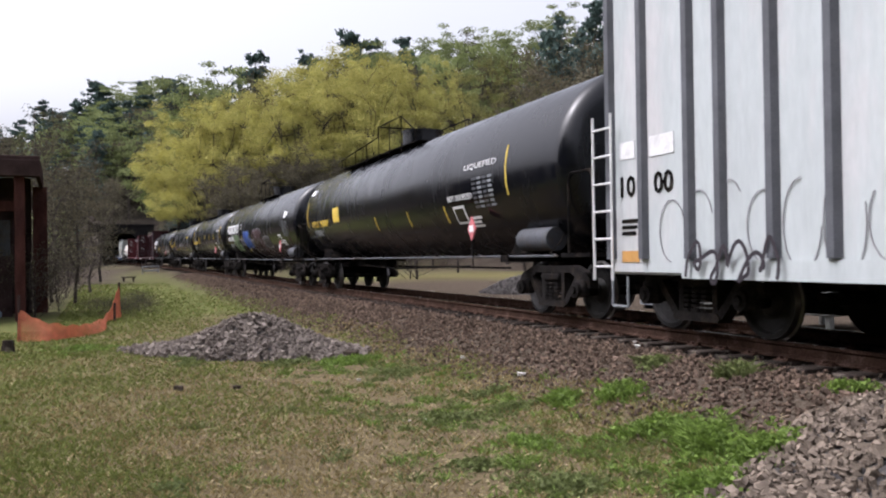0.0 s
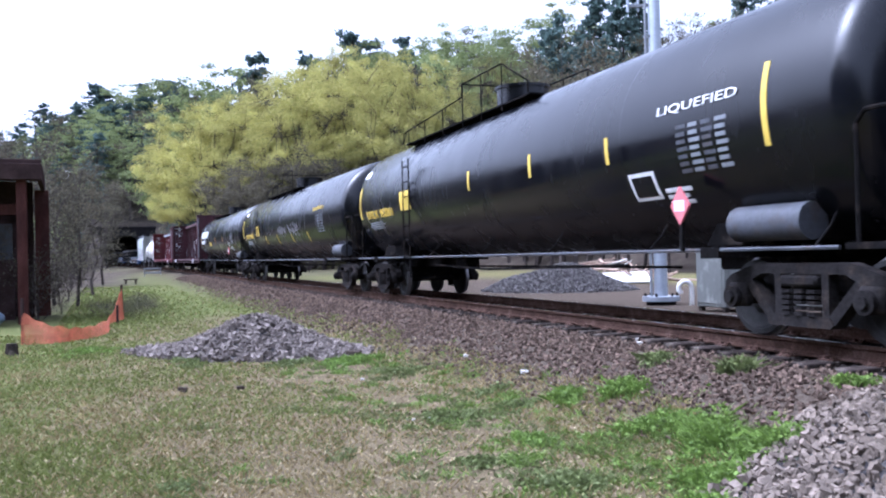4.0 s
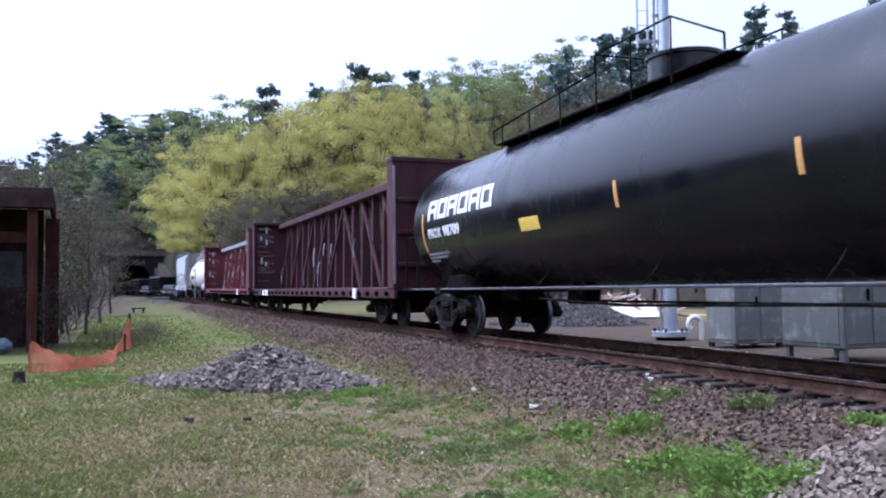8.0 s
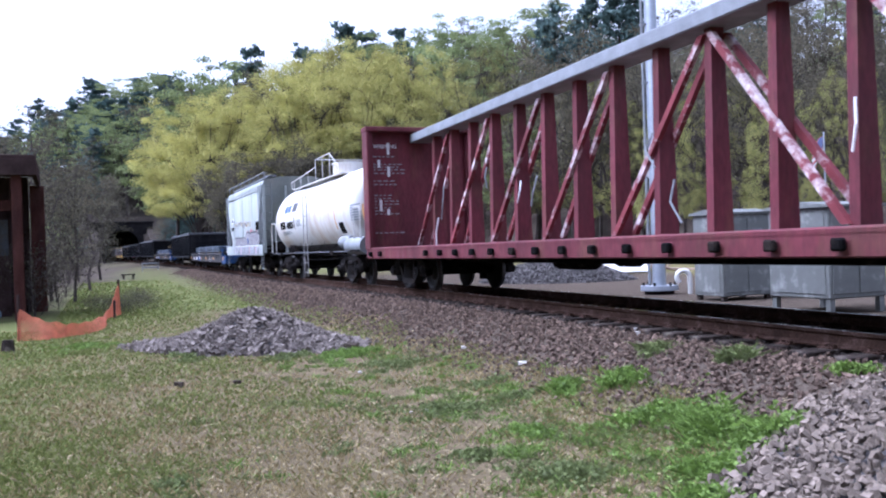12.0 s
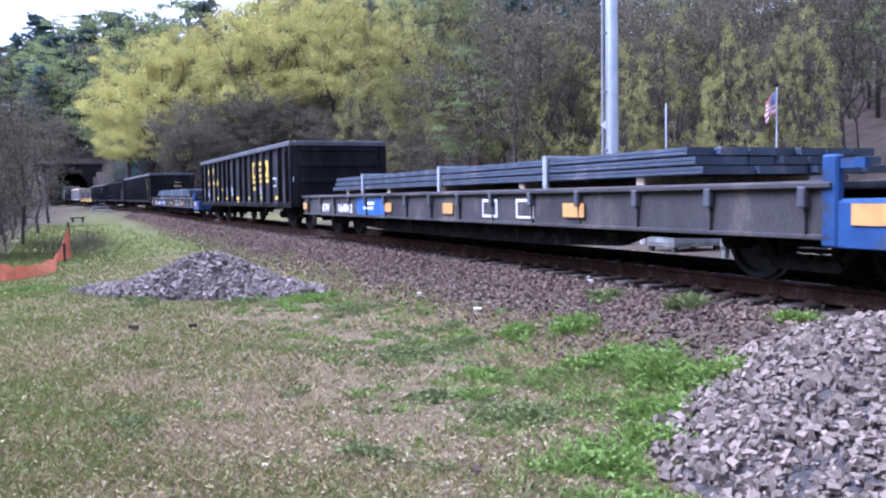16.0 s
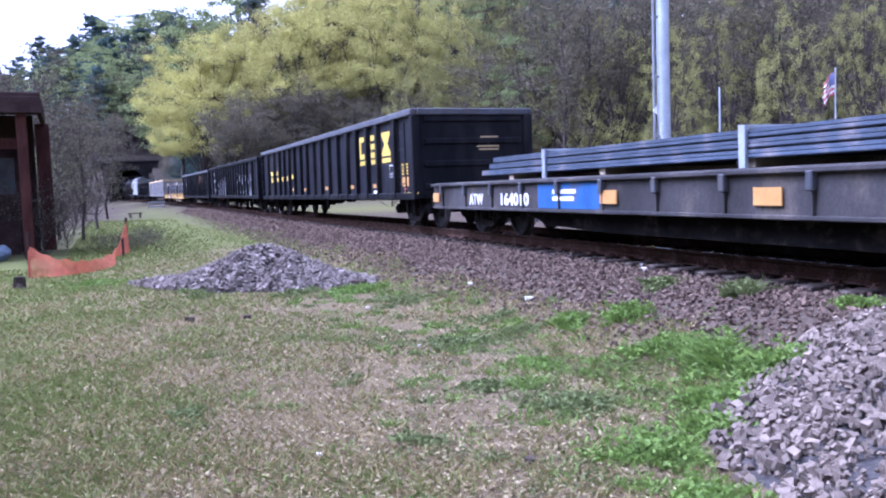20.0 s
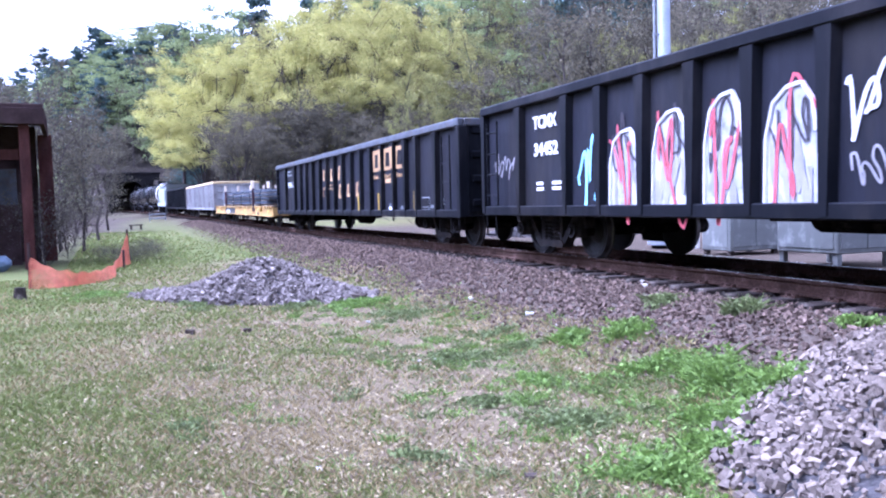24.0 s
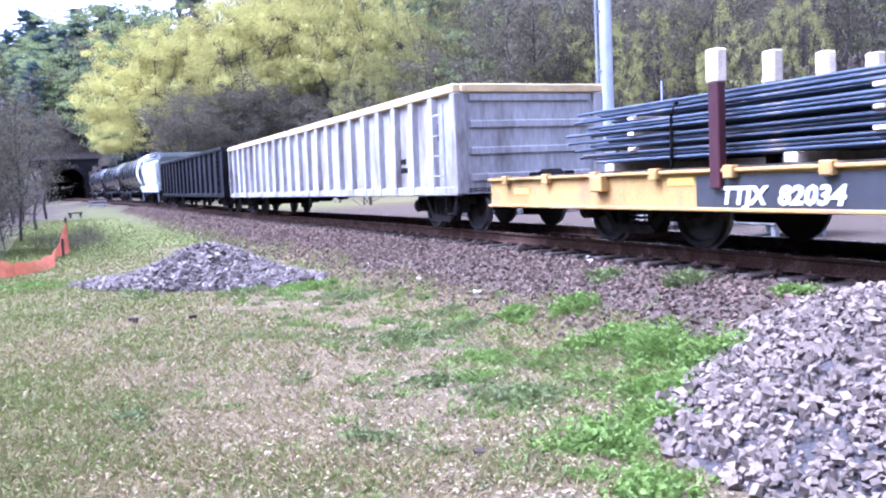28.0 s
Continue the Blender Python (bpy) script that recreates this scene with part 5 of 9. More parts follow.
# ---------------------------------------------------------------- track
def build_track():
    track = tagged(new("railway_track"), "single railway track with rusty rails on dark wooden ties", "railway track", kind="structure")
    prof = [(-0.07, -0.17), (0.07, -0.17), (0.07, -0.155), (0.012, -0.135), (0.009, -0.05), (0.036, -0.035), (0.036, -0.004), (0.03, 0.0), (-0.03, 0.0), (-0.036, -0.004), (-0.036, -0.035), (-0.009, -0.05), (-0.012, -0.135), (-0.07, -0.155)]
    ss = np.concatenate([np.arange(-390, -12, 6.0), np.arange(-12, 60, 0.75), np.arange(60, 415, 5.0)])
    for side in (-1, 1):
        g = Geo()
        k = len(prof)
        for s in ss:
            for a, b in prof:
                g.v.append(tuple(on_track(s, side * HALF_GAUGE + a, b)))
        for j in range(len(ss) - 1):
            g.f += [(j * k + i, j * k + (i + 1) % k, (j + 1) * k + (i + 1) % k, (j + 1) * k + i) for i in range(k)]
        ob = part("rail", g, [M["rail"], M["rail_top"]], track, smooth_deg=30)
        for p in ob.data.polygons:
            if p.index % k == 7:
                p.material_index = 1
    # ties: those near by are pieces of their own
    def tie_geo(rnd):
        l, w = 1.28 + rnd.uniform(-0.04, 0.05), 0.115 + rnd.uniform(-0.01, 0.01)
        return Geo().box(-l, -w, -0.36, l, w, -0.172, 0.012)
    rnd = random.Random(3)
    shapes = [tie_geo(rnd).mesh("tie", M["tie"]) for _ in range(6)]
    plate = Geo().box(-0.16, -0.10, -0.172, 0.16, 0.10, -0.158)
    for y in (-0.06, 0.06):
        for x in (-0.10, 0.10):
            plate.box(x - 0.02, y - 0.02, -0.16, x + 0.02, y + 0.02, -0.135)
    plate = plate.mesh("tie_plate", M["rail"])
    far = Geo()
    s = -380.0
    while s < 300:
        p = on_track(s)
        a = float(heading(s))
        m = Matrix.Translation(p) @ Matrix.Rotation(a + rnd.uniform(-0.015, 0.015), 4, "Z") @ Matrix.Translation((rnd.uniform(-0.05, 0.05), 0, rnd.uniform(-0.012, 0.006)))
        if -8 < s < 62:
            t = part("tie", shapes[rnd.randrange(6)], None, track, loc=m)
            if s < 40:
                for x in (-HALF_GAUGE, HALF_GAUGE):
                    part("tie_plate", plate, None, t, loc=(x, 0, 0.0))
        elif s < 190:
            o = len(far.v)
            g = Geo().box(-1.28, -0.115, -0.36, 1.28, 0.115, -0.172)
            far.add([m @ Vector(v) for v in g.v], g.f)
        s += 0.53
    tagged(part("ties_beyond", far, M["tie"], track), kind="stuff")


build_track()

# ---------------------------------------------------------------- the train
SPEED = 10.97
EDGES = dict(a=2.02, b=21.25, c=40.65, d=58.79, e=78.78, f=98.65, g=122.12, h=145.5, i=158.2, j=170.75, k=191.1, l=207.75, m=228.6, o=249.4,
             p=269.8, q=290.2, r=311.35, s=332.3, t=352.72, u=364.5, v=383.5, w=402.5, x=421.5)
TRAIN = []          # (thing, place along the track at the start, distance of its trucks)
SPRAY = dict(
    green=mat("sprayed_dull_green", (0.10, 0.15, 0.07), 0.7, vary=0.3, scale=4), blue=mat("sprayed_blue", (0.016, 0.060, 0.27), 0.6, vary=0.35, scale=5),
    maroon=mat("sprayed_maroon", (0.030, 0.004, 0.009), 0.6, vary=0.5, scale=2), pale_blue=mat("sprayed_blue_white_edge", (0.27, 0.33, 0.46), 0.7, vary=0.2, scale=5), pale=mat("sprayed_pale_outline", (0.46, 0.46, 0.50), 0.7, vary=0.2, scale=5),
    ochre=mat("sprayed_dull_yellow", (0.20, 0.17, 0.03), 0.7, vary=0.3, scale=5),
    grey=mat("sprayed_grey", (0.20, 0.19, 0.20), 0.7, vary=0.25, scale=3), dark=mat("sprayed_black_outline", (0.02, 0.015, 0.02), 0.6, vary=0.3, scale=5),
    haze=mat("sprayed_faded_blue", (0.035, 0.05, 0.065), 0.7, vary=0.4, scale=3, second=(0.20, 0.24, 0.27), amount=0.45, sscale=2.5),
    pink=mat("sprayed_pink_red", (0.34, 0.06, 0.075), 0.7, vary=0.3, scale=4), cyan=mat("sprayed_pale_blue", (0.22, 0.45, 0.55), 0.7, vary=0.25, scale=4),
    silver=mat("sprayed_silver_white", (0.30, 0.30, 0.32), 0.6, vary=0.3, scale=3, second=(0.12, 0.12, 0.14), amount=0.45, sscale=2.2),
)


def span(first, last):
    return EDGES[last] - EDGES[first], (EDGES[first] + EDGES[last]) / 2


def join_train(car, centre, reach):
    TRAIN.append((car, centre, reach))


def block_word(car, x, z, w, h, n, material, curve=None, y=-1.5, name="logo"):
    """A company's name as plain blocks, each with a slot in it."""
    k = w / n
    for i in range(n):
        a, b = x + k * i, x + k * (i + 0.86)
        t = min(k * 0.24, h * 0.26)
        patch(car, name, a, z, a + t, z + h, material, y, curve=curve)
        patch(car, name, b - t, z, b, z + h, material, y, curve=curve)
        patch(car, name, a + t, z + h - t * 0.8, b - t, z + h, material, y, curve=curve)
        if i % 2:
            patch(car, name, a + t, z, b - t, z + t * 0.8, material, y, curve=curve)
        else:
            patch(car, name, a + t, z + h * 0.36, b - t, z + h * 0.36 + t * 0.8, material, y, curve=curve)


def slanted(car, x, z, w, h, material, y):
    """One leaning block of a company's name; the wide ones have a slot."""
    k = 0.22 * h
    lean = lambda u, v: (x + u * w + k * v, z + v * h)
    if w < 0.3:
        part("logo", Geo().slab([lean(0, 0), lean(1, 0), lean(1, 1), lean(0, 1)], y - 0.008, y), material, car)
        return
    g = Geo()
    for u0, v0, u1, v1 in ((0, 0, 0.34, 1), (0.62, 0, 1, 1), (0.34, 0.78, 0.62, 1), (0.34, 0, 0.62, 0.24)):
        g.slab([lean(u0, v0), lean(u1, v0), lean(u1, v1), lean(u0, v1)], y - 0.008, y)
    part("logo", g, material, car)


def crest(car, kind, x, z, w, h, material, y):
    """One of three heavy company emblems: a frame, stacked bars, an hourglass."""
    t = h * 0.22
    if kind == 0:
        g = Geo().box(x, y - 0.008, z, x + t, y, z + h).box(x + w - t, y - 0.008, z, x + w, y, z + h)
        g.box(x + t, y - 0.008, z, x + w - t, y, z + t).box(x + t, y - 0.008, z + h - t, x + w - t, y, z + h)
    elif kind == 1:
        g = Geo()
        for q in range(3):
            g.box(x, y - 0.008, z + (h - t * 1.1) * q / 2, x + w, y, z + (h - t * 1.1) * q / 2 + t * 1.1)
    else:
        g = Geo().slab([(x, z), (x + w, z), (x + w, z + t * 0.7), (x + w * 0.66, z + h * 0.5), (x + w, z + h - t * 0.7), (x + w, z + h), (x, z + h), (x, z + h - t * 0.7), (x + w * 0.34, z + h * 0.5), (x, z + t * 0.7)], y - 0.008, y)
    part("logo", g, material, car)


def bulkhead_print(car, e, top, seed):
    """Warnings and loading rules on the inner face of the rear bulkhead: one word, the rest plain bars."""
    rr = random.Random(seed)
    face = lambda y, z: Matrix.Translation((-e + 0.128, y, z)) @ Matrix.Rotation(math.pi / 2, 4, "Z")
    me = text_mesh("WARNING", 0.15, width=0.62)
    me.materials.append(M["white"])
    part("lettering", me, None, car, loc=face(-1.22, top - 0.12))
    z = top - 0.35
    while z > 1.35:
        y, w = -1.24, rr.uniform(0.4, 0.8)
        if rr.random() < 0.8:
            while y < -1.24 + w:
                k = rr.uniform(0.05, 0.13)
                part("print_bar", Geo().box(0, -0.004, 0, k, 0.0, 0.03), SPRAY["grey"], car, loc=face(y, z))
                y += k + 0.05
        z -= rr.choice((0.07, 0.08, 0.09, 0.2))
    for y, z, h in ((-0.86, top - 0.28, 0.30), (-1.12, top - 0.62, 0.2), (-0.86, top - 0.85, 0.26), (-1.1, top - 1.75, 0.3), (-0.9, top - 1.85, 0.16)):
        part("paper_label", Geo().box(0, -0.006, 0, 0.07, 0.0, h), M["white"], car, loc=face(y, z))


def build_train():
    cv = (TANK_Z, TANK_R)
    # boxcar
    L = 18.6
    car, e = box_car("weathered white ribbed boxcar with sprayed scrawls along its lower side", L)
    letters(car, "10", -e + 0.28, 1.68, 0.36, M["under"], -1.505, bold=0.006, width=0.33)
    letters(car, "00", -e + 1.0, 1.68, 0.36, M["under"], -1.505, bold=0.006, width=0.38)
    patch(car, "data_panel", -e + 0.28, 2.15, -e + 0.6, 2.36, M["white"], -1.505)
    patch(car, "data_panel", -e + 0.92, 2.12, -e + 1.4, 2.36, M["white"], -1.505)
    patch(car, "reflector", -e + 0.29, 0.86, -e + 0.68, 1.0, M["orange"], -1.505)
    bars(car, -e + 0.3, 1.35, 3, (0.38, 0.33, 0.3), 0.045, M["under"], -1.505)
    scribble(car, -e + 1.70, 0.86, 1.45, 0.40, SPRAY["dark"], 5, -1.575, pen=0.024, loops=6, label="black sprayed scrawl")
    for q in range(9):
        x = -e + 1.35 + q * 0.5
        part("scrawl_line", Geo().tube([(x + 0.24 * math.cos(a), -1.512, 1.22 + 0.36 * math.sin(a) * (1 + 0.2 * (q % 3))) for a in np.linspace(0.4 * q, 0.4 * q + 4.6, 14)], 0.006, 4), SPRAY["grey"], car)
    join_train(car, EDGES["a"] - L / 2, L - 6)
    # five black tanks
    names = ["black tank car with yellow markings and hazard placard", "black tank car with large white lettering and sprayed bubble letters", "black tank car with yellow stripes and a plain shell",
             "black tank car with yellow number and thin chalk scrawl", "black tank car with white lettering and orange reflector stripes"]
    for i, (a, b) in enumerate(zip("abcde", "bcdef")):
        L, c = span(a, b)
        car, e = tank_car(names[i], L, climb=i in (2, 3), dome_x=0.4 if i == 1 else -1.0, back=1.7 if i == 1 else 4.8, inset=0.40 if i == 4 else 0.60)
        er, ef = e - (0.56, 1.19, 0.35, 0.35, 0.85)[i], e - (0.35, -0.66, -0.49, 0.35, 0.55)[i]          # where the rear and front markings are measured from
        col = M["orange"] if i == 4 else M["yellow"]
        tank_marks(car, er, ef, col, i)
        if i != 1:
            patch(car, "yellow_panel", -er + (5.05 if i == 4 else 3.55), 1.88 if i == 4 else 2.02, -er + (5.75 if i == 4 else 4.25), 2.10 if i == 4 else 2.45, M["yellow"], 0, curve=cv)
        if i in (1, 4):
            dx, dz = (0.0, 0.0) if i == 1 else (0.45, 0.16)
            block_word(car, -er + 0.05 + dx, 2.26 + dz, 3.55, 0.42, 6, M["white"], cv)
            letters(car, "31376" if i == 1 else "98709", -er + 0.95 + dx, 1.88 + dz, 0.30, M["white"], 0, bold=0.008, width=0.95, curve=cv)
            letters(car, "PROX", -er + 0.05 + dx, 1.88 + dz, 0.28, M["white"], 0, bold=0.006, width=0.78, curve=cv)
            bars(car, -er + 0.1, 1.66, 3, (1.3, 1.1, 0.5), 0.05, M["rib"], 0, cv)
        else:
            letters(car, ("953509", "952201", "952232")[(0, 0, 1, 2)[i]], -er + 1.9, 1.96, 0.27, M["yellow"], 0, bold=0.006, width=1.0, curve=cv)
            letters(car, "UTLX", -er + 0.75, 1.96, 0.27, M["yellow"], 0, bold=0.006, width=0.98, curve=cv)
            bars(car, -er + 0.8, 1.82, 4, (1.1, 1.2, 0.9), 0.03, M["rib"], 0, cv)
            patch(car, "white_panel", -er + 0.12, 3.08, -er + 0.55, 3.28, M["white"], 0, curve=cv)
        if i in (1, 4):          # the mark again on the front head
            me = text_mesh("PROX 31376" if i == 1 else "PROX 98709", 0.16, width=0.95)
            me.materials.append(M["rib"])
            b0 = L / 2 - (0.40 if i == 4 else 0.60)
            on_head = lambda y, z: Matrix.Translation((b0 + 0.004, y, z)) @ Matrix.Rotation(math.pi / 2, 4, "Z")
            part("lettering", me, None, car, loc=on_head(-0.55, 2.92))
            for q, w in enumerate((0.62, 0.5, 0.55, 0.4, 0.3)):
                part("marking", Geo().box(0, -0.004, 0, w, 0.0, 0.028), M["gon_top"], car, loc=on_head(-0.42, 2.80 - 0.075 * q))
        if i == 0:
            letters(car, "NOT ODORIZED", ef - 4.4, 2.02, 0.16, M["white"], 0, curve=cv)
        if i == 1:
            bubbles(car, "sprayed_piece", -er + 1.85, 1.74, 1.85, 0.92, SPRAY["green"], SPRAY["grey"], 5, 21, cv, label="dull green sprayed letter with pale edge")
            spray(car, "sprayed_piece", -er + 4.0, 1.76, 1.0, 0.28, SPRAY["dark"], SPRAY["grey"], 4, 22, curve=cv)
            bubbles(car, "sprayed_piece", -er + 5.1, 1.82, 1.75, 0.86, SPRAY["blue"], SPRAY["pale_blue"], 6, 23, cv, label="blue sprayed letter with pale edge")
            spray(car, "sprayed_piece", -er + 6.95, 1.70, 0.65, 0.28, SPRAY["dark"], SPRAY["grey"], 4, 24, curve=cv)
            bubbles(car, "sprayed_piece", -er + 7.72, 1.76, 2.2, 1.0, SPRAY["maroon"], SPRAY["pale"], 5, 25, cv, label="maroon sprayed letter with white edge")
            spray(car, "sprayed_piece", -er + 10.1, 1.62, 1.4, 0.5, SPRAY["dark"], SPRAY["grey"], 5, 26, curve=cv)
            patch(car, "data_panel", -er + 4.2, 2.42, -er + 4.5, 2.66, M["white"], 0, curve=cv)
            patch(car, "data_panel_field", -er + 4.24, 2.46, -er + 4.46, 2.62, M["tank"], 0, curve=cv, lift=0.01)
            for x, z in ((-er + 4.83, 2.02), (-er + 6.94, 1.99), (-er + 7.72, 1.37)):
                g = Geo()
                for k in range(3):
                    aa = math.pi * k / 3
                    g.box(x - 0.02, -1.47, z - 0.02, x + 0.02, -1.44, z + 0.02)
                    g.tube([(x - 0.10 * math.cos(aa), -1.46, z - 0.10 * math.sin(aa)), (x + 0.10 * math.cos(aa), -1.46, z + 0.10 * math.sin(aa))], 0.012, 4)
                part("sprayed_star", g, SPRAY["ochre"], car)
        if i == 3:
            scribble(car, 9.45 - L / 2, 2.04, 1.55, 0.34, SPRAY["grey"], 12, curve=cv, pen=0.014, loops=8)
            scribble(car, 11.45 - L / 2, 2.04, 1.75, 0.46, SPRAY["grey"], 17, curve=cv, pen=0.015, loops=7)
        if i == 1:
            patch(car, "white_label", ef - 2.75, 2.52, ef - 2.45, 2.78, M["white"], 0, curve=cv)
            patch(car, "white_label", ef - 2.45, 2.60, ef - 2.1, 2.74, M["white"], 0, curve=cv)
        elif i != 4:
            letters(car, ("LIQUEFIED" if i != 3 else "LIQUEFIED"), ef - 3.5, 2.55, 0.15, M["white"] if i != 3 else M["yellow"], 0, width=1.4, curve=cv)
        join_train(car, c, L - 5.4)
    # centre-beam flats
    L, c = span("f", "g")
    car, e = centerbeam("dark red centre-beam lumber flat car, unloaded", L, M["red"], M["red"], 4.2, 9, 4.12)
    er, ef = e - 0.23, e + 0.15
    patch(car, "data_panel", ef - 3.6, 0.72, ef - 3.3, 1.0, M["white"], -1.5, lift=0.05)
    patch(car, "name_panel", -er + 2.6, 0.74, -er + 3.9, 0.98, M["white"], -1.46, "white panel with dark letters", lift=0.02)
    letters(car, "TR", -er + 3.0, 0.77, 0.25, M["under"], -1.485, bold=0.006)
    bulkhead_print(car, e, 4.0, 11)
    join_train(car, c, L - 5.2)
    L, c = span("g", "h")
    car, e = centerbeam("brighter red centre-beam lumber flat car with grey top chord, unloaded", L, M["red2"], M["rib"], 4.08, 9, 3.92, brace=M["red3"])
    er, ef = e - 1.56, e
    bulkhead_print(car, e, 3.7, 12)
    patch(car, "data_panel", ef - 3.6, 0.72, ef - 3.3, 1.0, M["white"], -1.5, lift=0.05)
    join_train(car, c, L - 5.2)
    # white tank
    L, c = span("h", "i")
    car, e = tank_car("soiled white tank car with black lower band and brown streaks", L, M["white_tank"], 1.34, 2.16, 0.6, climb=False, rail=M["white_tank"], truck=1.5)
    er, ef = e - 1.26, e + 1.51
    g = Geo()
    arcs = [radians(a) for a in range(180, 361, 9)]
    lo = [a for a in arcs if 1.34 * math.sin(a) < -0.86]
    g.add([(x, 1.347 * math.cos(a), 2.16 + 1.347 * math.sin(a)) for a in lo for x in (-e + 0.55, e - 0.55)], [(2 * i, 2 * i + 1, 2 * i + 3, 2 * i + 2) for i in range(len(lo) - 1)])
    part("lower_band", g, M["black"], car, "black painted belly")
    cw = (2.16, 1.34)
    patch(car, "logo", -er + 0.7, 2.45, -er + 1.15, 2.72, SPRAY["blue"], 0, curve=cw)
    patch(car, "logo", -er + 1.25, 2.45, -er + 1.7, 2.72, SPRAY["blue"], 0, curve=cw)
    patch(car, "logo", -er + 2.0, 2.45, -er + 2.7, 2.78, M["black"], 0, curve=cw)
    block_word(car, -er - 0.05, 1.86, 0.98, 0.27, 4, M["under"], cw, name="mark")
    letters(car, "48425", -er + 1.1, 1.86, 0.34, M["under"], 0, bold=0.010, width=1.12, curve=cw)
    patch(car, "mark_stripe", -er + 2.36, 1.80, -er + 2.46, 2.25, M["red"], 0, curve=cw)
    bars(car, -er + 0.15, 1.74, 3, (1.3, 1.5, 1.1), 0.03, M["rib"], 0, cw)
    bars(car, -er + 2.7, 2.1, 5, (0.7, 0.75, 0.6), 0.03, M["rib"], 0, cw)
    ladder(car, -er + 4.5, -1.47, 0.15, 2.95, w=0.52, rungs=9, material=M["grey_gon"])
    for x in (3.5, ef - 0.8):
        patch(car, "reflector", x, 1.6, x + 0.1, 2.2, M["orange"] if x > 0 else M["under"], 0, curve=cw)
    bars(car, ef - 2.0, 2.2, 7, (1.0, 0.9, 0.95), 0.04, M["rib"], 0, cw)
    patch(car, "data_panel", 3.85, 1.45, 4.35, 1.80, M["under"], 0, curve=cw)
    part("side_tank", Geo().cyl((ef - 2.4, -1.2, 1.1), (ef - 0.8, -1.2, 1.1), 0.24, n=16), M["rib"], car, smooth_deg=40)
    join_train(car, c, L - 5.4)
    # covered hopper
    L, c = span("i", "j")
    car, e = hopper_car("pale grey covered hopper with rust streaks and sprayed letters", L, 4.15)
    er, ef = e - 0.58, e + 1.26
    patch(car, "name_plate", -er + 1.0, 2.50, -er + 1.8, 2.72, M["white"], -1.5, lift=0.012)
    letters(car, "AOK", -er + 1.14, 2.54, 0.19, M["under"], -1.515, bold=0.003, width=0.60)
    letters(car, "10092", -er + 0.98, 2.12, 0.25, M["under"], -1.505, bold=0.003, width=0.84)
    X = lambda r: r - L / 2
    spray(car, "sprayed_piece", X(3.72), 1.52, 3.3, 0.40, SPRAY["grey"], SPRAY["dark"], 8, 31, y=-1.505, label="grey sprayed letter with black edge")
    spray(car, "sprayed_piece", X(7.05), 1.60, 3.6, 0.62, SPRAY["grey"], SPRAY["dark"], 7, 34, y=-1.507, label="grey sprayed letter with black edge")
    for r, z, w, h in ((7.45, 1.90, 0.30, 0.22), (8.50, 1.93, 0.35, 0.34), (9.1, 1.90, 0.8, 0.16), (9.9, 1.92, 0.5, 0.2)):
        part("sprayed_cloud", Geo().add([(X(r) + w * 0.5 * math.cos(a) * (1 + 0.25 * math.sin(3 * a)), -1.5045, z + h * 0.5 * math.sin(a) * (1 + 0.2 * math.cos(4 * a))) for a in np.linspace(0, 5.9, 14)], [tuple(range(14))]), SPRAY["pink"], car, "red sprayed cloud behind the letters")
    patch(car, "sprayed_band", X(3.75), 0.93, X(11.0), 1.30, SPRAY["silver"], -1.56, "silver sprayed band along the sill")
    rr = random.Random(37)
    for q in range(21):          # black strokes that cross the sill
        x, w, k = X(3.8) + 0.345 * q, rr.uniform(0.03, 0.10), rr.uniform(-0.16, 0.16)
        part("sprayed_stroke", Geo().slab([(x, 0.935), (x + w, 0.935), (x + w + k, 1.295), (x + k, 1.295)], -1.5725, -1.567), SPRAY["pink"] if q in (6, 13, 18) else SPRAY["dark"], car)
    part("sprayed_ring", Geo().tube([(X(7.77) + 0.09 * math.cos(a), -1.53, 1.55 + 0.11 * math.sin(a)) for a in np.linspace(0, 6.283, 13)], 0.016, 4), SPRAY["blue"], car)
    patch(car, "data_panel", ef - 2.9, 2.0, ef - 2.2, 2.35, M["under"], -1.5, lift=0.03)
    rr = random.Random(36)
    for q in range(60):          # old lettering worn to rust, with runs below
        x, z = -er + 2.15 + 0.079 * q + rr.uniform(-0.02, 0.02), 2.40 - 0.0012 * q + rr.uniform(-0.10, 0.10)
        patch(car, "rust_streak", x, z - rr.uniform(0.02, 0.13), x + rr.uniform(0.012, 0.055), z + rr.uniform(0.02, 0.08), (M["rust"], SPRAY["grey"], M["tan_chord"])[q % 3], -1.5, lift=0.003 + 0.0001 * q)
    join_train(car, c, L - 4.8)
    # steel-laden flats and gondolas
    for a, b, num in (("j", "k", "164042"), ("l", "m", "164010")):
        L, c = span(a, b)
        car, e = pipe_flat("grimy grey flat car with blue ends, laden with steel sections", L, 0.4 if a == "j" else 0.56)
        er = e - (0.4 if a == "j" else 0.56)
        letters(car, "ATW", -er + 1.45, 0.58, 0.28, M["white"], -1.447, bold=0.006)
        letters(car, num, -er + 2.9, 0.58, 0.28, M["white"], -1.447, bold=0.006, width=1.08)
        bars(car, -er + 4.8, 0.76, 2, (0.7, 0.65), 0.06, M["white"], -1.449)
        join_train(car, c, L - 5.4)
        load = section_load("bundled blue-grey steel sections banded on timbers", -L / 2 + 3.0, L / 2 - 3.6, 3, M["pipe"])
        join_train(load, c, L - 5.4)
    L, c = span("k", "l")
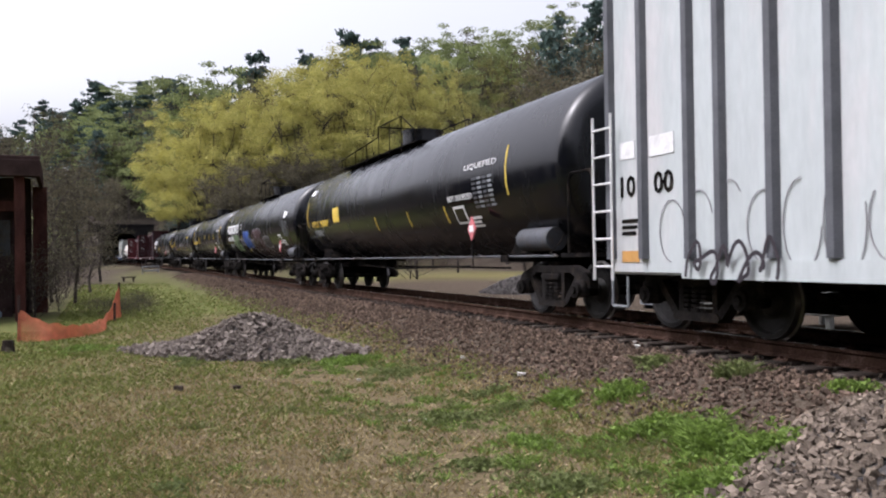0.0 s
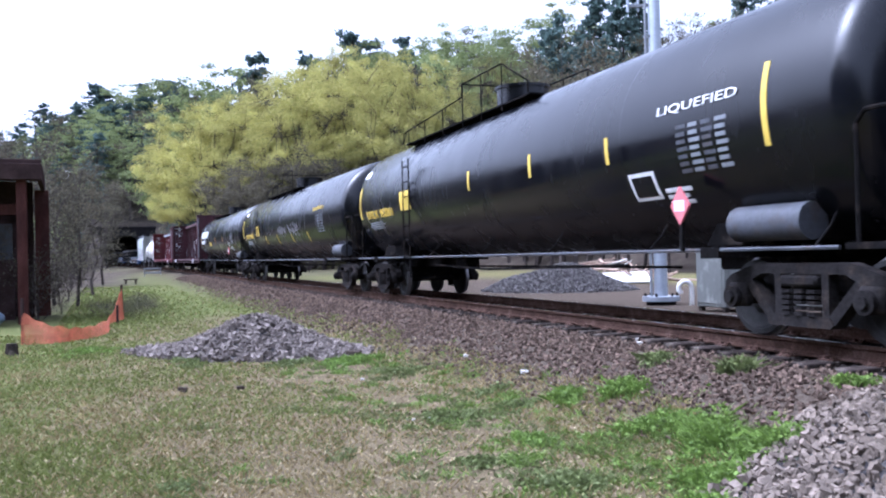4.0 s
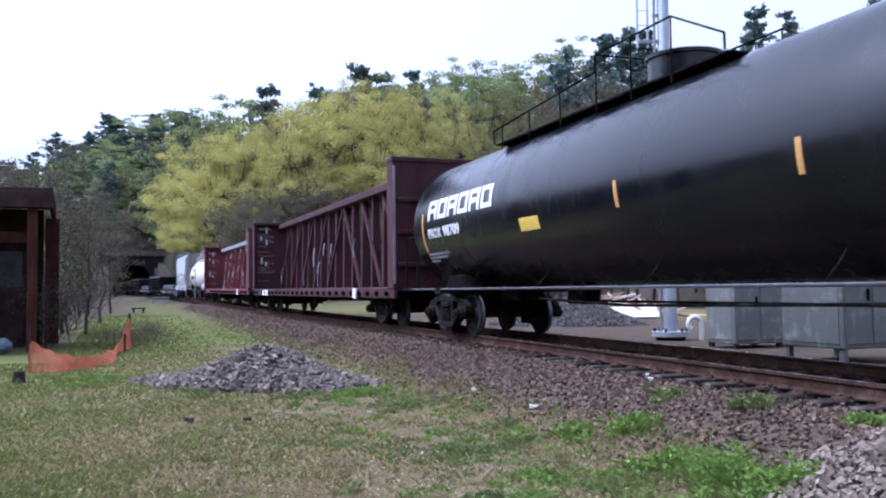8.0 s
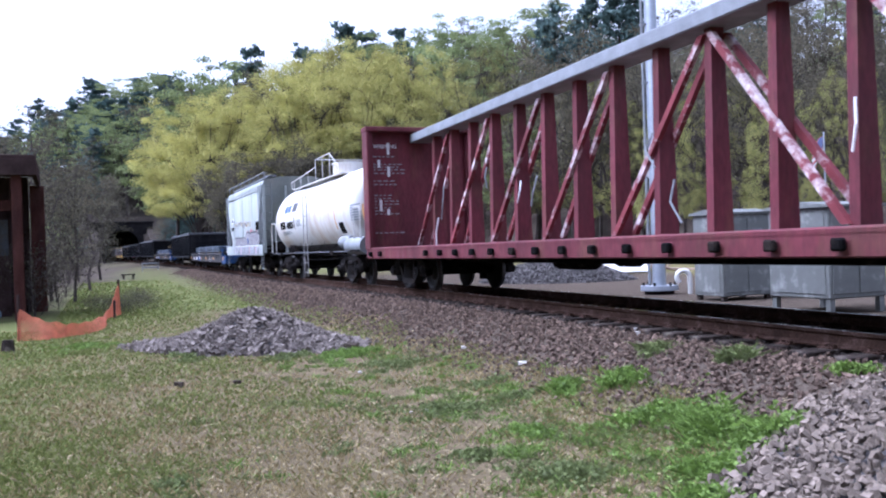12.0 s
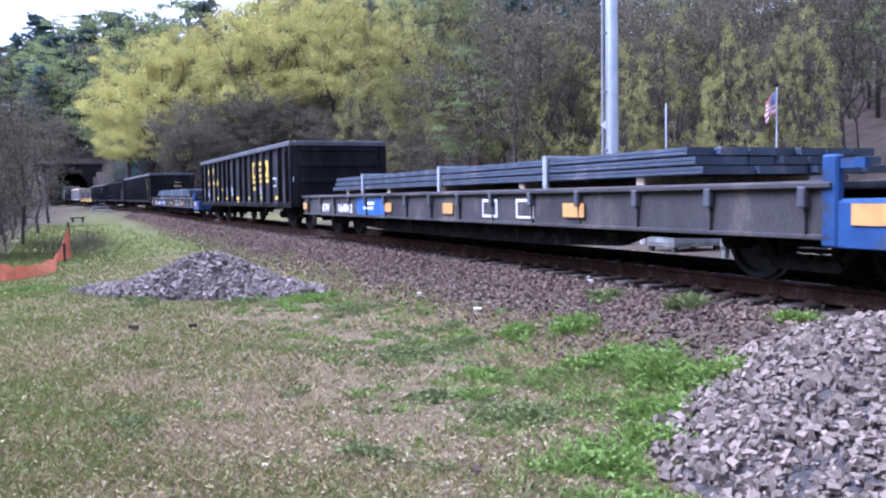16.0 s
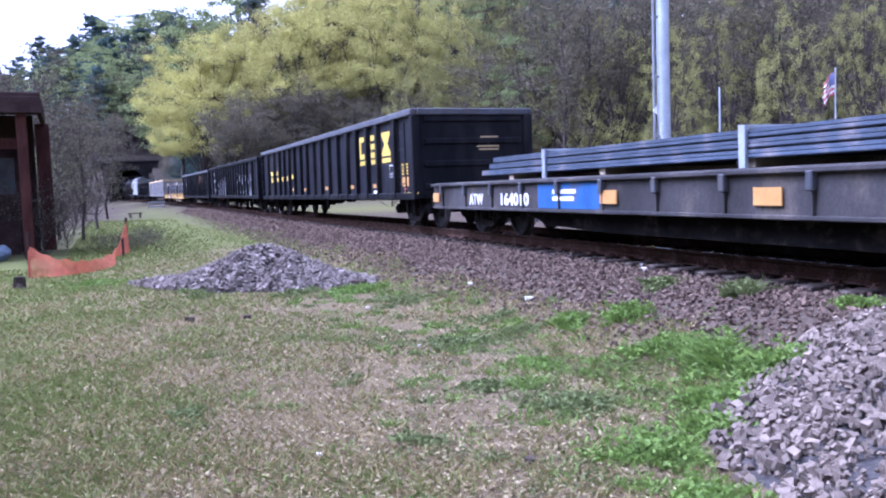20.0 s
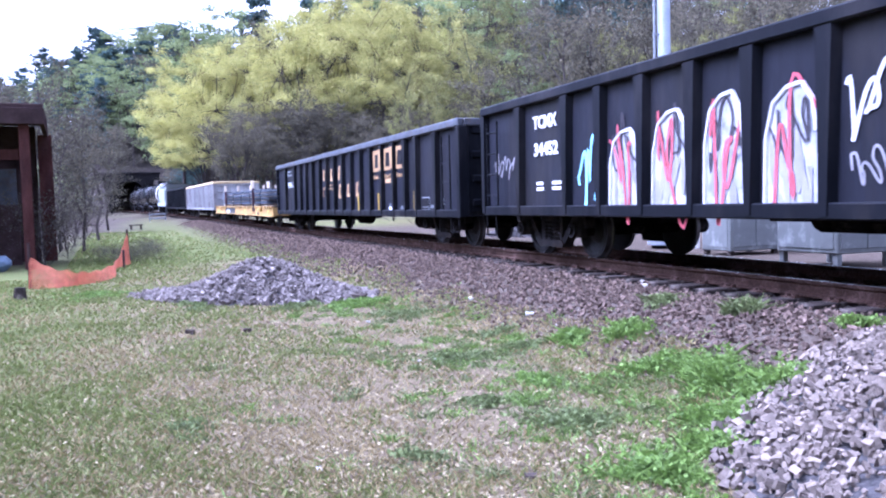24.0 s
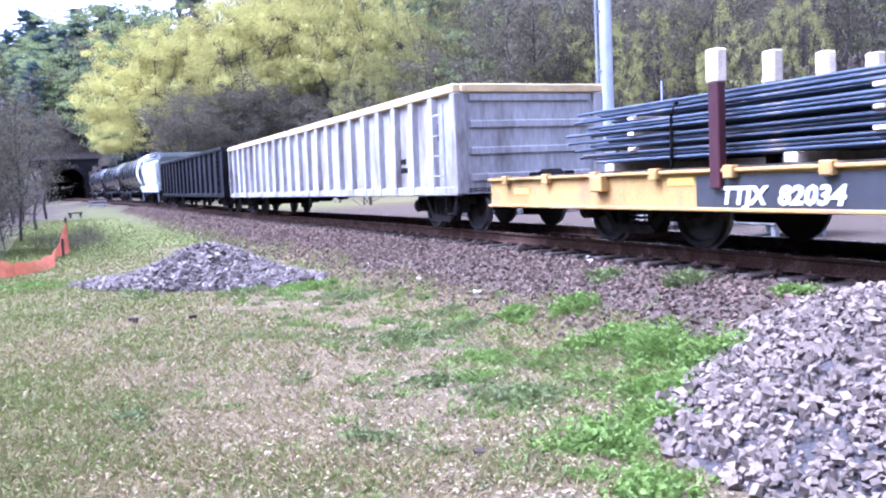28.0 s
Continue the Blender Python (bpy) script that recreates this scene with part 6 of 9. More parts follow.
    car, e = gondola("dark gondola car with yellow markings and rust-worn sides", L, 2.60, 0.68, 13, M["gon"], M["gon_top"], sheet=M["gon_worn"], posts=(1.62, 2.78, 3.92, 4.85, 5.77, 6.70, 7.75, 8.85, 9.78, 10.68, 11.60, 12.53, 13.5, 14.6, 15.5), truck=1.43)
    er, ef = e - 0.45, e + 0.40
    gon_marks(car, L, True)
    join_train(car, c, L - 5.4)
    L, c = span("m", "o")
    car, e = gondola("black gondola car with large yellow blocks and orange reflectors", L, 2.68, 0.68, 17, M["gon"], M["gon_top"], sheet=M["gon_sheet"], posts=(1.95, 3.31, 4.44, 5.38, 6.35, 7.30, 8.39, 9.37, 10.46, 11.44, 12.47, 13.55, 14.62, 15.56, 16.58, 17.50, 18.88), truck=1.15)
    er, ef = e - 0.29, e + 0.56
    gon_marks(car, L, False)
    join_train(car, c, L - 5.4)
    L, c = span("o", "p")
    car, e = gondola("dark blue-black gondola car covered with pale sprayed pieces", L, 2.56, 0.68, 15, M["gon"], M["gon"], sheet=M["gon_sheet"], posts=(2.10, 3.68, 4.63, 5.64, 6.64, 7.60, 8.62, 9.57, 10.51, 11.51, 12.48, 13.45, 14.40, 15.4, 16.4, 18.0))
    er, ef = e - 0.33, e + 0.29
    X = lambda r: r - L / 2
    letters(car, "TCMX", X(2.54), 2.02, 0.27, M["white"], -1.402, bold=0.008, width=0.80)
    letters(car, "34452", X(2.56), 1.60, 0.27, M["white"], -1.402, bold=0.008, width=0.80)
    bars(car, X(2.62), 1.14, 2, (0.22, 0.24), 0.05, M["white"], -1.4)
    bars(car, X(3.15), 1.14, 2, (0.30, 0.28), 0.05, M["white"], -1.4)
    scribble(car, X(4.02), 1.22, 0.42, 0.95, SPRAY["cyan"], 48, pen=0.028, loops=3, label="pale blue sprayed tag")
    scribble(car, X(0.95), 1.5, 0.9, 0.36, SPRAY["grey"], 49, pen=0.014, loops=6)
    for q, (a, b) in enumerate(((4.80, 5.50), (5.80, 6.50), (6.80, 7.45), (7.76, 8.46))):
        top = (1.78, 1.92, 2.0, 1.96)[q]
        field = [(X(a) + (b - a) * u, 0.72 + (top - 0.72) * v) for u, v in ((0.02, 0.0), (1.0, 0.0), (1.0, 0.62), (0.93, 0.86), (0.74, 1.0), (0.45, 0.98), (0.2, 0.88), (0.05, 0.6))]
        ob = part("sprayed_piece", Geo().add([(x, -1.398, z) for x, z in field], [tuple(range(8))]), SPRAY["silver"], car, "mottled silver sprayed letter with pale edge")
        part("edge", Geo().tube([(x, -1.40, z) for x, z in field[2:] + field[:1]], 0.028, 5), SPRAY["pale"], ob)
        scribble(car, X(a) + 0.10, 1.36, (b - a) * 0.72, 1.25, SPRAY["pink"], 70 + q, -1.408, pen=0.022, loops=2, label="red sprayed stroke")
        scribble(car, X(a) + 0.12, 1.10, (b - a) * 0.7, 0.75, SPRAY["grey"], 80 + q, -1.401, pen=0.035, loops=3, label="grey sprayed stroke")
        scribble(car, X(a) + 0.10, 1.55, (b - a) * 0.75, 0.7, SPRAY["dark"], 90 + q, -1.404, pen=0.016, loops=3, label="dark sprayed stroke")
    scribble(car, X(8.80), 1.66, 0.60, 0.62, SPRAY["pale"], 43, pen=0.022, loops=3)
    scribble(car, X(8.85), 1.12, 0.55, 0.30, SPRAY["grey"], 44, pen=0.014, loops=4)
    rr = random.Random(52)
    for a, b in ((11.72, 12.32), (12.66, 13.28), (13.64, 14.24), (14.6, 15.2), (15.6, 16.2), (16.7, 17.6)):          # pale fills fading upwards, one to a bay
        pts = [(X(a), 0.74), (X(b), 0.74)] + [(X(b) - (b - a) * k / 5, 0.95 + rr.uniform(0.0, 0.42)) for k in range(6)]
        part("sprayed_field", Geo().add([(x, -1.398, z) for x, z in pts], [tuple(range(len(pts)))]), SPRAY["haze"], car, "faded pale blue sprayed field")
        scribble(car, X(a) + 0.06, 1.0, (b - a) * 0.85, 0.34, SPRAY["grey"], int(a * 7), -1.402, pen=0.014, loops=5)
    patch(car, "marking", -er + 9.1, 0.95, -er + 9.5, 1.1, M["white"], -1.4)
    patch(car, "marking", -er + 10.1, 0.95, -er + 10.35, 1.1, M["white"], -1.4)
    for k in range(6):
        x = -er + 11.9 + k * 0.9
        part("sprayed_bubble", Geo().tube([(x + 0.14 * math.cos(a), -1.405, 1.52 + 0.16 * (k % 2) + 0.14 * math.sin(a)) for a in np.linspace(0, 6.28, 14)], 0.012, 4), SPRAY["pale"], car)
    part("sprayed_line", Geo().tube([(-er + 10.9 + 0.35 * k, -1.405, 1.98 - 0.02 * k + 0.03 * (k % 2)) for k in range(14)], 0.010, 4), SPRAY["pale"], car)
    join_train(car, c, L - 5.4)
    L, c = span("p", "q")
    car, e = gondola("dark gondola car with tan lettered blocks and yellow reflector strips", L, 2.52, 0.62, 16, M["gon"], M["gon_top"], sheet=M["gon_sheet"], posts=(2.34, 4.03, 5.05, 5.97, 6.97, 8.0, 8.96, 9.94, 10.90, 11.84, 12.79, 13.73, 14.69, 15.63, 16.50, 17.26, 18.46))
    er, ef = e - 0.43, e + 0.33
    tan = mat("faded_tan_paint", (0.31, 0.185, 0.078), 0.7, vary=0.2, scale=4)
    strip = mat("dulled_yellow_reflector", (0.36, 0.22, 0.02), 0.6, vary=0.2, scale=5)
    X = lambda r: r - L / 2
    letters(car, "GNTX", X(2.50), 2.03, 0.28, M["rib"], -1.402, bold=0.006, width=0.80)
    letters(car, "2972", X(2.58), 1.60, 0.28, M["white"], -1.402, bold=0.006, width=0.72)
    letters(car, "77", X(3.46), 1.60, 0.28, M["white"], -1.402, bold=0.006, width=0.36)
    Y = -1.395
    for r in (3.80, 6.67, 8.60, 10.55, 12.34, 14.22, 16.95):
        patch(car, "reflector", X(r) - 0.045, 0.76, X(r) + 0.045, 1.18, strip, Y)
    patch(car, "data_panel", X(5.48), 1.82, X(5.74), 2.05, M["white"], Y)
    patch(car, "data_panel_field", X(5.51), 1.85, X(5.71), 2.02, M["gon"], Y, lift=0.014)
    patch(car, "reflector", X(0.80), 0.85, X(0.89), 1.55, M["yellow"], -1.51)
    for a, w, z, h in ((8.26, 0.42, 1.68, 0.34), (9.20, 0.46, 1.66, 0.36), (10.18, 0.20, 1.66, 0.40), (10.52, 0.22, 1.66, 0.44), (10.20, 0.42, 1.10, 0.42), (11.18, 0.40, 1.14, 0.36), (12.12, 0.42, 1.14, 0.38)):
        slanted(car, X(a), z, w, h, tan, Y)
    part("logo_line", Geo().tube([(X(8.24), Y, 1.46), (X(8.9), Y, 1.50), (X(9.55), Y, 1.54)], 0.016, 4).tube([(X(8.66), Y, 1.40), (X(9.2), Y, 1.42), (X(9.6), Y, 1.40)], 0.014, 4).tube([(X(8.22), Y, 1.20), (X(8.52), Y, 1.20), (X(8.60), Y, 1.42), (X(8.28), Y, 1.42), (X(8.22), Y, 1.20)], 0.014, 4), tan, car)
    patch(car, "logo", X(13.86), 1.73, X(16.36), 2.26, tan, Y, "tan panel with dark blocks", lift=0.012)
    for r in (14.69, 15.63):
        patch(car, "logo", X(r) - 0.08, 1.75, X(r) + 0.08, 2.26, tan, -1.50)
    for r, w in ((14.0, 0.46), (14.90, 0.50), (15.82, 0.40)):
        part("logo_block", Geo().slab([(X(r), 1.82), (X(r) + w * 0.84, 1.82), (X(r) + w, 2.16), (X(r) + w * 0.16, 2.16)], Y - 0.020, Y - 0.010), M["gon"], car)
    for r, word in ((13.88, "Railcar"), (14.82, "Pooling"), (15.74, "Experts")):
        letters(car, word, X(r), 1.54, 0.15, tan, Y, width=0.66)
    bars(car, X(14.84), 1.42, 1, (0.56,), 0.10, tan, Y)
    patch(car, "marking", X(15.08), 0.74, X(15.30), 0.84, M["white"], Y)
    patch(car, "marking", X(15.12), 0.88, X(15.26), 0.91, M["rib"], Y)
    bars(car, X(15.98), 0.82, 2, (0.30, 0.36), 0.025, M["rib"], Y)
    patch(car, "data_panel", X(17.49), 0.75, X(17.92), 1.03, M["rib"], Y)
    for x0, z0, x1, z1 in ((17.51, 0.83, 17.70, 1.01), (17.72, 0.83, 17.90, 1.01), (17.51, 0.77, 17.90, 0.81)):
        patch(car, "data_panel_field", X(x0), z0, X(x1), z1, M["gon"], Y - 0.008)
    patch(car, "marking", X(18.0), 0.80, X(18.2), 0.86, M["rib"], Y)
    bars(car, X(18.68), 1.02, 4, (0.05, 0.07), 0.03, M["white"], -1.395)
    part("brake_cylinder", Geo().cyl((X(15.0), -0.55, 0.46), (X(15.9), -0.55, 0.46), 0.17, n=14), M["under"], car, smooth_deg=40)
    part("air_tank", Geo().cyl((X(16.3), -0.7, 0.48), (X(17.4), -0.7, 0.48), 0.20, n=14), M["under"], car, smooth_deg=40)
    part("air_tank", Geo().cyl((X(10.2), -0.7, 0.50), (X(11.1), -0.7, 0.50), 0.16, n=14), M["under"], car, smooth_deg=40)
    join_train(car, c, L - 5.4)
    # yellow flat with pipes
    L, c = span("q", "r")
    car, e = yellow_flat("faded yellow flat car with stakes, laden with steel bars", L)
    er, ef = e + 0.12, e + 0.43
    letters(car, "TTJX", -er + 5.25, 0.55, 0.24, M["white"], -1.455, bold=0.008, shear=0.2, width=0.62)
    letters(car, "82034", -er + 5.98, 0.55, 0.24, M["white"], -1.455, bold=0.008, shear=0.2, width=0.75)
    X = lambda r: r - L / 2
    for a, w in ((15.02, 0.26), (15.36, 0.26), (15.70, 0.26)):
        part("logo", Geo().slab([(X(a), 0.73), (X(a + w), 0.73), (X(a + w), 0.79), (X(a), 0.79)], -1.452, -1.440).slab([(X(a + w * 0.3), 0.55), (X(a + w * 0.7), 0.55), (X(a + w * 0.7), 0.73), (X(a + w * 0.3), 0.73)], -1.451, -1.440), M["rust"], car)
    bars(car, X(16.70), 0.72, 1, (0.36,), 0.04, M["black"], -1.445)
    letters(car, "BSH73", X(16.55), 0.53, 0.15, M["black"], -1.447, bold=0.004, width=0.50)
    for r, z in ((1.4, 0.66), (4.9, 0.74), (12.6, 0.70), (16.6, 0.76), (19.2, 0.66)):
        patch(car, "reflector", X(r), z, X(r) + 0.42, z + 0.08, M["yellow"], -1.445)
    for r in (3.66, 17.72):
        part("load_anchor", Geo().box(X(r) - 0.13, -1.56, 0.68, X(r) + 0.13, -1.44, 0.88, 0.015), M["yellow_flat"], car)
    join_train(car, c, L - 5.4)
    load = pipe_load("bundled blue-grey steel bars on timbers between stakes", -L / 2 + 2.6, L / 2 - 2.2)
    join_train(load, c, L - 5.4)
    # the rest
    L, c = span("r", "s")
    car, e = gondola("pale grey weathered gondola car with yellowed top edge", L, 2.50, 0.66, 22, M["grey_gon"], M["tan_chord"], truck=1.58)
    er, ef = e - 0.13, e - 0.12
    patch(car, "rust_spot", ef - 1.0, 1.6, ef - 0.7, 1.9, M["rust"], -1.395)
    bars(car, ef - 2.6, 1.25, 2, (0.35, 0.4), 0.1, M["under"], -1.395)
    join_train(car, c, L - 5.4)
    L, c = span("s", "t")
    car, e = gondola("black gondola car with plain dark sides", L, 2.62, 0.66, 15, M["gon"], M["gon"], sheet=M["gon_sheet"])
    join_train(car, c, L - 5.4)
    L, c = span("t", "u")
    car, e = hopper_car("pale grey short hopper car", L, 3.0)
    join_train(car, c, L - 4.8)
    for a, b in (("u", "v"), ("v", "w"), ("w", "x")):
        L, c = span(a, b)
        car, e = tank_car("black tank car with a broad white belt" if a == "u" else "black tank car with a plain dark shell", L)
        if a == "u":
            part("white_belt", Geo().lathe_x([(e - 2.6, TANK_R + 0.006), (e - 1.2, TANK_R + 0.006)], 0, TANK_Z, 48), M["white_tank"], car, "broad white belt round the tank", smooth_deg=40)
        join_train(car, c, L - 5.4)


def gon_marks(car, length, worn):
    """Yellow emblems in three bays with bars below, a number across the first bays, small panels and reflectors."""
    Y = -1.395
    X = lambda r: r - length / 2          # r: metres from the rear pulling face
    if worn:
        for i, (a, b) in enumerate(((10.80, 11.36), (11.80, 12.24), (12.68, 13.22))):
            crest(car, i, X(a), 1.62, b - a, 0.54, M["yellow"], Y)
            patch(car, "logo_bar", X(a), 1.45, X(b), 1.56, M["yellow"], Y)
        patch(car, "logo_bar", X(10.87), 1.22, X(11.30), 1.33, M["yellow"], Y)
        for r in (4.25, 6.10, 8.17, 10.21, 12.10, 14.1):
            patch(car, "reflector", X(r) - 0.20, 0.90, X(r) + 0.20, 1.01, M["yellow"], Y)
        for r, word in ((1.98, "48"), (3.10, "44"), (4.06, "04")):
            letters(car, word, X(r), 1.50, 0.30, M["yellow"], Y - 0.005, bold=0.008, width=0.44)
        for r in (1.96, 3.08):
            block_word(car, X(r), 1.98, 0.52, 0.25, 2, M["yellow"], y=Y)
        for r, z in ((3.20, 1.28), (5.05, 1.26)):
            patch(car, "marking", X(r), z, X(r) + 0.30, z + 0.09, M["yellow"], Y)
        bars(car, X(3.15), 1.14, 5, (0.32, 0.28), 0.035, M["rib"], Y)
        bars(car, X(8.0), 0.80, 1, (0.36,), 0.045, M["yellow"], Y)
        for r, z, w, h, n, seed in ((0.88, 1.28, 0.35, 0.36, 1, 61), (1.92, 1.14, 0.6, 0.36, 2, 62), (6.0, 1.24, 0.5, 0.30, 2, 63), (7.0, 1.32, 0.4, 0.26, 1, 64), (7.0, 1.08, 0.5, 0.22, 2, 65), (11.78, 1.18, 0.62, 0.34, 3, 66), (15.75, 1.5, 0.4, 0.3, 1, 67)):
            scribble(car, X(r), z, w, h, SPRAY["pale"], seed, Y, pen=0.016, loops=3 + n, label="thin white sprayed tag")
        patch(car, "data_panel", X(13.65), 1.30, X(14.05), 1.58, M["white"], Y)
        patch(car, "data_panel_field", X(13.69), 1.34, X(14.01), 1.54, M["gon"], Y - 0.008)
        return
    for i, (a, b) in enumerate(((15.76, 16.34), (16.80, 17.28), (17.74, 18.40))):
        crest(car, i, X(a), 1.73, b - a, 0.58, M["yellow"], Y)
        patch(car, "logo_bar", X(a), 1.57, X(b), 1.68, M["yellow"], Y)
    patch(car, "data_panel", X(18.28), 1.20, X(18.76), 1.50, M["white"], Y)
    for x0, z0, x1, z1 in ((18.31, 1.29, 18.51, 1.47), (18.54, 1.29, 18.73, 1.47), (18.31, 1.22, 18.73, 1.27)):
        patch(car, "data_panel_field", X(x0), z0, X(x1), z1, M["gon"], Y - 0.008)
    for r in (17.05, 14.83, 11.87, 8.79, 6.8):
        patch(car, "reflector", X(r) - 0.18, 0.96, X(r) + 0.18, 1.06, M["orange"], Y)
    patch(car, "marking", X(16.92), 0.79, X(17.16), 0.89, M["white"], Y)
    patch(car, "yellow_panel", X(19.22), 0.97, X(19.66), 1.18, M["orange"], Y)
    patch(car, "marking", X(19.38), 0.86, X(19.53), 0.95, M["placard"], Y)
    for q in range(4):
        for dx, w in ((0.0, 0.10), (0.30, 0.11)):
            patch(car, "marking", X(19.22 + dx), 1.24 + 0.07 * q, X(19.22 + dx + w), 1.28 + 0.07 * q, M["yellow"], Y)
    for q in range(7):
        patch(car, "marking", X(19.28 + 0.15 * q), 0.79, X(19.39 + 0.15 * q), 0.83, M["yellow"], Y)
    patch(car, "marking", X(14.95), 0.75, X(15.42), 0.80, M["rib"], Y)
    for r, z in ((2.35, 1.62), (3.60, 1.62), (2.35, 1.36), (3.60, 1.36), (4.64, 1.36), (5.62, 1.36), (6.60, 1.40)):
        patch(car, "marking", X(r), z, X(r) + 0.42, z + 0.17, M["yellow"], Y)
    for q, w in enumerate((0.36, 0.5, 0.42, 0.46, 0.4)):          # loading rules on the front end
        part("marking", Geo().box(length / 2 - 0.615, 0.55 - w, 2.02 - 0.07 * q, length / 2 - 0.608, 0.55 + w * 0.2, 2.05 - 0.07 * q), M["tan_chord"], car)


build_train()

# ---------------------------------------------------------------- many small pieces at once
def raw_mesh(name, verts, faces, material):
    """A mesh from arrays of places and of faces with equal numbers of corners."""
    me = bpy.data.meshes.new(name)
    verts, faces = np.asarray(verts, np.float32), np.asarray(faces, np.int32)
    k = faces.shape[1]
    me.vertices.add(len(verts))
    me.vertices.foreach_set("co", verts.ravel())
    me.loops.add(faces.size)
    me.loops.foreach_set("vertex_index", faces.ravel())
    me.polygons.add(len(faces))
    me.polygons.foreach_set("loop_start", np.arange(0, faces.size, k, dtype=np.int32))
    me.update(calc_edges=True)
    me.polygons.foreach_set("use_smooth", np.zeros(len(faces), dtype=bool))
    for m in material if isinstance(material, (list, tuple)) else [material]:
        me.materials.append(m)
    return me


def turns(rng, n):
    """n random rotation matrices."""
    q = rng.normal(size=(n, 4))
    q /= np.linalg.norm(q, axis=1, keepdims=True)
    w, x, y, z = q.T
    return np.stack([1 - 2 * (y * y + z * z), 2 * (x * y - z * w), 2 * (x * z + y * w), 2 * (x * y + z * w), 1 - 2 * (x * x + z * z), 2 * (y * z - x * w),
                     2 * (x * z - y * w), 2 * (y * z + x * w), 1 - 2 * (x * x + y * y)], 1).reshape(n, 3, 3)


def stone_shapes(rng, count):
    """Broken-stone shapes: boxes knocked out of square, with a chipped corner."""
    out = []
    base = np.array([(-1, -1, -1), (1, -1, -1), (1, 1, -1), (-1, 1, -1), (-1, -1, 1), (1, -1, 1), (1, 1, 1), (-1, 1, 1)], float)
    tri = np.array([(0, 2, 1), (0, 3, 2), (4, 5, 6), (4, 6, 7), (0, 1, 5), (0, 5, 4), (1, 2, 6), (1, 6, 5), (2, 3, 7), (2, 7, 6), (3, 0, 4), (3, 4, 7)])
    for _ in range(count):
        v = base * rng.uniform(0.45, 1.0, (8, 3)) * np.array([1.0, rng.uniform(0.65, 0.9), rng.uniform(0.45, 0.7)])
        out.append(v)
    return np.array(out), tri


def stones_mesh(name, places, sizes, material, seed):
    rng = np.random.default_rng(seed)
    shapes, tri = stone_shapes(rng, 24)
    n = len(places)
    v = shapes[rng.integers(0, 24, n)] * sizes[:, None, None]
    v = np.einsum("nij,nkj->nki", turns(rng, n), v) + places[:, None, :]
    f = (np.arange(n)[:, None, None] * 8 + tri[None]).reshape(-1, 3)
    return raw_mesh(name, v.reshape(-1, 3), f, material)


# ---------------------------------------------------------------- trees
VEG = dict(
    bark=mat("grey_brown_bark", (0.050, 0.042, 0.038), 0.95, vary=0.3, scale=3, fine=0.3, fscale=25, bump=0.01, obj=0.25),
    pine_bark=mat("dark_pine_bark", (0.045, 0.036, 0.030), 0.95, vary=0.3, scale=3, fine=0.3),
    gold=mat("yellow_green_spring_leaves", (0.390, 0.364, 0.112), 0.8, spec=0.05, vary=0.25, scale=0.30, second=(0.260, 0.262, 0.080), amount=0.35, sscale=0.35, island=0.22, obj=0.12, trans=0.16),
    sparse=mat("thin_olive_spring_leaves", (0.185, 0.180, 0.062), 0.85, spec=0.05, vary=0.2, scale=0.5, island=0.3, obj=0.25, trans=0.15),
    lime=mat("pale_green_spring_leaves", (0.165, 0.195, 0.078), 0.78, spec=0.2, island=0.35, obj=0.25, trans=0.4),
    bud=mat("brownish_spring_buds", (0.088, 0.078, 0.050), 0.85, spec=0.2, island=0.4, obj=0.25, trans=0.3),
    pine=mat("dark_pine_needles", (0.064, 0.100, 0.088), 0.8, spec=0.25, island=0.4, obj=0.2, trans=0.15),
    brush=mat("grey_dead_brush", (0.13, 0.105, 0.09), 0.9, island=0.35),
    weed=mat("fresh_green_weeds", (0.128, 0.195, 0.034), 0.65, spec=0.3, island=0.4, trans=0.3),
    moss=mat("dull_green_weeds", (0.118, 0.142, 0.048), 0.7, spec=0.2, island=0.4, trans=0.25),
    straw=mat("dry_straw_grass", (0.236, 0.188, 0.090), 0.8, spec=0.0, island=0.26, trans=0.2),
    blade=mat("short_green_grass", (0.128, 0.148, 0.036), 0.7, spec=0.2, island=0.32, trans=0.25),
)


class Limbs:
    """Tapered branches as three- or five-sided tubes, gathered in arrays."""

    def __init__(self):
        self.v, self.f = [], []

    def add(self, pts, r0, r1, n=4):
        o, k = len(self.v), len(pts)
        for i, p in enumerate(pts):
            d = (pts[min(i + 1, k - 1)] - pts[max(i - 1, 0)])
            d = d / (np.linalg.norm(d) + 1e-9)
            u = np.cross(d, (0.3, 0.9, 0.31))
            u /= np.linalg.norm(u) + 1e-9
            w = np.cross(d, u)
            r = r0 + (r1 - r0) * i / (k - 1)
            for a in range(n):
                t = 2 * math.pi * a / n
                self.v.append(p + (u * math.cos(t) + w * math.sin(t)) * r)
        for i in range(k - 1):
            for a in range(n):
                b = (a + 1) % n
                self.f.append((o + i * n + a, o + i * n + b, o + (i + 1) * n + b, o + (i + 1) * n + a))


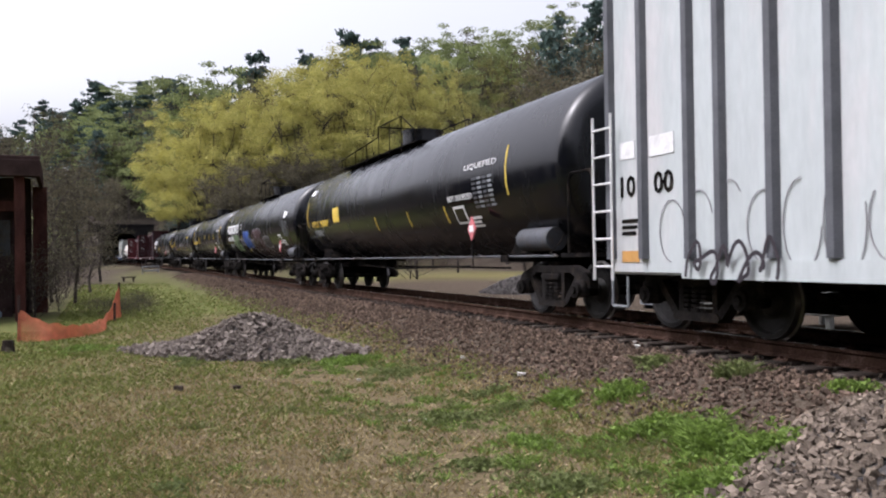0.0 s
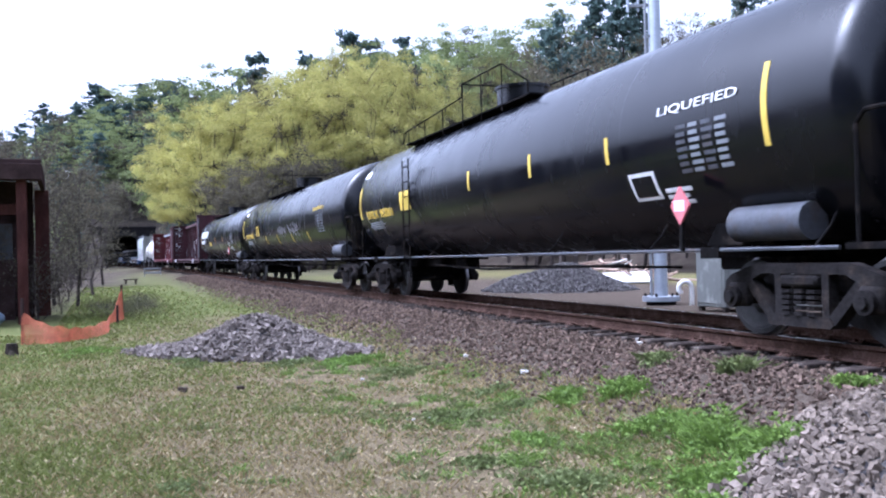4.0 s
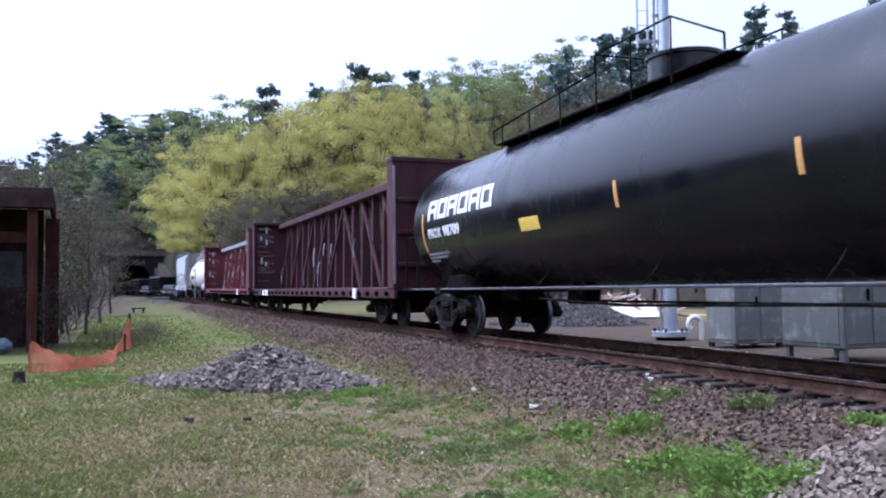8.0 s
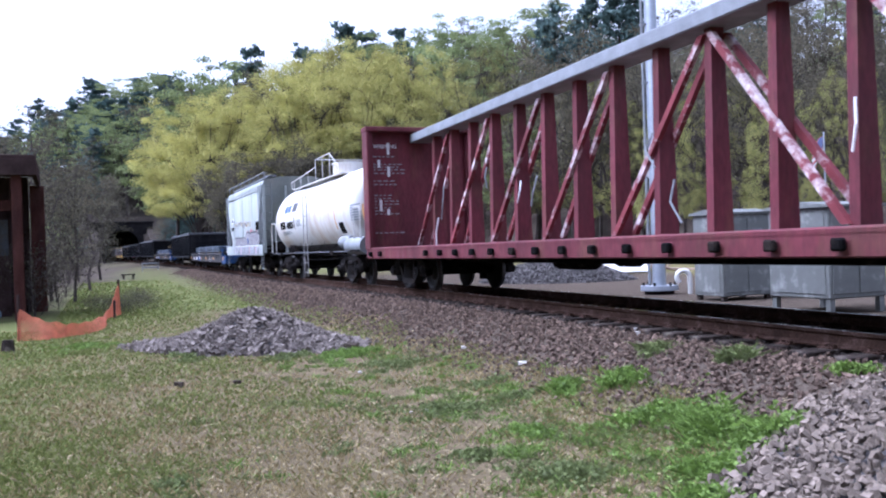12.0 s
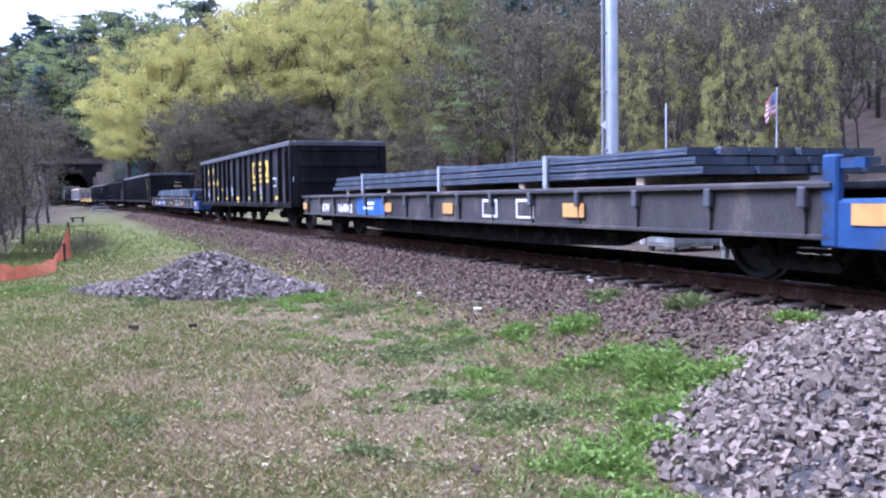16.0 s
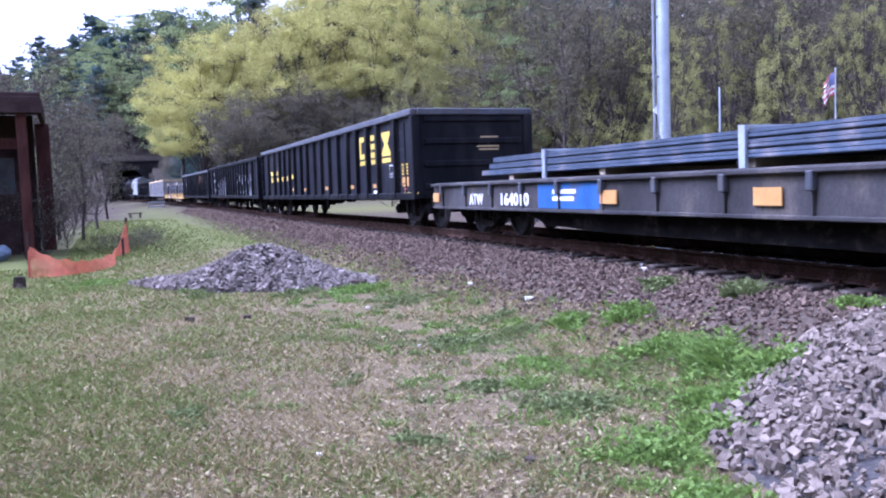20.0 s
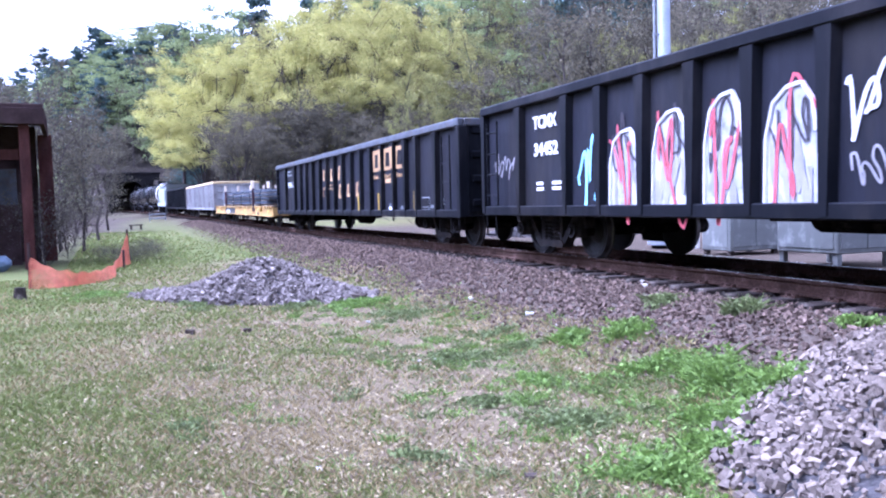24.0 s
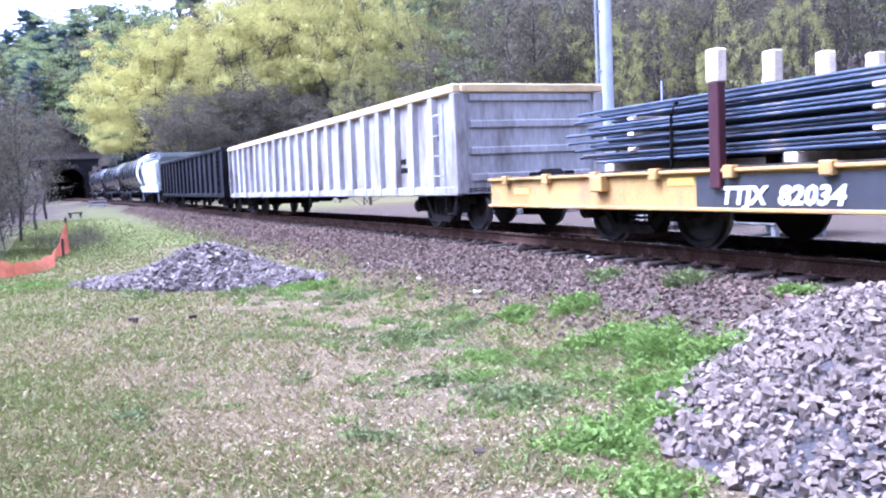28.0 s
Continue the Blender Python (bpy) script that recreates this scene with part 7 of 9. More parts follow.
def leaf_cloud(rng, centres, radii, per, size, flat=0.55, slim=1.0):
    """Leaves as small bent triangles scattered through clumps."""
    n = len(centres) * per
    c = np.repeat(centres, per, 0)
    r = np.repeat(radii, per)
    d = rng.normal(size=(n, 3))
    d /= np.linalg.norm(d, axis=1, keepdims=True)
    d *= (rng.uniform(0, 1, n) ** 0.5)[:, None]
    d[:, 2] *= flat
    p = c + d * r[:, None]
    s = size * rng.uniform(0.6, 1.35, n)
    tri = np.array([(-0.5, -0.3, 0), (0.55, -0.25, 0.05), (0.45, 0.4, 0), (-0.4, 0.45, 0.1)])
    tri = tri * np.array([1.0 / slim ** 0.5, slim ** 0.5, 1.0])
    m = turns(rng, n)
    v = np.einsum("nij,kj->nki", m, tri) * s[:, None, None] + p[:, None, :]
    return v.reshape(-1, 3), (np.arange(n)[:, None] * 4 + np.arange(4)[None]).reshape(-1, 4)


def bent(rng, a, b, k=4, wob=0.06):
    t = np.linspace(0, 1, k)[:, None]
    L = np.linalg.norm(b - a)
    p = a + (b - a) * t + rng.normal(size=(k, 3)) * wob * L * (t * (1 - t) * 4) * 0.6
    return p


def broadleaf(seed, h, w, per, size, lean_low=0.12, limbs=9, clump=0.10, twigs=4, material="gold", trunk_r=None, flat=0.5, up=1.0):
    """A spreading deciduous tree; returns the meshes of its trunk with limbs and of its crown."""
    rng = np.random.default_rng(seed)
    tr = trunk_r or h * 0.022
    L = Limbs()
    top = np.array([rng.normal() * 0.04 * h, rng.normal() * 0.04 * h, h * 0.84])
    spine = bent(rng, np.zeros(3) + (0, 0, -0.3), top, 7, 0.03)
    L.add(spine, tr, tr * 0.05, 6)
    cs, rs = [top, top - (0, 0, h * 0.05), top + rng.normal(size=3) * 0.04 * h], [w * clump, w * clump * 1.2, w * clump]
    for i in range(limbs):
        f = lean_low + (0.92 - lean_low) * (i + 0.5) / limbs
        k = f * 6 * 0.86
        a = spine[min(int(k), 5)] + (spine[min(int(k) + 1, 6)] - spine[min(int(k), 5)]) * (k % 1)
        az = i * 2.4 + rng.uniform(-0.4, 0.4)
        out = w * 0.5 * (math.sin(math.pi * min(0.98, 0.20 + 0.74 * f)) ** 0.7) * rng.uniform(0.8, 1.1)
        rise = h * (0.06 + 0.12 * (1 - f)) * rng.uniform(0.6, 1.3) * up
        e = a + np.array([math.cos(az) * out, math.sin(az) * out, rise])
        limb = bent(rng, a, e, 5, 0.08)
        L.add(limb, tr * 0.42 * (1.1 - f * 0.6), tr * 0.06, 4)
        for j in range(twigs):
            q = limb[1 + j % 4]
            e2 = q + np.array([math.cos(az + rng.uniform(-1.3, 1.3)), math.sin(az + rng.uniform(-1.3, 1.3)), rng.uniform(0.1, 0.7)]) * out * rng.uniform(0.25, 0.5)
            L.add(bent(rng, q, e2, 3, 0.08), tr * 0.14, tr * 0.03, 3)
            cs.append(e2)
            rs.append(w * clump * rng.uniform(0.7, 1.4))
            for _ in range(2):
                e3 = e2 + rng.normal(size=3) * out * np.array([0.16, 0.16, 0.10])
                L.add(bent(rng, q + (e2 - q) * 0.6, e3, 3, 0.08), tr * 0.07, tr * 0.02, 3)
                cs.append(e3)
                rs.append(w * clump * rng.uniform(0.6, 1.2))
        cs.append(e)
        rs.append(w * clump * rng.uniform(0.8, 1.3))
    v, f = leaf_cloud(rng, np.array(cs), np.array(rs), per, size, flat)
    return raw_mesh("trunk", np.array(L.v), np.array(L.f), VEG["bark"]), raw_mesh("crown", v, f, VEG[material])


def domed(seed, h, w, clumps, per, size, material, low=0.16, clump=0.062, squash=0.42, waist=0.40):
    """A full-grown spreading tree: forked limbs that carry a lobed dome of flat leaf clumps."""
    rng = np.random.default_rng(seed)
    tr = h * 0.020
    L = Limbs()
    fork = np.array([rng.normal() * 0.02 * h, rng.normal() * 0.02 * h, h * 0.24])
    L.add(bent(rng, np.array([0, 0, -0.4]), fork, 4, 0.03), tr, tr * 0.8, 7)
    mid = h * waist
    ph = rng.uniform(0, 6.283, 6)

    def shell(az, el):
        lobe = 1 + 0.10 * math.sin(3 * az + ph[0]) + 0.09 * math.sin(5 * az + 4 * el + ph[1]) + 0.07 * math.sin(7 * el + 2 * az + ph[2])
        up = (h * 0.97 - mid) if el > 0 else (mid - h * low)
        return np.array([math.cos(az) * math.cos(el) * w * 0.5, math.sin(az) * math.cos(el) * w * 0.5, math.sin(el) * up]) * lobe
    knots = []
    for i in range(15):
        az, el = i * 2.4 + rng.uniform(-0.3, 0.3), 1.35 * ((i + 0.5) / 15) ** 0.8 - 0.12
        e = np.array([0, 0, mid]) + shell(az, el) * 0.80
        c = fork + (e - fork) * 0.5 + np.array([0, 0, (0.10 if el < 0.7 else 0.0) * h])
        t = np.linspace(0, 1, 8)[:, None]
        limb = fork * (1 - t) ** 2 + 2 * c * t * (1 - t) + e * t ** 2 + rng.normal(size=(8, 3)) * 0.012 * h * t * (1 - t) * 4
        L.add(limb, tr * 0.42, tr * 0.07, 4)
        knots += list(limb[2:])
    knots = np.array(knots)
    cs, rs = [], []
    for i in range(clumps):
        az, z = rng.uniform(0, 6.283), rng.uniform(-0.62, 1.0)
        p = np.array([0, 0, mid]) + shell(az, math.asin(z)) * rng.uniform(0.60, 1.0) ** 0.5
        q = knots[np.argmin(((knots - p) ** 2 * (1, 1, 0.7)).sum(1) + 4.0 * (knots[:, 2] > p[2] + 0.3))]
        L.add(bent(rng, q, p, 4, 0.07), tr * 0.09, tr * 0.02, 3)
        cs.append(p)
        rs.append(w * clump * rng.uniform(0.65, 1.45))
    v, f = leaf_cloud(rng, np.array(cs), np.array(rs), per, size, squash)
    return raw_mesh("trunk", np.array(L.v), np.array(L.f), VEG["bark"]), raw_mesh("crown", v, f, VEG[material])


def pine(seed, h, w, per=10, size=0.3):
    """A tall old pine: level plates of needles on long uneven branches, open and ragged at the top."""
    rng = np.random.default_rng(seed)
    L = Limbs()
    spine = bent(rng, np.array([0, 0, -0.3]), np.array([rng.normal() * 0.4, rng.normal() * 0.4, h * 0.97]), 6, 0.012)
    L.add(spine, h * 0.016, h * 0.002, 5)
    cs, rs = [], []
    z = h * rng.uniform(0.10, 0.2)
    while z < h * 0.97:
        f = z / h
        whorl = rng.uniform(0.65, 1.2)
        for b in range(5):
            az = rng.uniform(0, 6.28)
            reach = (w * 0.5 * (1.0 - f) ** 0.62 * (0.55 + 0.45 * min(1.0, f * 3)) + 0.5) * rng.uniform(0.35, 1.1) * whorl
            a = np.array([spine[-1][0] * f, spine[-1][1] * f, z])
            e = a + np.array([math.cos(az) * reach, math.sin(az) * reach, reach * (0.10 + 0.35 * f) * rng.uniform(0.2, 1.3)])
            L.add(bent(rng, a, e, 3, 0.05), h * 0.004, h * 0.001, 3)
            for t in (0.35, 0.55, 0.75, 0.92, 1.05):
                cs.append(a + (e - a) * t + rng.normal(size=3) * 0.16)
                rs.append((0.13 * reach + 0.22) * rng.uniform(0.7, 1.35))
        z += h * rng.uniform(0.035, 0.065)
    cs.append(spine[-1])
    rs.append(0.3)
    v, f = leaf_cloud(rng, np.array(cs), np.array(rs), per, size, 0.38, 0.42)
    return raw_mesh("trunk", np.array(L.v), np.array(L.f), VEG["pine_bark"]), raw_mesh("crown", v, f, VEG["pine"])


TREES = dict(
    gold=[domed(100 + k, 15, 15, 270, 290, 0.085, "gold", 0.38, clump=0.060, squash=0.55, waist=0.55) for k in range(3)],
    thin=[domed(150 + k, 15, 11, 300, 70, 0.095, "sparse", clump=0.062, squash=0.6) for k in range(3)],
    lime=[domed(200 + k, 15, 9, 120, 90, 0.14, "lime", 0.22, 0.085, 0.34) for k in range(4)],
    bare=[broadleaf(300 + k, 16, 6.0, 30, 0.115, 0.25, 12, 0.15, 4, "bud", trunk_r=0.17, up=2.2) for k in range(4)],
    pine=[pine(400 + k, 17, 8.5, 12, 0.30) for k in range(4)],
    brush=[broadleaf(500 + k, 4.5, 4.0, 2, 0.07, 0.05, 14, 0.15, 8, "bud", trunk_r=0.05, up=2.5) for k in range(3)],
)
TREE_WORDS = dict(thin=("tree", "open tree in thin yellow-green spring leaf", "tree"), gold=("tree", "broad spreading tree in yellow-green spring leaf", "tree"), lime=("tree", "slender tree in thin pale green spring leaf", "tree"),
                  bare=("tree", "tall tree still nearly bare with brown buds", "tree"), pine=("pine_tree", "dark tall pine tree on the slope", "pine tree"),
                  brush=("bush", "leafless grey-brown brush at the edge of the grass", "bush"))
PLANTED = {}


def plant(kind, x, y, scale=1.0, variant=0, turn=0.0, z=None, wide=1.0):
    nm, label, cat = TREE_WORDS[kind]
    key = (kind, variant % len(TREES[kind]))
    zz = gz(x, y) if z is None else z
    m = Matrix.Translation((x, y, zz - 0.15)) @ Matrix.Rotation(turn, 4, "Z")
    if key not in PLANTED:
        t = tagged(new(nm), label, cat, "wood on the hillside")
        for mesh, pn in zip(TREES[kind][key[1]], ("trunk", "crown")):
            part(pn, mesh, None, t)
        PLANTED[key] = t
        ob = t
        ob.matrix_basis = m
    else:
        ob = copy_thing(PLANTED[key], m)
    ob.scale = (scale * wide, scale * wide, scale)
    return ob


def at_bearing(az, d):
    return d * math.sin(radians(az)), d * math.cos(radians(az))


def hill_z(s, lat):
    """The height of the tunnel hill's surface."""
    rise = 7.0 + 0.42 * np.clip(s - TUNNEL_S, -40, 34) + 0.10 * np.clip(s - TUNNEL_S - 34, 0, 60)
    return rail_z(s) - 0.4 + np.clip(rise, -1.0, None) * (1 - 0.45 * smooth(8, 60, -lat)) * (1 + 0.12 * smooth(8, 50, lat))


def build_hill():
    lats = [-90, -70, -55, -42, -32, -24, -18, -13, -9.5, -7, -5, -4.2, 0, 4.2, 5, 7, 9.5, 13, 18, 24, 32, 42]
    ss = [TUNNEL_S - 18, TUNNEL_S - 15, TUNNEL_S - 12, TUNNEL_S - 9, TUNNEL_S - 6, TUNNEL_S - 3, TUNNEL_S] + [TUNNEL_S + 4 * k for k in range(1, 12)] + [TUNNEL_S + 50 + 15 * k for k in range(0, 15)]
    g = Geo()
    for s in ss:
        for la in lats:
            p = on_track(s, la)
            z = float(hill_z(s, la)) + 0.5 * float(wave(np.array([p.x * 0.2]), np.array([p.y * 0.2]))[0]) * (abs(la) > 6)
            if s < TUNNEL_S and abs(la) < 4.5:
                z = float(rail_z(s)) - 0.6
            g.v.append((p.x, p.y, z))
    n = len(lats)
    for i in range(len(ss) - 1):
        for j in range(n - 1):
            if ss[i + 1] <= TUNNEL_S and abs(lats[j]) <= 4.2 and abs(lats[j + 1]) <= 4.2:
                continue
            g.f.append((i * n + j, i * n + j + 1, (i + 1) * n + j + 1, (i + 1) * n + j))
    hill = solid("hill", g, mat("leaf_litter_slope", (0.045, 0.038, 0.031), 0.95, vary=0.35, scale=0.3, fine=0.3, fscale=4, bump=0.05, bscale=2), "steep wooded hill above the tunnel mouth", "hill", kind="structure", smooth_deg=60)
    # portal wall with its arch, and the lining
    a = float(heading(TUNNEL_S))
    base = Matrix.Translation(on_track(TUNNEL_S - 0.3)) @ Matrix.Rotation(a, 4, "Z")
    portal = tagged(new("tunnel_portal"), "stone tunnel mouth with a round arch, darkened for the cutting's shade", "tunnel", kind="structure")
    portal.matrix_basis = base
    w, spring, top = 3.35, 2.9, 7.6
    arch = [(w * math.cos(t), spring + w * 1.02 * math.sin(t)) for t in np.linspace(0, math.pi, 19)]
    g = Geo()
    y0, y1 = -0.25, 0.9
    for (xa, za), (xb, zb) in zip(arch, arch[1:]):
        g.add([(xa, y0, za), (xb, y0, zb), (xb, y0, top), (xa, y0, top), (xa, y1, za), (xb, y1, zb), (xb, y1, top), (xa, y1, top)],
              [(0, 1, 2, 3), (4, 7, 6, 5), (0, 4, 5, 1), (3, 2, 6, 7)])
    for s in (-1, 1):
        g.box(s * w, y0, -0.6, s * 6.2, y1, top)
        g.box(s * 5.2, -9.0, -0.6, s * 4.5, y1, 3.2)
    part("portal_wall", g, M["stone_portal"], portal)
    for k in range(17):
        t0, t1 = math.pi * k / 17, math.pi * (k + 0.93) / 17
        g = Geo()
        q = [(r * math.cos(t), spring + r * 1.02 * math.sin(t)) for t, r in ((t0, w - 0.03), (t1, w - 0.03), (t1, w + 0.55), (t0, w + 0.55))]
        g.slab(q, y0 - 0.12, y0 + 0.2)
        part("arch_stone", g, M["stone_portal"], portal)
    part("coping", Geo().box(-6.4, y0 - 0.2, top, 6.4, y1, top + 0.4, 0.05), M["stone_portal"], portal)
    g = Geo()
    ring = [(-w, -0.6)] + [(-w, z) for z in (0.0, spring)] + arch[::-1][1:-1] + [(w, spring), (w, 0.0), (w, -0.6)]
    k = len(ring)
    for y in (0.8, 60, 230):
        g.v += [(x, y, z) for x, z in ring]
    for i in range(2):
        g.f += [(i * k + j, i * k + j + 1, (i + 1) * k + j + 1, (i + 1) * k + j) for j in range(k - 1)]
    part("lining", g, M["bore_dark"], portal)


build_hill()


def tree_to(kind, az, d, el, rng, wide=1.0, z=None):
    """A tree at a bearing and distance whose top stands at an elevation."""
    x, y = at_bearing(az, d)
    v = rng.randrange(len(TREES[kind]))
    zz = gz(x, y) if z is None else z
    top = max(q.co.z for q in TREES[kind][v][1].vertices) if (kind, v) not in TOPS else TOPS[kind, v]
    TOPS[kind, v] = top
    k = min(2.0, max(0.45, (1.6 + d * math.tan(radians(el)) - zz) / top))
    return plant(kind, x, y, k, v, rng.uniform(0, 6.3), z=zz, wide=wide)


TOPS = {}
SKYLINE = ((-32, 7.3), (-28, 8.7), (-25.6, 10.3), (-23.5, 11.6), (-20.7, 12.5), (-18.5, 12.4), (-16, 12.1), (-12.5, 13.4), (-10, 14.0), (-6, 14.6), (-3, 14.6), (1, 15.0), (6, 15.0), (10, 16.5), (20, 16.5), (36, 16.5))


def sky_el(az):
    return float(np.interp(az, [a for a, _ in SKYLINE], [e for _, e in SKYLINE]))


def build_woods():
    rng = random.Random(17)
    R = lambda a, b: rng.uniform(a, b)
    # the yellow-green trees beyond the far side of the track
    for az, d, el, wd in ((-15.7, 100, 10.9, 0.84), (-13.4, 106, 11.6, 0.70), (-9.6, 98, 13.3, 0.74), (-5.2, 97, 13.8, 0.76), (-7.4, 110, 13.9, 0.8), (-1.6, 100, 13.4, 0.62), (-16.6, 97, 7.0, 0.85), (-9.9, 94, 8.2, 0.55)):
        tree_to("gold", az, d, el, rng, wd)
    for az, d, el, wd in ((1.8, 84, 13.6, 0.70), (4.6, 74, 13.9, 0.72), (7.2, 70, 11.6, 0.60), (-2.6, 82, 9.5, 0.7), (10.5, 54, 11.5, 0.55), (14.0, 51, 10.4, 0.5), (17.5, 53, 12.5, 0.55), (21.0, 50, 11.0, 0.5), (25.0, 52, 12.0, 0.5)):
        tree_to("thin", az, d, el, rng, wd)
    # paler trees and pines on the rise behind them
    for k in range(36):
        az = -18 + 26 * k / 35 + R(-0.3, 0.3)
        tree_to(rng.choices(("lime", "bare"), (5, 2))[0], az, R(122, 140), sky_el(az) - R(-0.7, 0.9), rng, R(0.8, 1.1))
    for az, d, el in ((-13.0, 138, 13.7), (-6.4, 132, 15.3), (-5.4, 134, 14.6), (-9.6, 138, 13.9), (-3.4, 130, 14.8), (7.4, 100, 15.8), (8.6, 104, 15.2), (9.4, 92, 16.6), (11.2, 84, 17.2), (12.4, 96, 16.8), (19.3, 88, 17.6), (21, 94, 17.0), (6.4, 112, 15.2), (26, 98, 17.0)):
        tree_to("pine", az, d, el, rng, 0.85)
    # the brown hillside wood to the right, thin stems with a haze of buds
    for k in range(88):
        az, d = -14 + 52 * ((k * 0.618) % 1), R(66, 128)
        if az < 3 and d < 104:
            d = R(104, 128)
        kind = rng.choices(("bare", "lime", "gold"), (6, 2.4 if az < 8 else 1.6, 0.3))[0]
        tree_to(kind, az, d, sky_el(az) - R(0.2, 3.5) * (1.6 if az < 6 else 1.0), rng, R(0.8, 1.05))
    for k in range(45):
        az, d = 6 + 30 * ((k * 0.618) % 1), R(52, 76)
        tree_to("bare", az, d, R(9, 15.5), rng, 0.8)
    for k in range(40):
        az, d = -15 + 50 * ((k * 0.618) % 1), R(58, 92)
        if az < -4 and d < 84:
            d = R(84, 96)
        tree_to("bare", az, d, R(4.0, 7.5), rng, 1.1)
    # leafless trees that stand before the hollow under the yellow-green crowns
    for k in range(26):
        az = -14.5 + 17 * ((k * 0.618) % 1)
        tree_to("bare", az, R(84, 93), R(4.5, 8.5), rng, 1.05)
    # the tunnel hill: dark pines with a few pale trees among them
    for k in range(100):
        az = -34 + 16.5 * ((k * 0.618) % 1)
        s = TUNNEL_S + R(7, 62)
        a0 = radians(24.85)
        la = math.tan(radians(az) + a0) * (s + 10)
        p = on_track(s, la)
        d, hz = math.hypot(p.x, p.y), float(hill_z(s, la))
        az = math.degrees(math.atan2(p.x, p.y))
        f = (s - TUNNEL_S) / 62
        el = sky_el(az) - (1 - f) * 3.6 - R(-0.1, 1.1)
        kind = rng.choices(("pine", "lime", "bare"), (5, 3.0, 0.5))[0]
        tree_to(kind, az, d, el, rng, R(1.0, 1.3), z=hz)
    for k in range(18):
        s, la = R(118, 178), R(7, 20)
        p = on_track(s, la)
        plant(rng.choice(("bare", "pine", "bare")), p.x, p.y, R(0.5, 0.85), rng.randrange(4), R(0, 6.3))
    for k in range(16):
        s, la = R(150, 178), rng.choice((-1, 1)) * R(6.5, 17)
        p = on_track(s, la)
        plant("pine", p.x, p.y, R(0.45, 0.75), rng.randrange(4), R(0, 6.3))
    for k in range(22):
        s, la = R(96, 176), R(-26, -7.0)
        p = on_track(s, la)
        plant(rng.choices(("bare", "pine", "brush"), (4, 3, 2))[0], p.x, p.y, R(0.45, 0.8), rng.randrange(3), R(0, 6.3))
    for k in range(14):
        s, la = R(140, 182), R(6.0, 15)
        p = on_track(s, la)
        plant(rng.choices(("bare", "pine"), (2, 3))[0], p.x, p.y, R(0.45, 0.75), rng.randrange(3), R(0, 6.3))
    # scrub and bare trees on the left, behind the shed
    for k in range(22):
        s, la = R(60, 175), R(-34, -12)
        p = on_track(s, la)
        plant(rng.choices(("bare", "lime", "pine"), (5, 1.2, 0.8))[0], p.x, p.y, R(0.4, 0.72), rng.randrange(4), R(0, 6.3))
    for az, d, sc in ((-26.4, 33, 0.8), (-25.4, 38, 0.8), (-24.8, 42, 0.8), (-25.2, 31, 0.32), (-22.6, 29, 0.20), (-21.6, 30, 0.17), (-20.6, 29, 0.14), (-23.5, 28, 0.2), (-26.6, 30, 0.5), (-25.4, 50, 1.0)):
        x, y = at_bearing(az, d)
        plant("brush", x, y, sc, rng.randrange(3), R(0, 6.3))
    for k in range(44):
        s = R(34, 165)
        la = R(-15, -8.8) if k % 2 else R(6.5, 17)
        p = on_track(s, la)
        plant("brush", p.x, p.y, R(0.35, 0.9) * (1 if k % 2 else 1.1), rng.randrange(3), R(0, 6.3), wide=1.4)
    for k in range(15):
        x, y = at_bearing(R(-30, -26.2), R(27, 40))
        plant("brush", x, y, R(0.3, 0.75), rng.randrange(3), R(0, 6.3))
    for k in range(20):
        x, y = at_bearing(R(-23.6, -19.6), R(26, 38))
        plant("brush", x, y, R(0.08, 0.17), rng.randrange(3), R(0, 6.3), wide=1.6)
    for az, d, sc in ((-24.3, 36, 0.42), (-25.6, 38, 0.5), (-26.2, 34, 0.55), (-27.5, 44, 0.6), (-23.4, 48, 0.5), (-24.6, 60, 0.6), (-22.8, 66, 0.6)):
        x, y = at_bearing(az, d)
        plant("bare", x, y, sc, rng.randrange(4), R(0, 6.3))


def close_behind():
    """Unseen trees added behind the viewer: close the near side, block low sky light."""
    rng = random.Random(29)
    for k in range(44):
        s, la = -70 + 78 * ((k * 0.618) % 1), rng.uniform(-42, -30)
        p = on_track(s, la)
        plant(("lime", "pine", "thin")[k % 3], p.x, p.y, rng.uniform(1.1, 1.4), rng.randrange(3), rng.uniform(0, 6.3), wide=1.6)


build_woods()
close_behind()

# ---------------------------------------------------------------- stones
STONE = dict(
    clean=mat("clean_grey_trap_rock", (0.148, 0.120, 0.096), 0.9, spec=0.2, fine=0.25, fscale=30, island=0.42, obj=0.3, bump=0.004, bscale=60),
    old=mat("old_grey_ballast", (0.140, 0.119, 0.104), 0.9, fine=0.25, fscale=30, island=0.5),
    track=mat("brown_stained_ballast", (0.094, 0.068, 0.052), 0.95, fine=0.3, fscale=30, island=0.55),
    fine=mat("fine_dark_gravel", (0.085, 0.078, 0.074), 0.9, fine=0.25, fscale=20, island=0.45),
    # near-black copy of the ballast, stands in for shade under the cars
    shaded=mat("shade_blackened_ballast", (0.018, 0.015, 0.013), 0.9, fine=0.3, fscale=30, island=0.5),
    core=mat("dusty_heap_core", (0.06, 0.055, 0.053), 0.95, vary=0.3, scale=4, fine=0.3, fscale=40, bump=0.02, bscale=25),
)


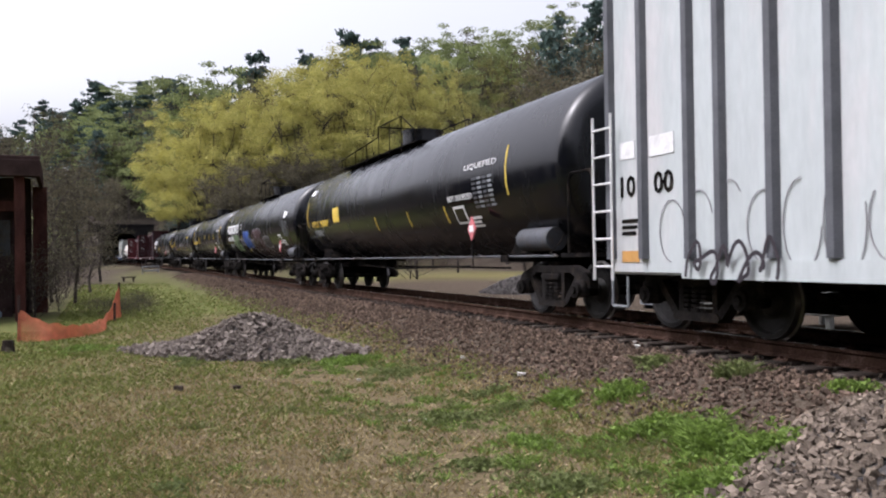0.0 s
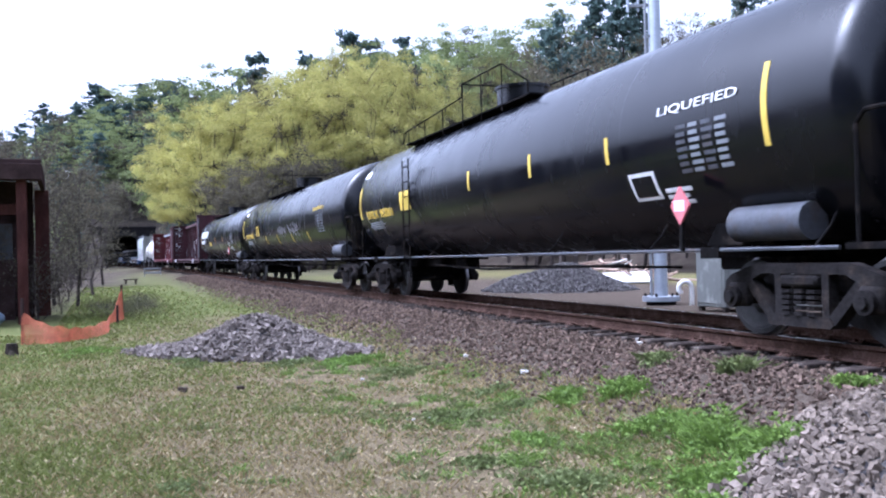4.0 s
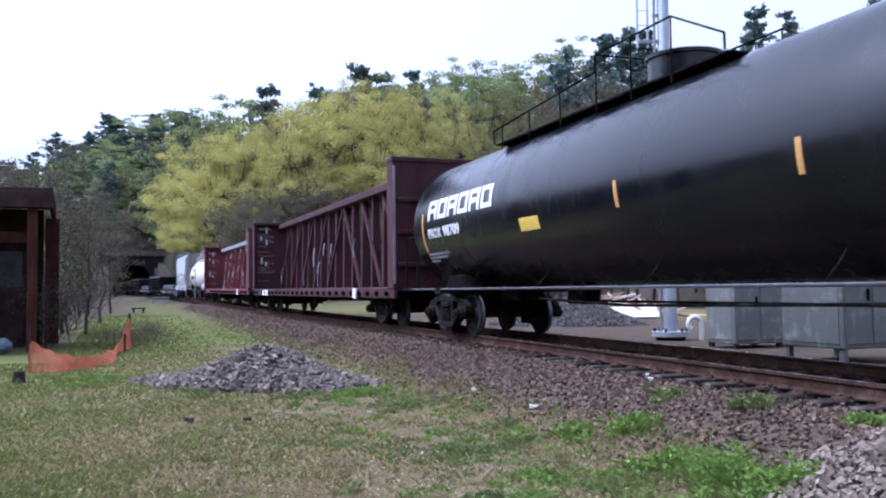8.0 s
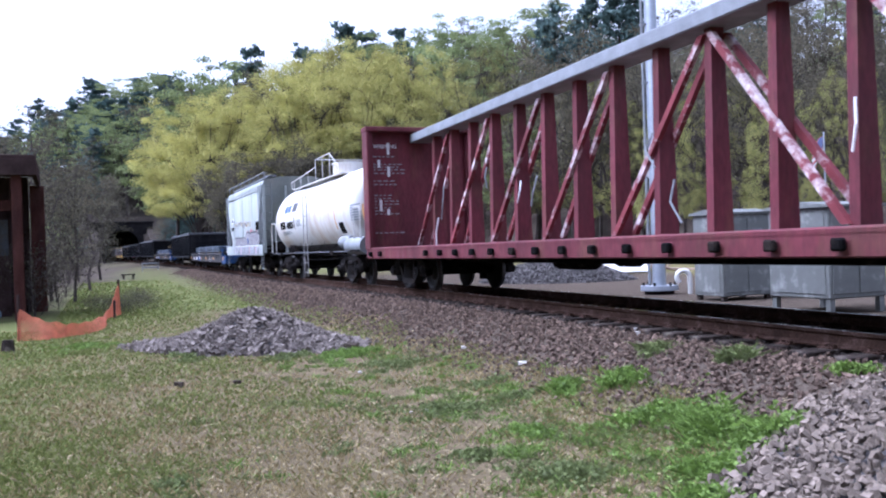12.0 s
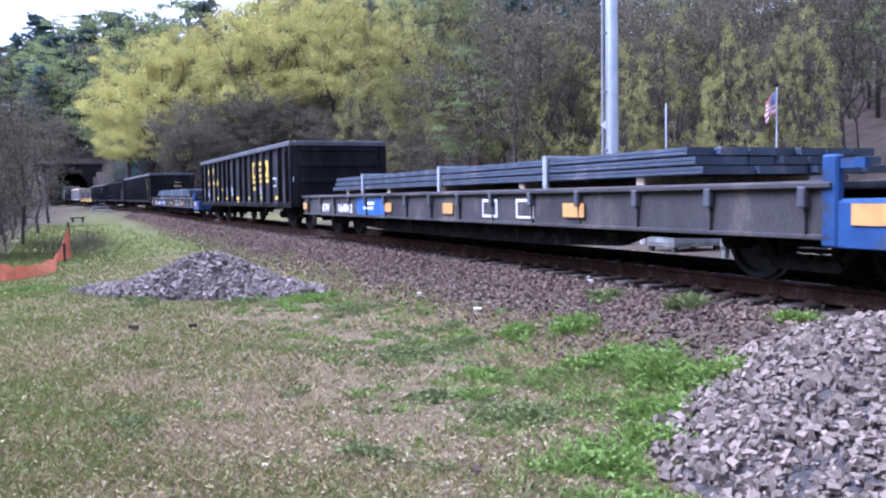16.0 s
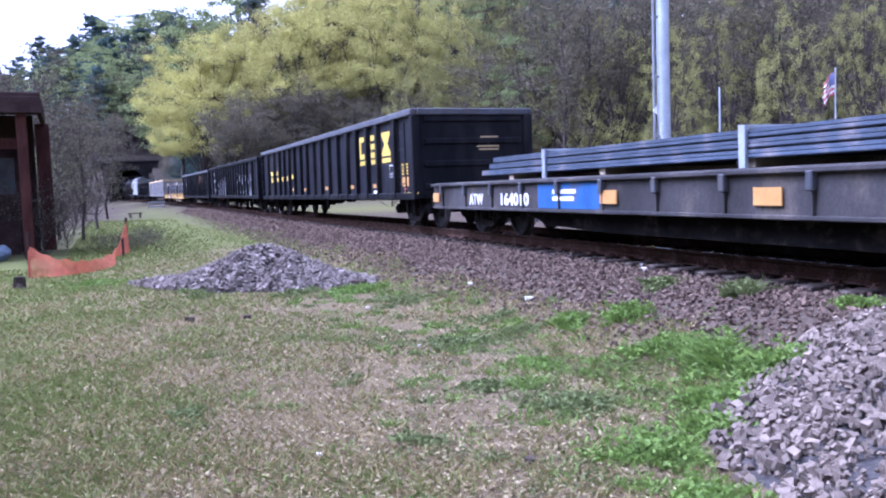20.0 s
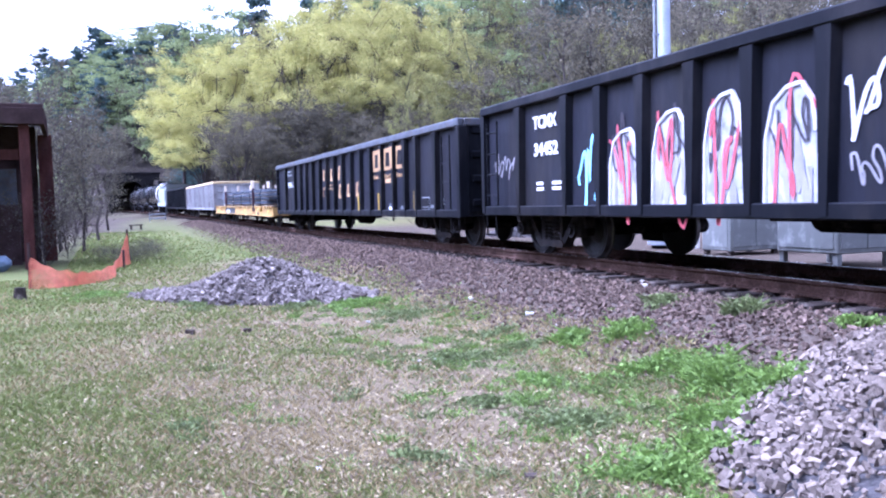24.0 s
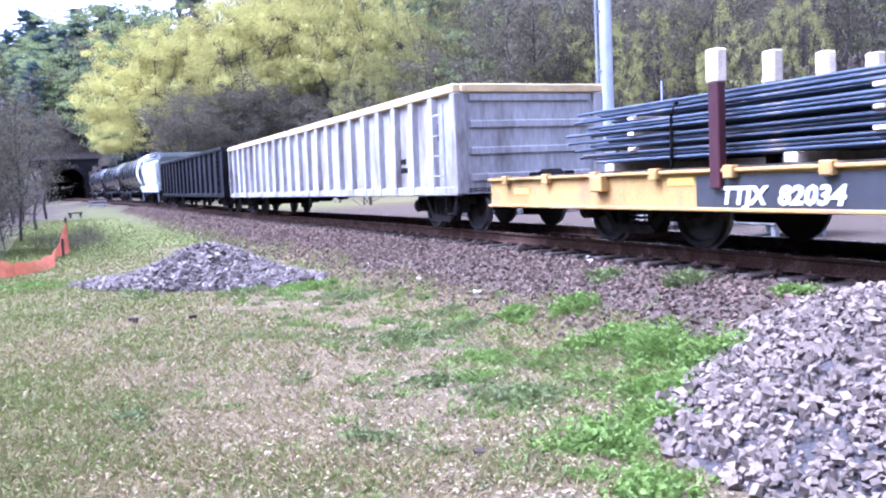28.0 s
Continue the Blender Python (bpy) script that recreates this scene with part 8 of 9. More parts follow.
def heap(name, label, fn, box, count, lo, hi, material, singles, seed, near=None):
    """A mound with its core and loose stones; those nearest the path are pieces of their own."""
    rng = np.random.default_rng(seed)
    x0, x1, y0, y1 = box
    ob = thing(name, label, "stone pile")
    nx = 44
    X, Y = np.meshgrid(np.linspace(x0, x1, nx), np.linspace(y0, y1, nx))
    h = fn(X.ravel(), Y.ravel())
    z = ground_z(X.ravel(), Y.ravel()) + np.where(h > 0.004, h - 0.03, -0.12)
    i = np.arange((nx - 1) ** 2)
    r, c = i // (nx - 1), i % (nx - 1)
    q = np.stack([r * nx + c, r * nx + c + 1, (r + 1) * nx + c + 1, (r + 1) * nx + c], 1)
    me = raw_mesh("core", np.stack([X.ravel(), Y.ravel(), z], 1), q[(h[q] > 0.004).any(1)], STONE["core"])
    part("core", me, None, ob)
    p = np.stack([rng.uniform(x0, x1, count * 4), rng.uniform(y0, y1, count * 4)], 1)
    hh = fn(p[:, 0], p[:, 1])
    ok = hh > 0.0
    edge = rng.uniform(0, 1, len(p)) < np.clip(hh * 14 + 0.15, 0, 1)
    p, hh = p[ok & edge][:count], hh[ok & edge][:count]
    size = lo + (hi - lo) * rng.uniform(0, 1, len(p)) ** 2.2
    z = ground_z(p[:, 0], p[:, 1]) + hh + rng.uniform(-0.02, 0.03, len(p))
    places = np.column_stack([p, z])
    if singles:
        order = np.argsort((p[:, 0] - near[0]) ** 2 + (p[:, 1] - near[1]) ** 2)
        shapes, tri = stone_shapes(rng, 16)
        meshes = [raw_mesh("stone", s, tri, material) for s in shapes]
        for j in order[:singles]:
            part("stone", meshes[int(rng.integers(0, 16))], None, ob, loc=Matrix.LocRotScale(Vector(places[j]), Euler(rng.uniform(0, 6.28, 3)), Vector((size[j],) * 3)))
        rest = order[singles:]
    else:
        rest = np.arange(len(p))
    tagged(part("stone_mass", stones_mesh("stone_mass", places[rest], size[rest], material, seed + 1), None, ob), kind="stuff")
    return ob


heap("stone_pile", "low pile of old grey ballast lying in the grass", heap_left, (-6.8, -0.9, 13.0, 17.0), 5200, 0.025, 0.07, STONE["old"], 0, 51)
heap("gravel_heap", "heap of clean broken grey stone beside the track", heap_right, (0.8, 6.8, 1.9, 7.8), 10500, 0.016, 0.048, STONE["clean"], 300, 53, near=(2.6, 5.0))

heap("gravel_bank", "bank of fine dark grey gravel beyond the track", mound_far, (0.4, 7.0, 28.2, 33.8), 5200, 0.03, 0.065, STONE["fine"], 0, 57)


def ballast():
    rng = np.random.default_rng(61)
    out = []
    for s0, s1, n, sz in ((-7, 8, 19000, 0.025), (8, 22, 13000, 0.030), (22, 60, 8000, 0.048)):
        s = rng.uniform(s0, s1, n)
        lat = rng.choice([-1, 1], n, p=[0.78, 0.22])
        lat = np.where(lat < 0, -0.6 - rng.uniform(0, 1, n) ** 0.8 * 2.75, rng.uniform(-0.7, 3.2, n))
        keep = (abs(abs(lat) - HALF_GAUGE) > 0.09)
        s, lat = s[keep], lat[keep]
        a = heading(s)
        x = np.interp(s, _S, _C[:, 0]) + lat * np.cos(a)
        y = np.interp(s, _S, _C[:, 1]) + lat * np.sin(a)
        far = rng.uniform(0, 1, len(s)) > smooth(-2.3, -3.3, lat) * 0.75
        x, y, lat = x[far], y[far], lat[far]
        size = sz * rng.uniform(0.55, 1.35, len(x))
        z = ground_z(x, y) + rng.uniform(-0.01, 0.03, len(x))
        out.append((np.column_stack([x, y, z]), size))
    p = np.concatenate([o[0] for o in out])
    size = np.concatenate([o[1] for o in out])
    lat = track_coords(p[:, 0], p[:, 1])[1]
    # stones beneath the cars get the near-black copy, as painted shade
    shaded = (lat > -1.05 + 0.15 * rng.normal(size=len(p))) & (lat < 1.4)
    for nm, sel, m, lb in (("ballast", ~shaded, "track", "brown-stained broken stone bed along the track"), ("greasy_ballast", shaded, "shaded", "broken stone between the rails, blackened for the train's shade")):
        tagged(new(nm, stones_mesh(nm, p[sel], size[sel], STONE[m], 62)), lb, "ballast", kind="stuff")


ballast()


# ---------------------------------------------------------------- grass and weeds
def blades_mesh(name, p, h, w, material, seed, lean=0.5):
    rng = np.random.default_rng(seed)
    n = len(p)
    az = rng.uniform(0, 6.283, n)
    side = np.column_stack([np.cos(az), np.sin(az), np.zeros(n)]) * (w * 0.5)[:, None]
    tip = np.column_stack([rng.normal(size=n) * lean, rng.normal(size=n) * lean, np.ones(n)]) * h[:, None]
    mid = tip * np.array([0.35, 0.35, 0.6]) + p
    v = np.stack([p - side, p + side, mid + side * 0.7, p + tip, mid - side * 0.7], 1).reshape(-1, 3)
    i = np.arange(n)[:, None] * 5
    return raw_mesh(name, v, i + np.arange(5)[None], material)


def grass():
    rng = np.random.default_rng(71)
    n = 330000
    d = 3.0 * (60.0 / 3.0) ** rng.uniform(0, 1, n)
    az = np.radians(rng.uniform(-33, 27, n))
    x, y = d * np.sin(az), d * np.cos(az)
    s, lat = track_coords(x, y)
    patchy = wave(x * 0.9, y * 0.9) + 0.5 * wave(x * 2.7 + 3, y * 2.7)
    lush = np.clip(smooth(9, 20, s) * 0.8 + 0.35 * smooth(-2.5, -5.5, x), 0, 0.8)
    ok = (lat < -2.7 - 0.5 * wave(x, y)) & (heap_left(x, y) < 0.01) & (heap_right(x, y) < 0.01)
    worn = np.exp(-((lat + 4.4) / 1.0) ** 2) * 0.58 + np.exp(-((lat + 6.0) / 1.9) ** 2) * 0.36
    ok &= rng.uniform(0, 1, n) > worn + 0.30 * (patchy < -0.08) * (lush < 0.5)
    ok &= (lat > -9) | (d < 22)
    x, y, d, patchy, lat, lush = x[ok], y[ok], d[ok], patchy[ok], lat[ok], lush[ok]
    p = np.column_stack([x, y, ground_z(x, y) - 0.005])
    green = rng.uniform(0, 1, len(x)) < np.clip(0.36 + 0.75 * patchy + lush + 0.22 * smooth(-0.8, -2.4, x), 0.05, 0.95)
    h = rng.uniform(0.018, 0.05, len(x)) * (1 + 0.015 * d)
    w = 0.0035 + 0.0016 * d
    for nm, sel, m, lb in (("dry_grass", ~green, VEG["straw"], "short dry straw-coloured grass"), ("green_grass", green, VEG["blade"], "short green spring grass")):
        tagged(new(nm, blades_mesh(nm, p[sel], h[sel], w[sel], m, 72, 0.8)), lb, "grass", kind="stuff")


grass()


def weed_patch(x, y, rx, ry, n, h, material, seed, label, turn=0.0):
    rng = np.random.default_rng(seed)
    k = max(6, n // 26)
    a, r = rng.uniform(0, 6.283, k), np.abs(rng.normal(0, 0.62, k))
    r *= 1 + 0.35 * np.sin(3 * a + seed) + 0.2 * np.sin(7 * a)
    u, v = np.cos(a) * r * rx, np.sin(a) * r * ry
    own = rng.integers(0, k, n)
    spread = rng.uniform(0.02, 0.07, k)[own]
    u, v, r = u[own] + rng.normal(size=n) * spread, v[own] + rng.normal(size=n) * spread, r[own]
    px, py = x + u * math.cos(turn) - v * math.sin(turn), y + u * math.sin(turn) + v * math.cos(turn)
    tall = h * (1 - 0.5 * r ** 1.5).clip(0.3, 1) * rng.uniform(0.4, 1.1, n) * rng.uniform(0.5, 1.2, k)[own]
    p = np.column_stack([px, py, ground_z(px, py) - 0.01 + heap_right(px, py) * 0.6])
    me = blades_mesh("weed_patch", p, tall, rng.uniform(0.008, 0.020, n), material, seed, 0.85)
    # small broad leaves near the top of the stems
    c = p + np.column_stack([rng.normal(size=n) * 0.02, rng.normal(size=n) * 0.02, tall * 0.8])
    lv, lf = leaf_cloud(rng, c[: n // 2], np.full(n // 2, 0.03), 3, 0.028, 0.6)
    leaf = raw_mesh("leaves", lv, lf, material)
    ob = thing("weed_patch", label, "weeds", "weeds by the track")
    tagged(part("stem_mass", me, None, ob), kind="stuff")
    tagged(part("leaf_mass", leaf, None, ob), kind="stuff")


for k, (x, y, rx, ry, n, h, mt) in enumerate((
        (1.95, 6.75, 0.46, 0.55, 2100, 0.17, "weed"), (1.65, 7.35, 0.42, 0.30, 1100, 0.13, "weed"), (2.25, 6.25, 0.34, 0.32, 1000, 0.14, "weed"), (1.70, 5.85, 0.34, 0.28, 900, 0.12, "weed"),
        (1.05, 4.75, 0.32, 0.30, 1200, 0.11, "weed"), (1.45, 5.2, 0.36, 0.26, 900, 0.10, "weed"), (1.15, 4.1, 0.40, 0.22, 900, 0.09, "weed"),
        (0.62, 7.3, 0.42, 0.26, 750, 0.08, "weed"), (0.75, 5.95, 0.52, 0.34, 1200, 0.07, "moss"), (1.12, 8.9, 0.26, 0.24, 700, 0.14, "weed"), (1.62, 8.55, 0.30, 0.24, 700, 0.15, "weed"),
        (-0.1, 8.5, 0.62, 0.40, 1100, 0.07, "moss"), (0.55, 9.0, 0.45, 0.3, 700, 0.08, "moss"), (-1.6, 13.2, 0.95, 0.40, 1600, 0.12, "weed"), (-2.6, 13.1, 0.7, 0.25, 900, 0.10, "moss"),
        (-0.9, 11.9, 0.6, 0.6, 900, 0.07, "moss"), (-6.9, 15.6, 0.9, 0.7, 1500, 0.08, "weed"), (-4.4, 13.7, 1.0, 0.22, 900, 0.09, "moss"), (2.1, 9.3, 0.3, 0.35, 400, 0.12, "moss"),
        (2.75, 8.2, 0.22, 0.3, 260, 0.2, "moss"), (0.15, 6.6, 0.4, 0.3, 600, 0.06, "moss"), (-0.3, 5.2, 0.3, 0.25, 350, 0.05, "moss"), (0.3, 9.9, 0.5, 0.3, 500, 0.07, "moss"),
        (-2.0, 6.0, 0.35, 0.3, 400, 0.05, "moss"), (3.35, 7.25, 0.2, 0.2, 250, 0.12, "weed"))):
    weed_patch(x, y, rx, ry, n, h, VEG[mt], 80 + k, "fresh green weeds growing in thin turf" if mt == "weed" else "dull green creeping weeds in bare earth", 0.3 * k)


def low_weeds():
    """Small leaves creeping through the turf between the trail and the track."""
    rng = np.random.default_rng(88)
    k = 1500
    x, y = rng.uniform(-2.6, 3.2, k), rng.uniform(3.2, 13.5, k)
    s, lat = track_coords(x, y)
    want = np.exp(-((lat + 4.0) / 1.1) ** 2) * (0.55 + 0.9 * wave(x * 1.3 + 2, y * 1.3)) + 0.05
    ok = (rng.uniform(0, 1, k) < want) & (lat < -2.6) & (heap_right(x, y) < 0.01) & (heap_left(x, y) < 0.01)
    x, y = x[ok], y[ok]
    n = 55
    sp = rng.uniform(0.03, 0.12, len(x))
    px = np.repeat(x, n) + rng.normal(size=len(x) * n) * np.repeat(sp, n)
    py = np.repeat(y, n) + rng.normal(size=len(x) * n) * np.repeat(sp, n)
    h = np.repeat(rng.uniform(0.02, 0.075, len(x)), n) * rng.uniform(0.4, 1.1, len(px))
    p = np.column_stack([px, py, ground_z(px, py) - 0.005])
    green = np.repeat(rng.uniform(0, 1, len(x)) < 0.5, n)
    for nm, sel, m in (("low_weeds", green, "weed"), ("creeping_weeds", ~green, "moss")):
        tagged(new(nm, blades_mesh(nm, p[sel], h[sel], rng.uniform(0.008, 0.020, int(sel.sum())), VEG[m], 89, 0.9)), "low green weeds scattered through the thin turf", "weeds", kind="stuff")


low_weeds()


def litter():
    """Dead leaves, straw and bark scraps lying flat on the turf."""
    rng = np.random.default_rng(95)
    n = 34000
    d = 3.2 * (17.0 / 3.2) ** rng.uniform(0, 1, n)
    az = np.radians(rng.uniform(-32, 22, n))
    x, y = d * np.sin(az), d * np.cos(az)
    s, lat = track_coords(x, y)
    ok = (lat < -2.4) & (heap_right(x, y) < 0.01) & (heap_left(x, y) < 0.01) & (rng.uniform(0, 1, n) < 0.25 + np.exp(-((lat + 5.4) / 2.0) ** 2))
    x, y, d = x[ok], y[ok], d[ok]
    n = len(x)
    a, ln, wd = rng.uniform(0, 6.283, n), rng.uniform(0.008, 0.024, n) * (1 + 0.03 * d), rng.uniform(0.003, 0.007, n) * (1 + 0.03 * d)
    u, v = np.column_stack([np.cos(a), np.sin(a), rng.normal(size=n) * 0.25]) * ln[:, None], np.column_stack([-np.sin(a), np.cos(a), rng.normal(size=n) * 0.3]) * wd[:, None]
    p = np.column_stack([x, y, ground_z(x, y) + 0.014])
    q = np.stack([p - u, p + v, p + u, p - v], 1).reshape(-1, 3)
    f = (np.arange(n)[:, None] * 4 + np.arange(4)[None]).astype(np.int32)
    pale = rng.uniform(0, 1, n) < 0.55
    for nm, sel, col in (("straw_litter", pale, (0.27, 0.225, 0.13)), ("leaf_litter", ~pale, (0.085, 0.062, 0.040))):
        tagged(new(nm, raw_mesh(nm, q.reshape(n, 4, 3)[sel].reshape(-1, 3), f[: int(sel.sum())], mat(nm, col, 0.9, island=0.4))), "dead leaves and straw lying on the turf", "litter", kind="stuff")


litter()


def pebbles():
    """Single pale stones, leaves and clods that stand out on the turf."""
    rng = np.random.default_rng(91)
    shapes, tri = stone_shapes(rng, 6)
    pale = mat("bleached_stone", (0.55, 0.53, 0.50), 0.9, fine=0.15)
    clod = mat("dark_clod", (0.05, 0.04, 0.032), 0.95, fine=0.3)
    for x, y, s, m, lb in ((0.80, 10.35, 0.06, pale, "pale stone"), (-0.46, 8.37, 0.03, pale, "bleached dead leaf"), (-0.30, 8.42, 0.03, pale, "bleached dead leaf"), (-1.72, 13.85, 0.14, clod, "flat dark stone"),
                           (-3.45, 10.51, 0.07, clod, "dark clod of earth"), (-2.75, 10.6, 0.06, clod, "dark clod of earth"), (1.69, 5.75, 0.025, pale, "pale stone chip"), (0.35, 4.75, 0.04, clod, "dark clod of earth"),
                           (-0.05, 3.95, 0.03, pale, "pale stone chip"), (1.05, 9.6, 0.03, pale, "pale stone chip"), (2.3, 10.8, 0.05, pale, "pale stone"), (2.35, 11.3, 0.06, pale, "pale stone"), (-1.3, 11.3, 0.03, pale, "pale stone chip"),
                           (-0.9, 5.0, 0.025, pale, "pale stone chip"), (0.1, 12.2, 0.04, pale, "pale stone")):
        solid("stone", raw_mesh("stone", shapes[int(rng.integers(0, 6))] * s, tri, m), None, lb + " lying on the turf", "stone", "loose stones", m=Matrix.Translation((x, y, gz(x, y) + s * 0.35)))


pebbles()


# ---------------------------------------------------------------- things beyond the track
def cabinet(x, y, deep, wide, z0, z1, legs):
    """A metal equipment cabinet, its corner nearest the viewer at x, y; deep along the track, wide across it."""
    g0 = gz(x, y)
    ob = thing("equipment_cabinet", "pale grey metal equipment cabinet on %s" % ("short legs" if legs else "a timber skid"), "cabinet", "trackside cabinets", Matrix.Translation((x, y, g0)) @ Matrix.Rotation(radians(21.5), 4, "Z"))
    part("body", Geo().box(0, 0, z0, wide, deep, z1, 0.02), M["cabinet"], ob)
    part("roof", Geo().prism([(-0.06, z1), (deep + 0.06, z1), (deep + 0.06, z1 + 0.04), (deep * 0.5, z1 + 0.12), (-0.06, z1 + 0.04)], -0.06, wide + 0.06), M["cabinet"], ob)
    d = part("door", Geo().box(0.06, -0.02, z0 + 0.08, wide * 0.5 - 0.02, 0.005, z1 - 0.08, 0.008), M["cabinet"], ob)
    part("handle", Geo().box(wide * 0.5 - 0.12, -0.06, z0 + 0.8, wide * 0.5 - 0.08, -0.015, z0 + 1.0, 0.008), M["under"], d)
    d = part("door", Geo().box(wide * 0.5 + 0.02, -0.02, z0 + 0.08, wide - 0.06, 0.005, z1 - 0.08, 0.008), M["cabinet"], ob)
    part("vent", Geo().box(wide * 0.62, -0.035, z1 - 0.5, wide * 0.80, -0.018, z1 - 0.32, 0.004), M["rib"], d)
    part("side_panel", Geo().box(-0.015, 0.08, z0 + 0.08, 0.004, deep - 0.08, z1 - 0.08, 0.006), M["cabinet"], ob)
    for a in (0.03, wide - 0.13):
        for b in (0.03, deep - 0.13):
            part("leg", Geo().box(a, b, -0.15, a + 0.10, b + 0.10, z0), M["cabinet"] if legs else M["tie"], ob)
    return ob


cabinet(5.65, 18.0, 0.95, 1.3, 0.10, 1.85, False)
cabinet(6.2, 14.15, 1.4, 1.25, 0.26, 1.80, True)


def signal_pole():
    x, y = 5.1, 21.3
    g0 = gz(x, y)
    ob = thing("steel_pole", "tall galvanised steel pole with conduit and collar", "pole", m=Matrix.Translation((x, y, g0)))
    part("shaft", Geo().cyl((0, 0, 0), (0, 0, 15), 0.165, 0.135, n=24), M["galv"], ob, smooth_deg=40)
    part("collar", Geo().cyl((0, 0, 0.10), (0, 0, 0.22), 0.46, n=20), M["galv"], ob, smooth_deg=40)
    part("base_ring", Geo().cyl((0, 0, -0.1), (0, 0, 0.10), 0.36, n=20), M["under"], ob, smooth_deg=40)
    for k in range(6):
        a = k * math.pi / 3
        part("bolt", Geo().cyl((0.39 * math.cos(a), 0.39 * math.sin(a), 0.2), (0.39 * math.cos(a), 0.39 * math.sin(a), 0.30), 0.03, n=6), M["under"], ob)
    part("conduit", Geo().cyl((-0.25, -0.05, 0.1), (-0.22, -0.05, 14.5), 0.035, n=8), M["rib"], ob)
    for k in range(10):
        z = 0.9 + 1.45 * k
        part("clamp", Geo().box(-0.28, -0.09, z, -0.12, -0.01, z + 0.06), M["rib"], ob)
    part("plate", Geo().slab([(-0.34, 3.0), (-0.22, 2.88), (-0.22, 3.12)], -0.27, -0.25), M["white"], ob)
    for s in (-1, 1):
        part("ladder_rail", Geo().cyl((-0.50 + 0.13 * s, 0.1, 7.4), (-0.48 + 0.13 * s, 0.1, 14.5), 0.03, n=6), M["galv"], ob)
    for k in range(18):
        part("rung", Geo().cyl((-0.63, 0.1, 7.6 + 0.38 * k), (-0.36, 0.1, 7.6 + 0.38 * k), 0.014, n=5), M["galv"], ob)
    for z in (7.5, 10.5, 13.5):
        part("bracket", Geo().box(-0.6, 0.02, z, 0, 0.12, z + 0.08), M["rib"], ob)
    el = thing("vent_pipe", "white plastic pipe elbow beside the pole", "pipe", m=Matrix.Translation((5.62, 21.0, gz(5.62, 21.0))))
    arc = [(0.16 * math.cos(t), 0, 0.42 + 0.16 * math.sin(t)) for t in np.linspace(0, math.pi * 1.3, 9)]
    part("elbow", Geo().bend([(0.16, 0, -0.05), (0.16, 0, 0.42)] + arc[1:], 0.06, 10), M["white_tank"], el, smooth_deg=50)


signal_pole()


def flag():
    x, y = at_bearing(23.6, 36)
    ob = thing("flagpole", "slim pole with a hanging red, white and blue striped flag", "flagpole", m=Matrix.Translation((x, y, gz(x, y))))
    part("pole", Geo().cyl((0, 0, -0.1), (0, 0, 5.25), 0.035, 0.022, n=10), M["galv"], ob)
    part("ball", Geo().cyl((0, 0, 5.25), (0, 0, 5.31), 0.03, n=8), M["galv"], ob)
    fl_red, fl_blue = mat("flag_red", (0.42, 0.12, 0.14), 0.8, trans=0.3), mat("flag_blue", (0.12, 0.14, 0.26), 0.8, trans=0.3)
    cloth = part("flag", Geo().tube([(-0.03, 0, 5.0), (-0.03, 0, 5.05)], 0.02), M["galv"], ob)
    for k in range(9):
        z = 5.15 - 0.095 * k
        g = Geo()
        pts = []
        for i in range(7):
            u = i / 6
            pts += [(-0.04 - 0.42 * u * (1 - 0.12 * math.sin(k)), 0.10 * math.sin(6 * u), z - 0.45 * u ** 1.5), (-0.04 - 0.42 * u, 0.10 * math.sin(6 * u), z - 0.092 - 0.45 * u ** 1.5)]
        g.add(pts, [(2 * i, 2 * i + 2, 2 * i + 3, 2 * i + 1) for i in range(6)])
        part("stripe", g, fl_red if k % 2 == 0 else M["white"], cloth)
    part("canton", Geo().add([(-0.05, -0.012, 5.16), (-0.22, 0.08, 5.00), (-0.22, 0.08, 4.55), (-0.05, -0.012, 4.72)], [(0, 1, 2, 3)]), fl_blue, cloth)
    x, y = at_bearing(16.9, 33)
    solid("antenna_mast", Geo().cyl((0, 0, -0.1), (0, 0, 3.6), 0.022, n=8).cyl((0, 0, 3.0), (0, 0, 4.6), 0.032, n=8), M["galv"], "thin pale antenna mast", "mast", m=Matrix.Translation((x, y, gz(x, y))))


flag()


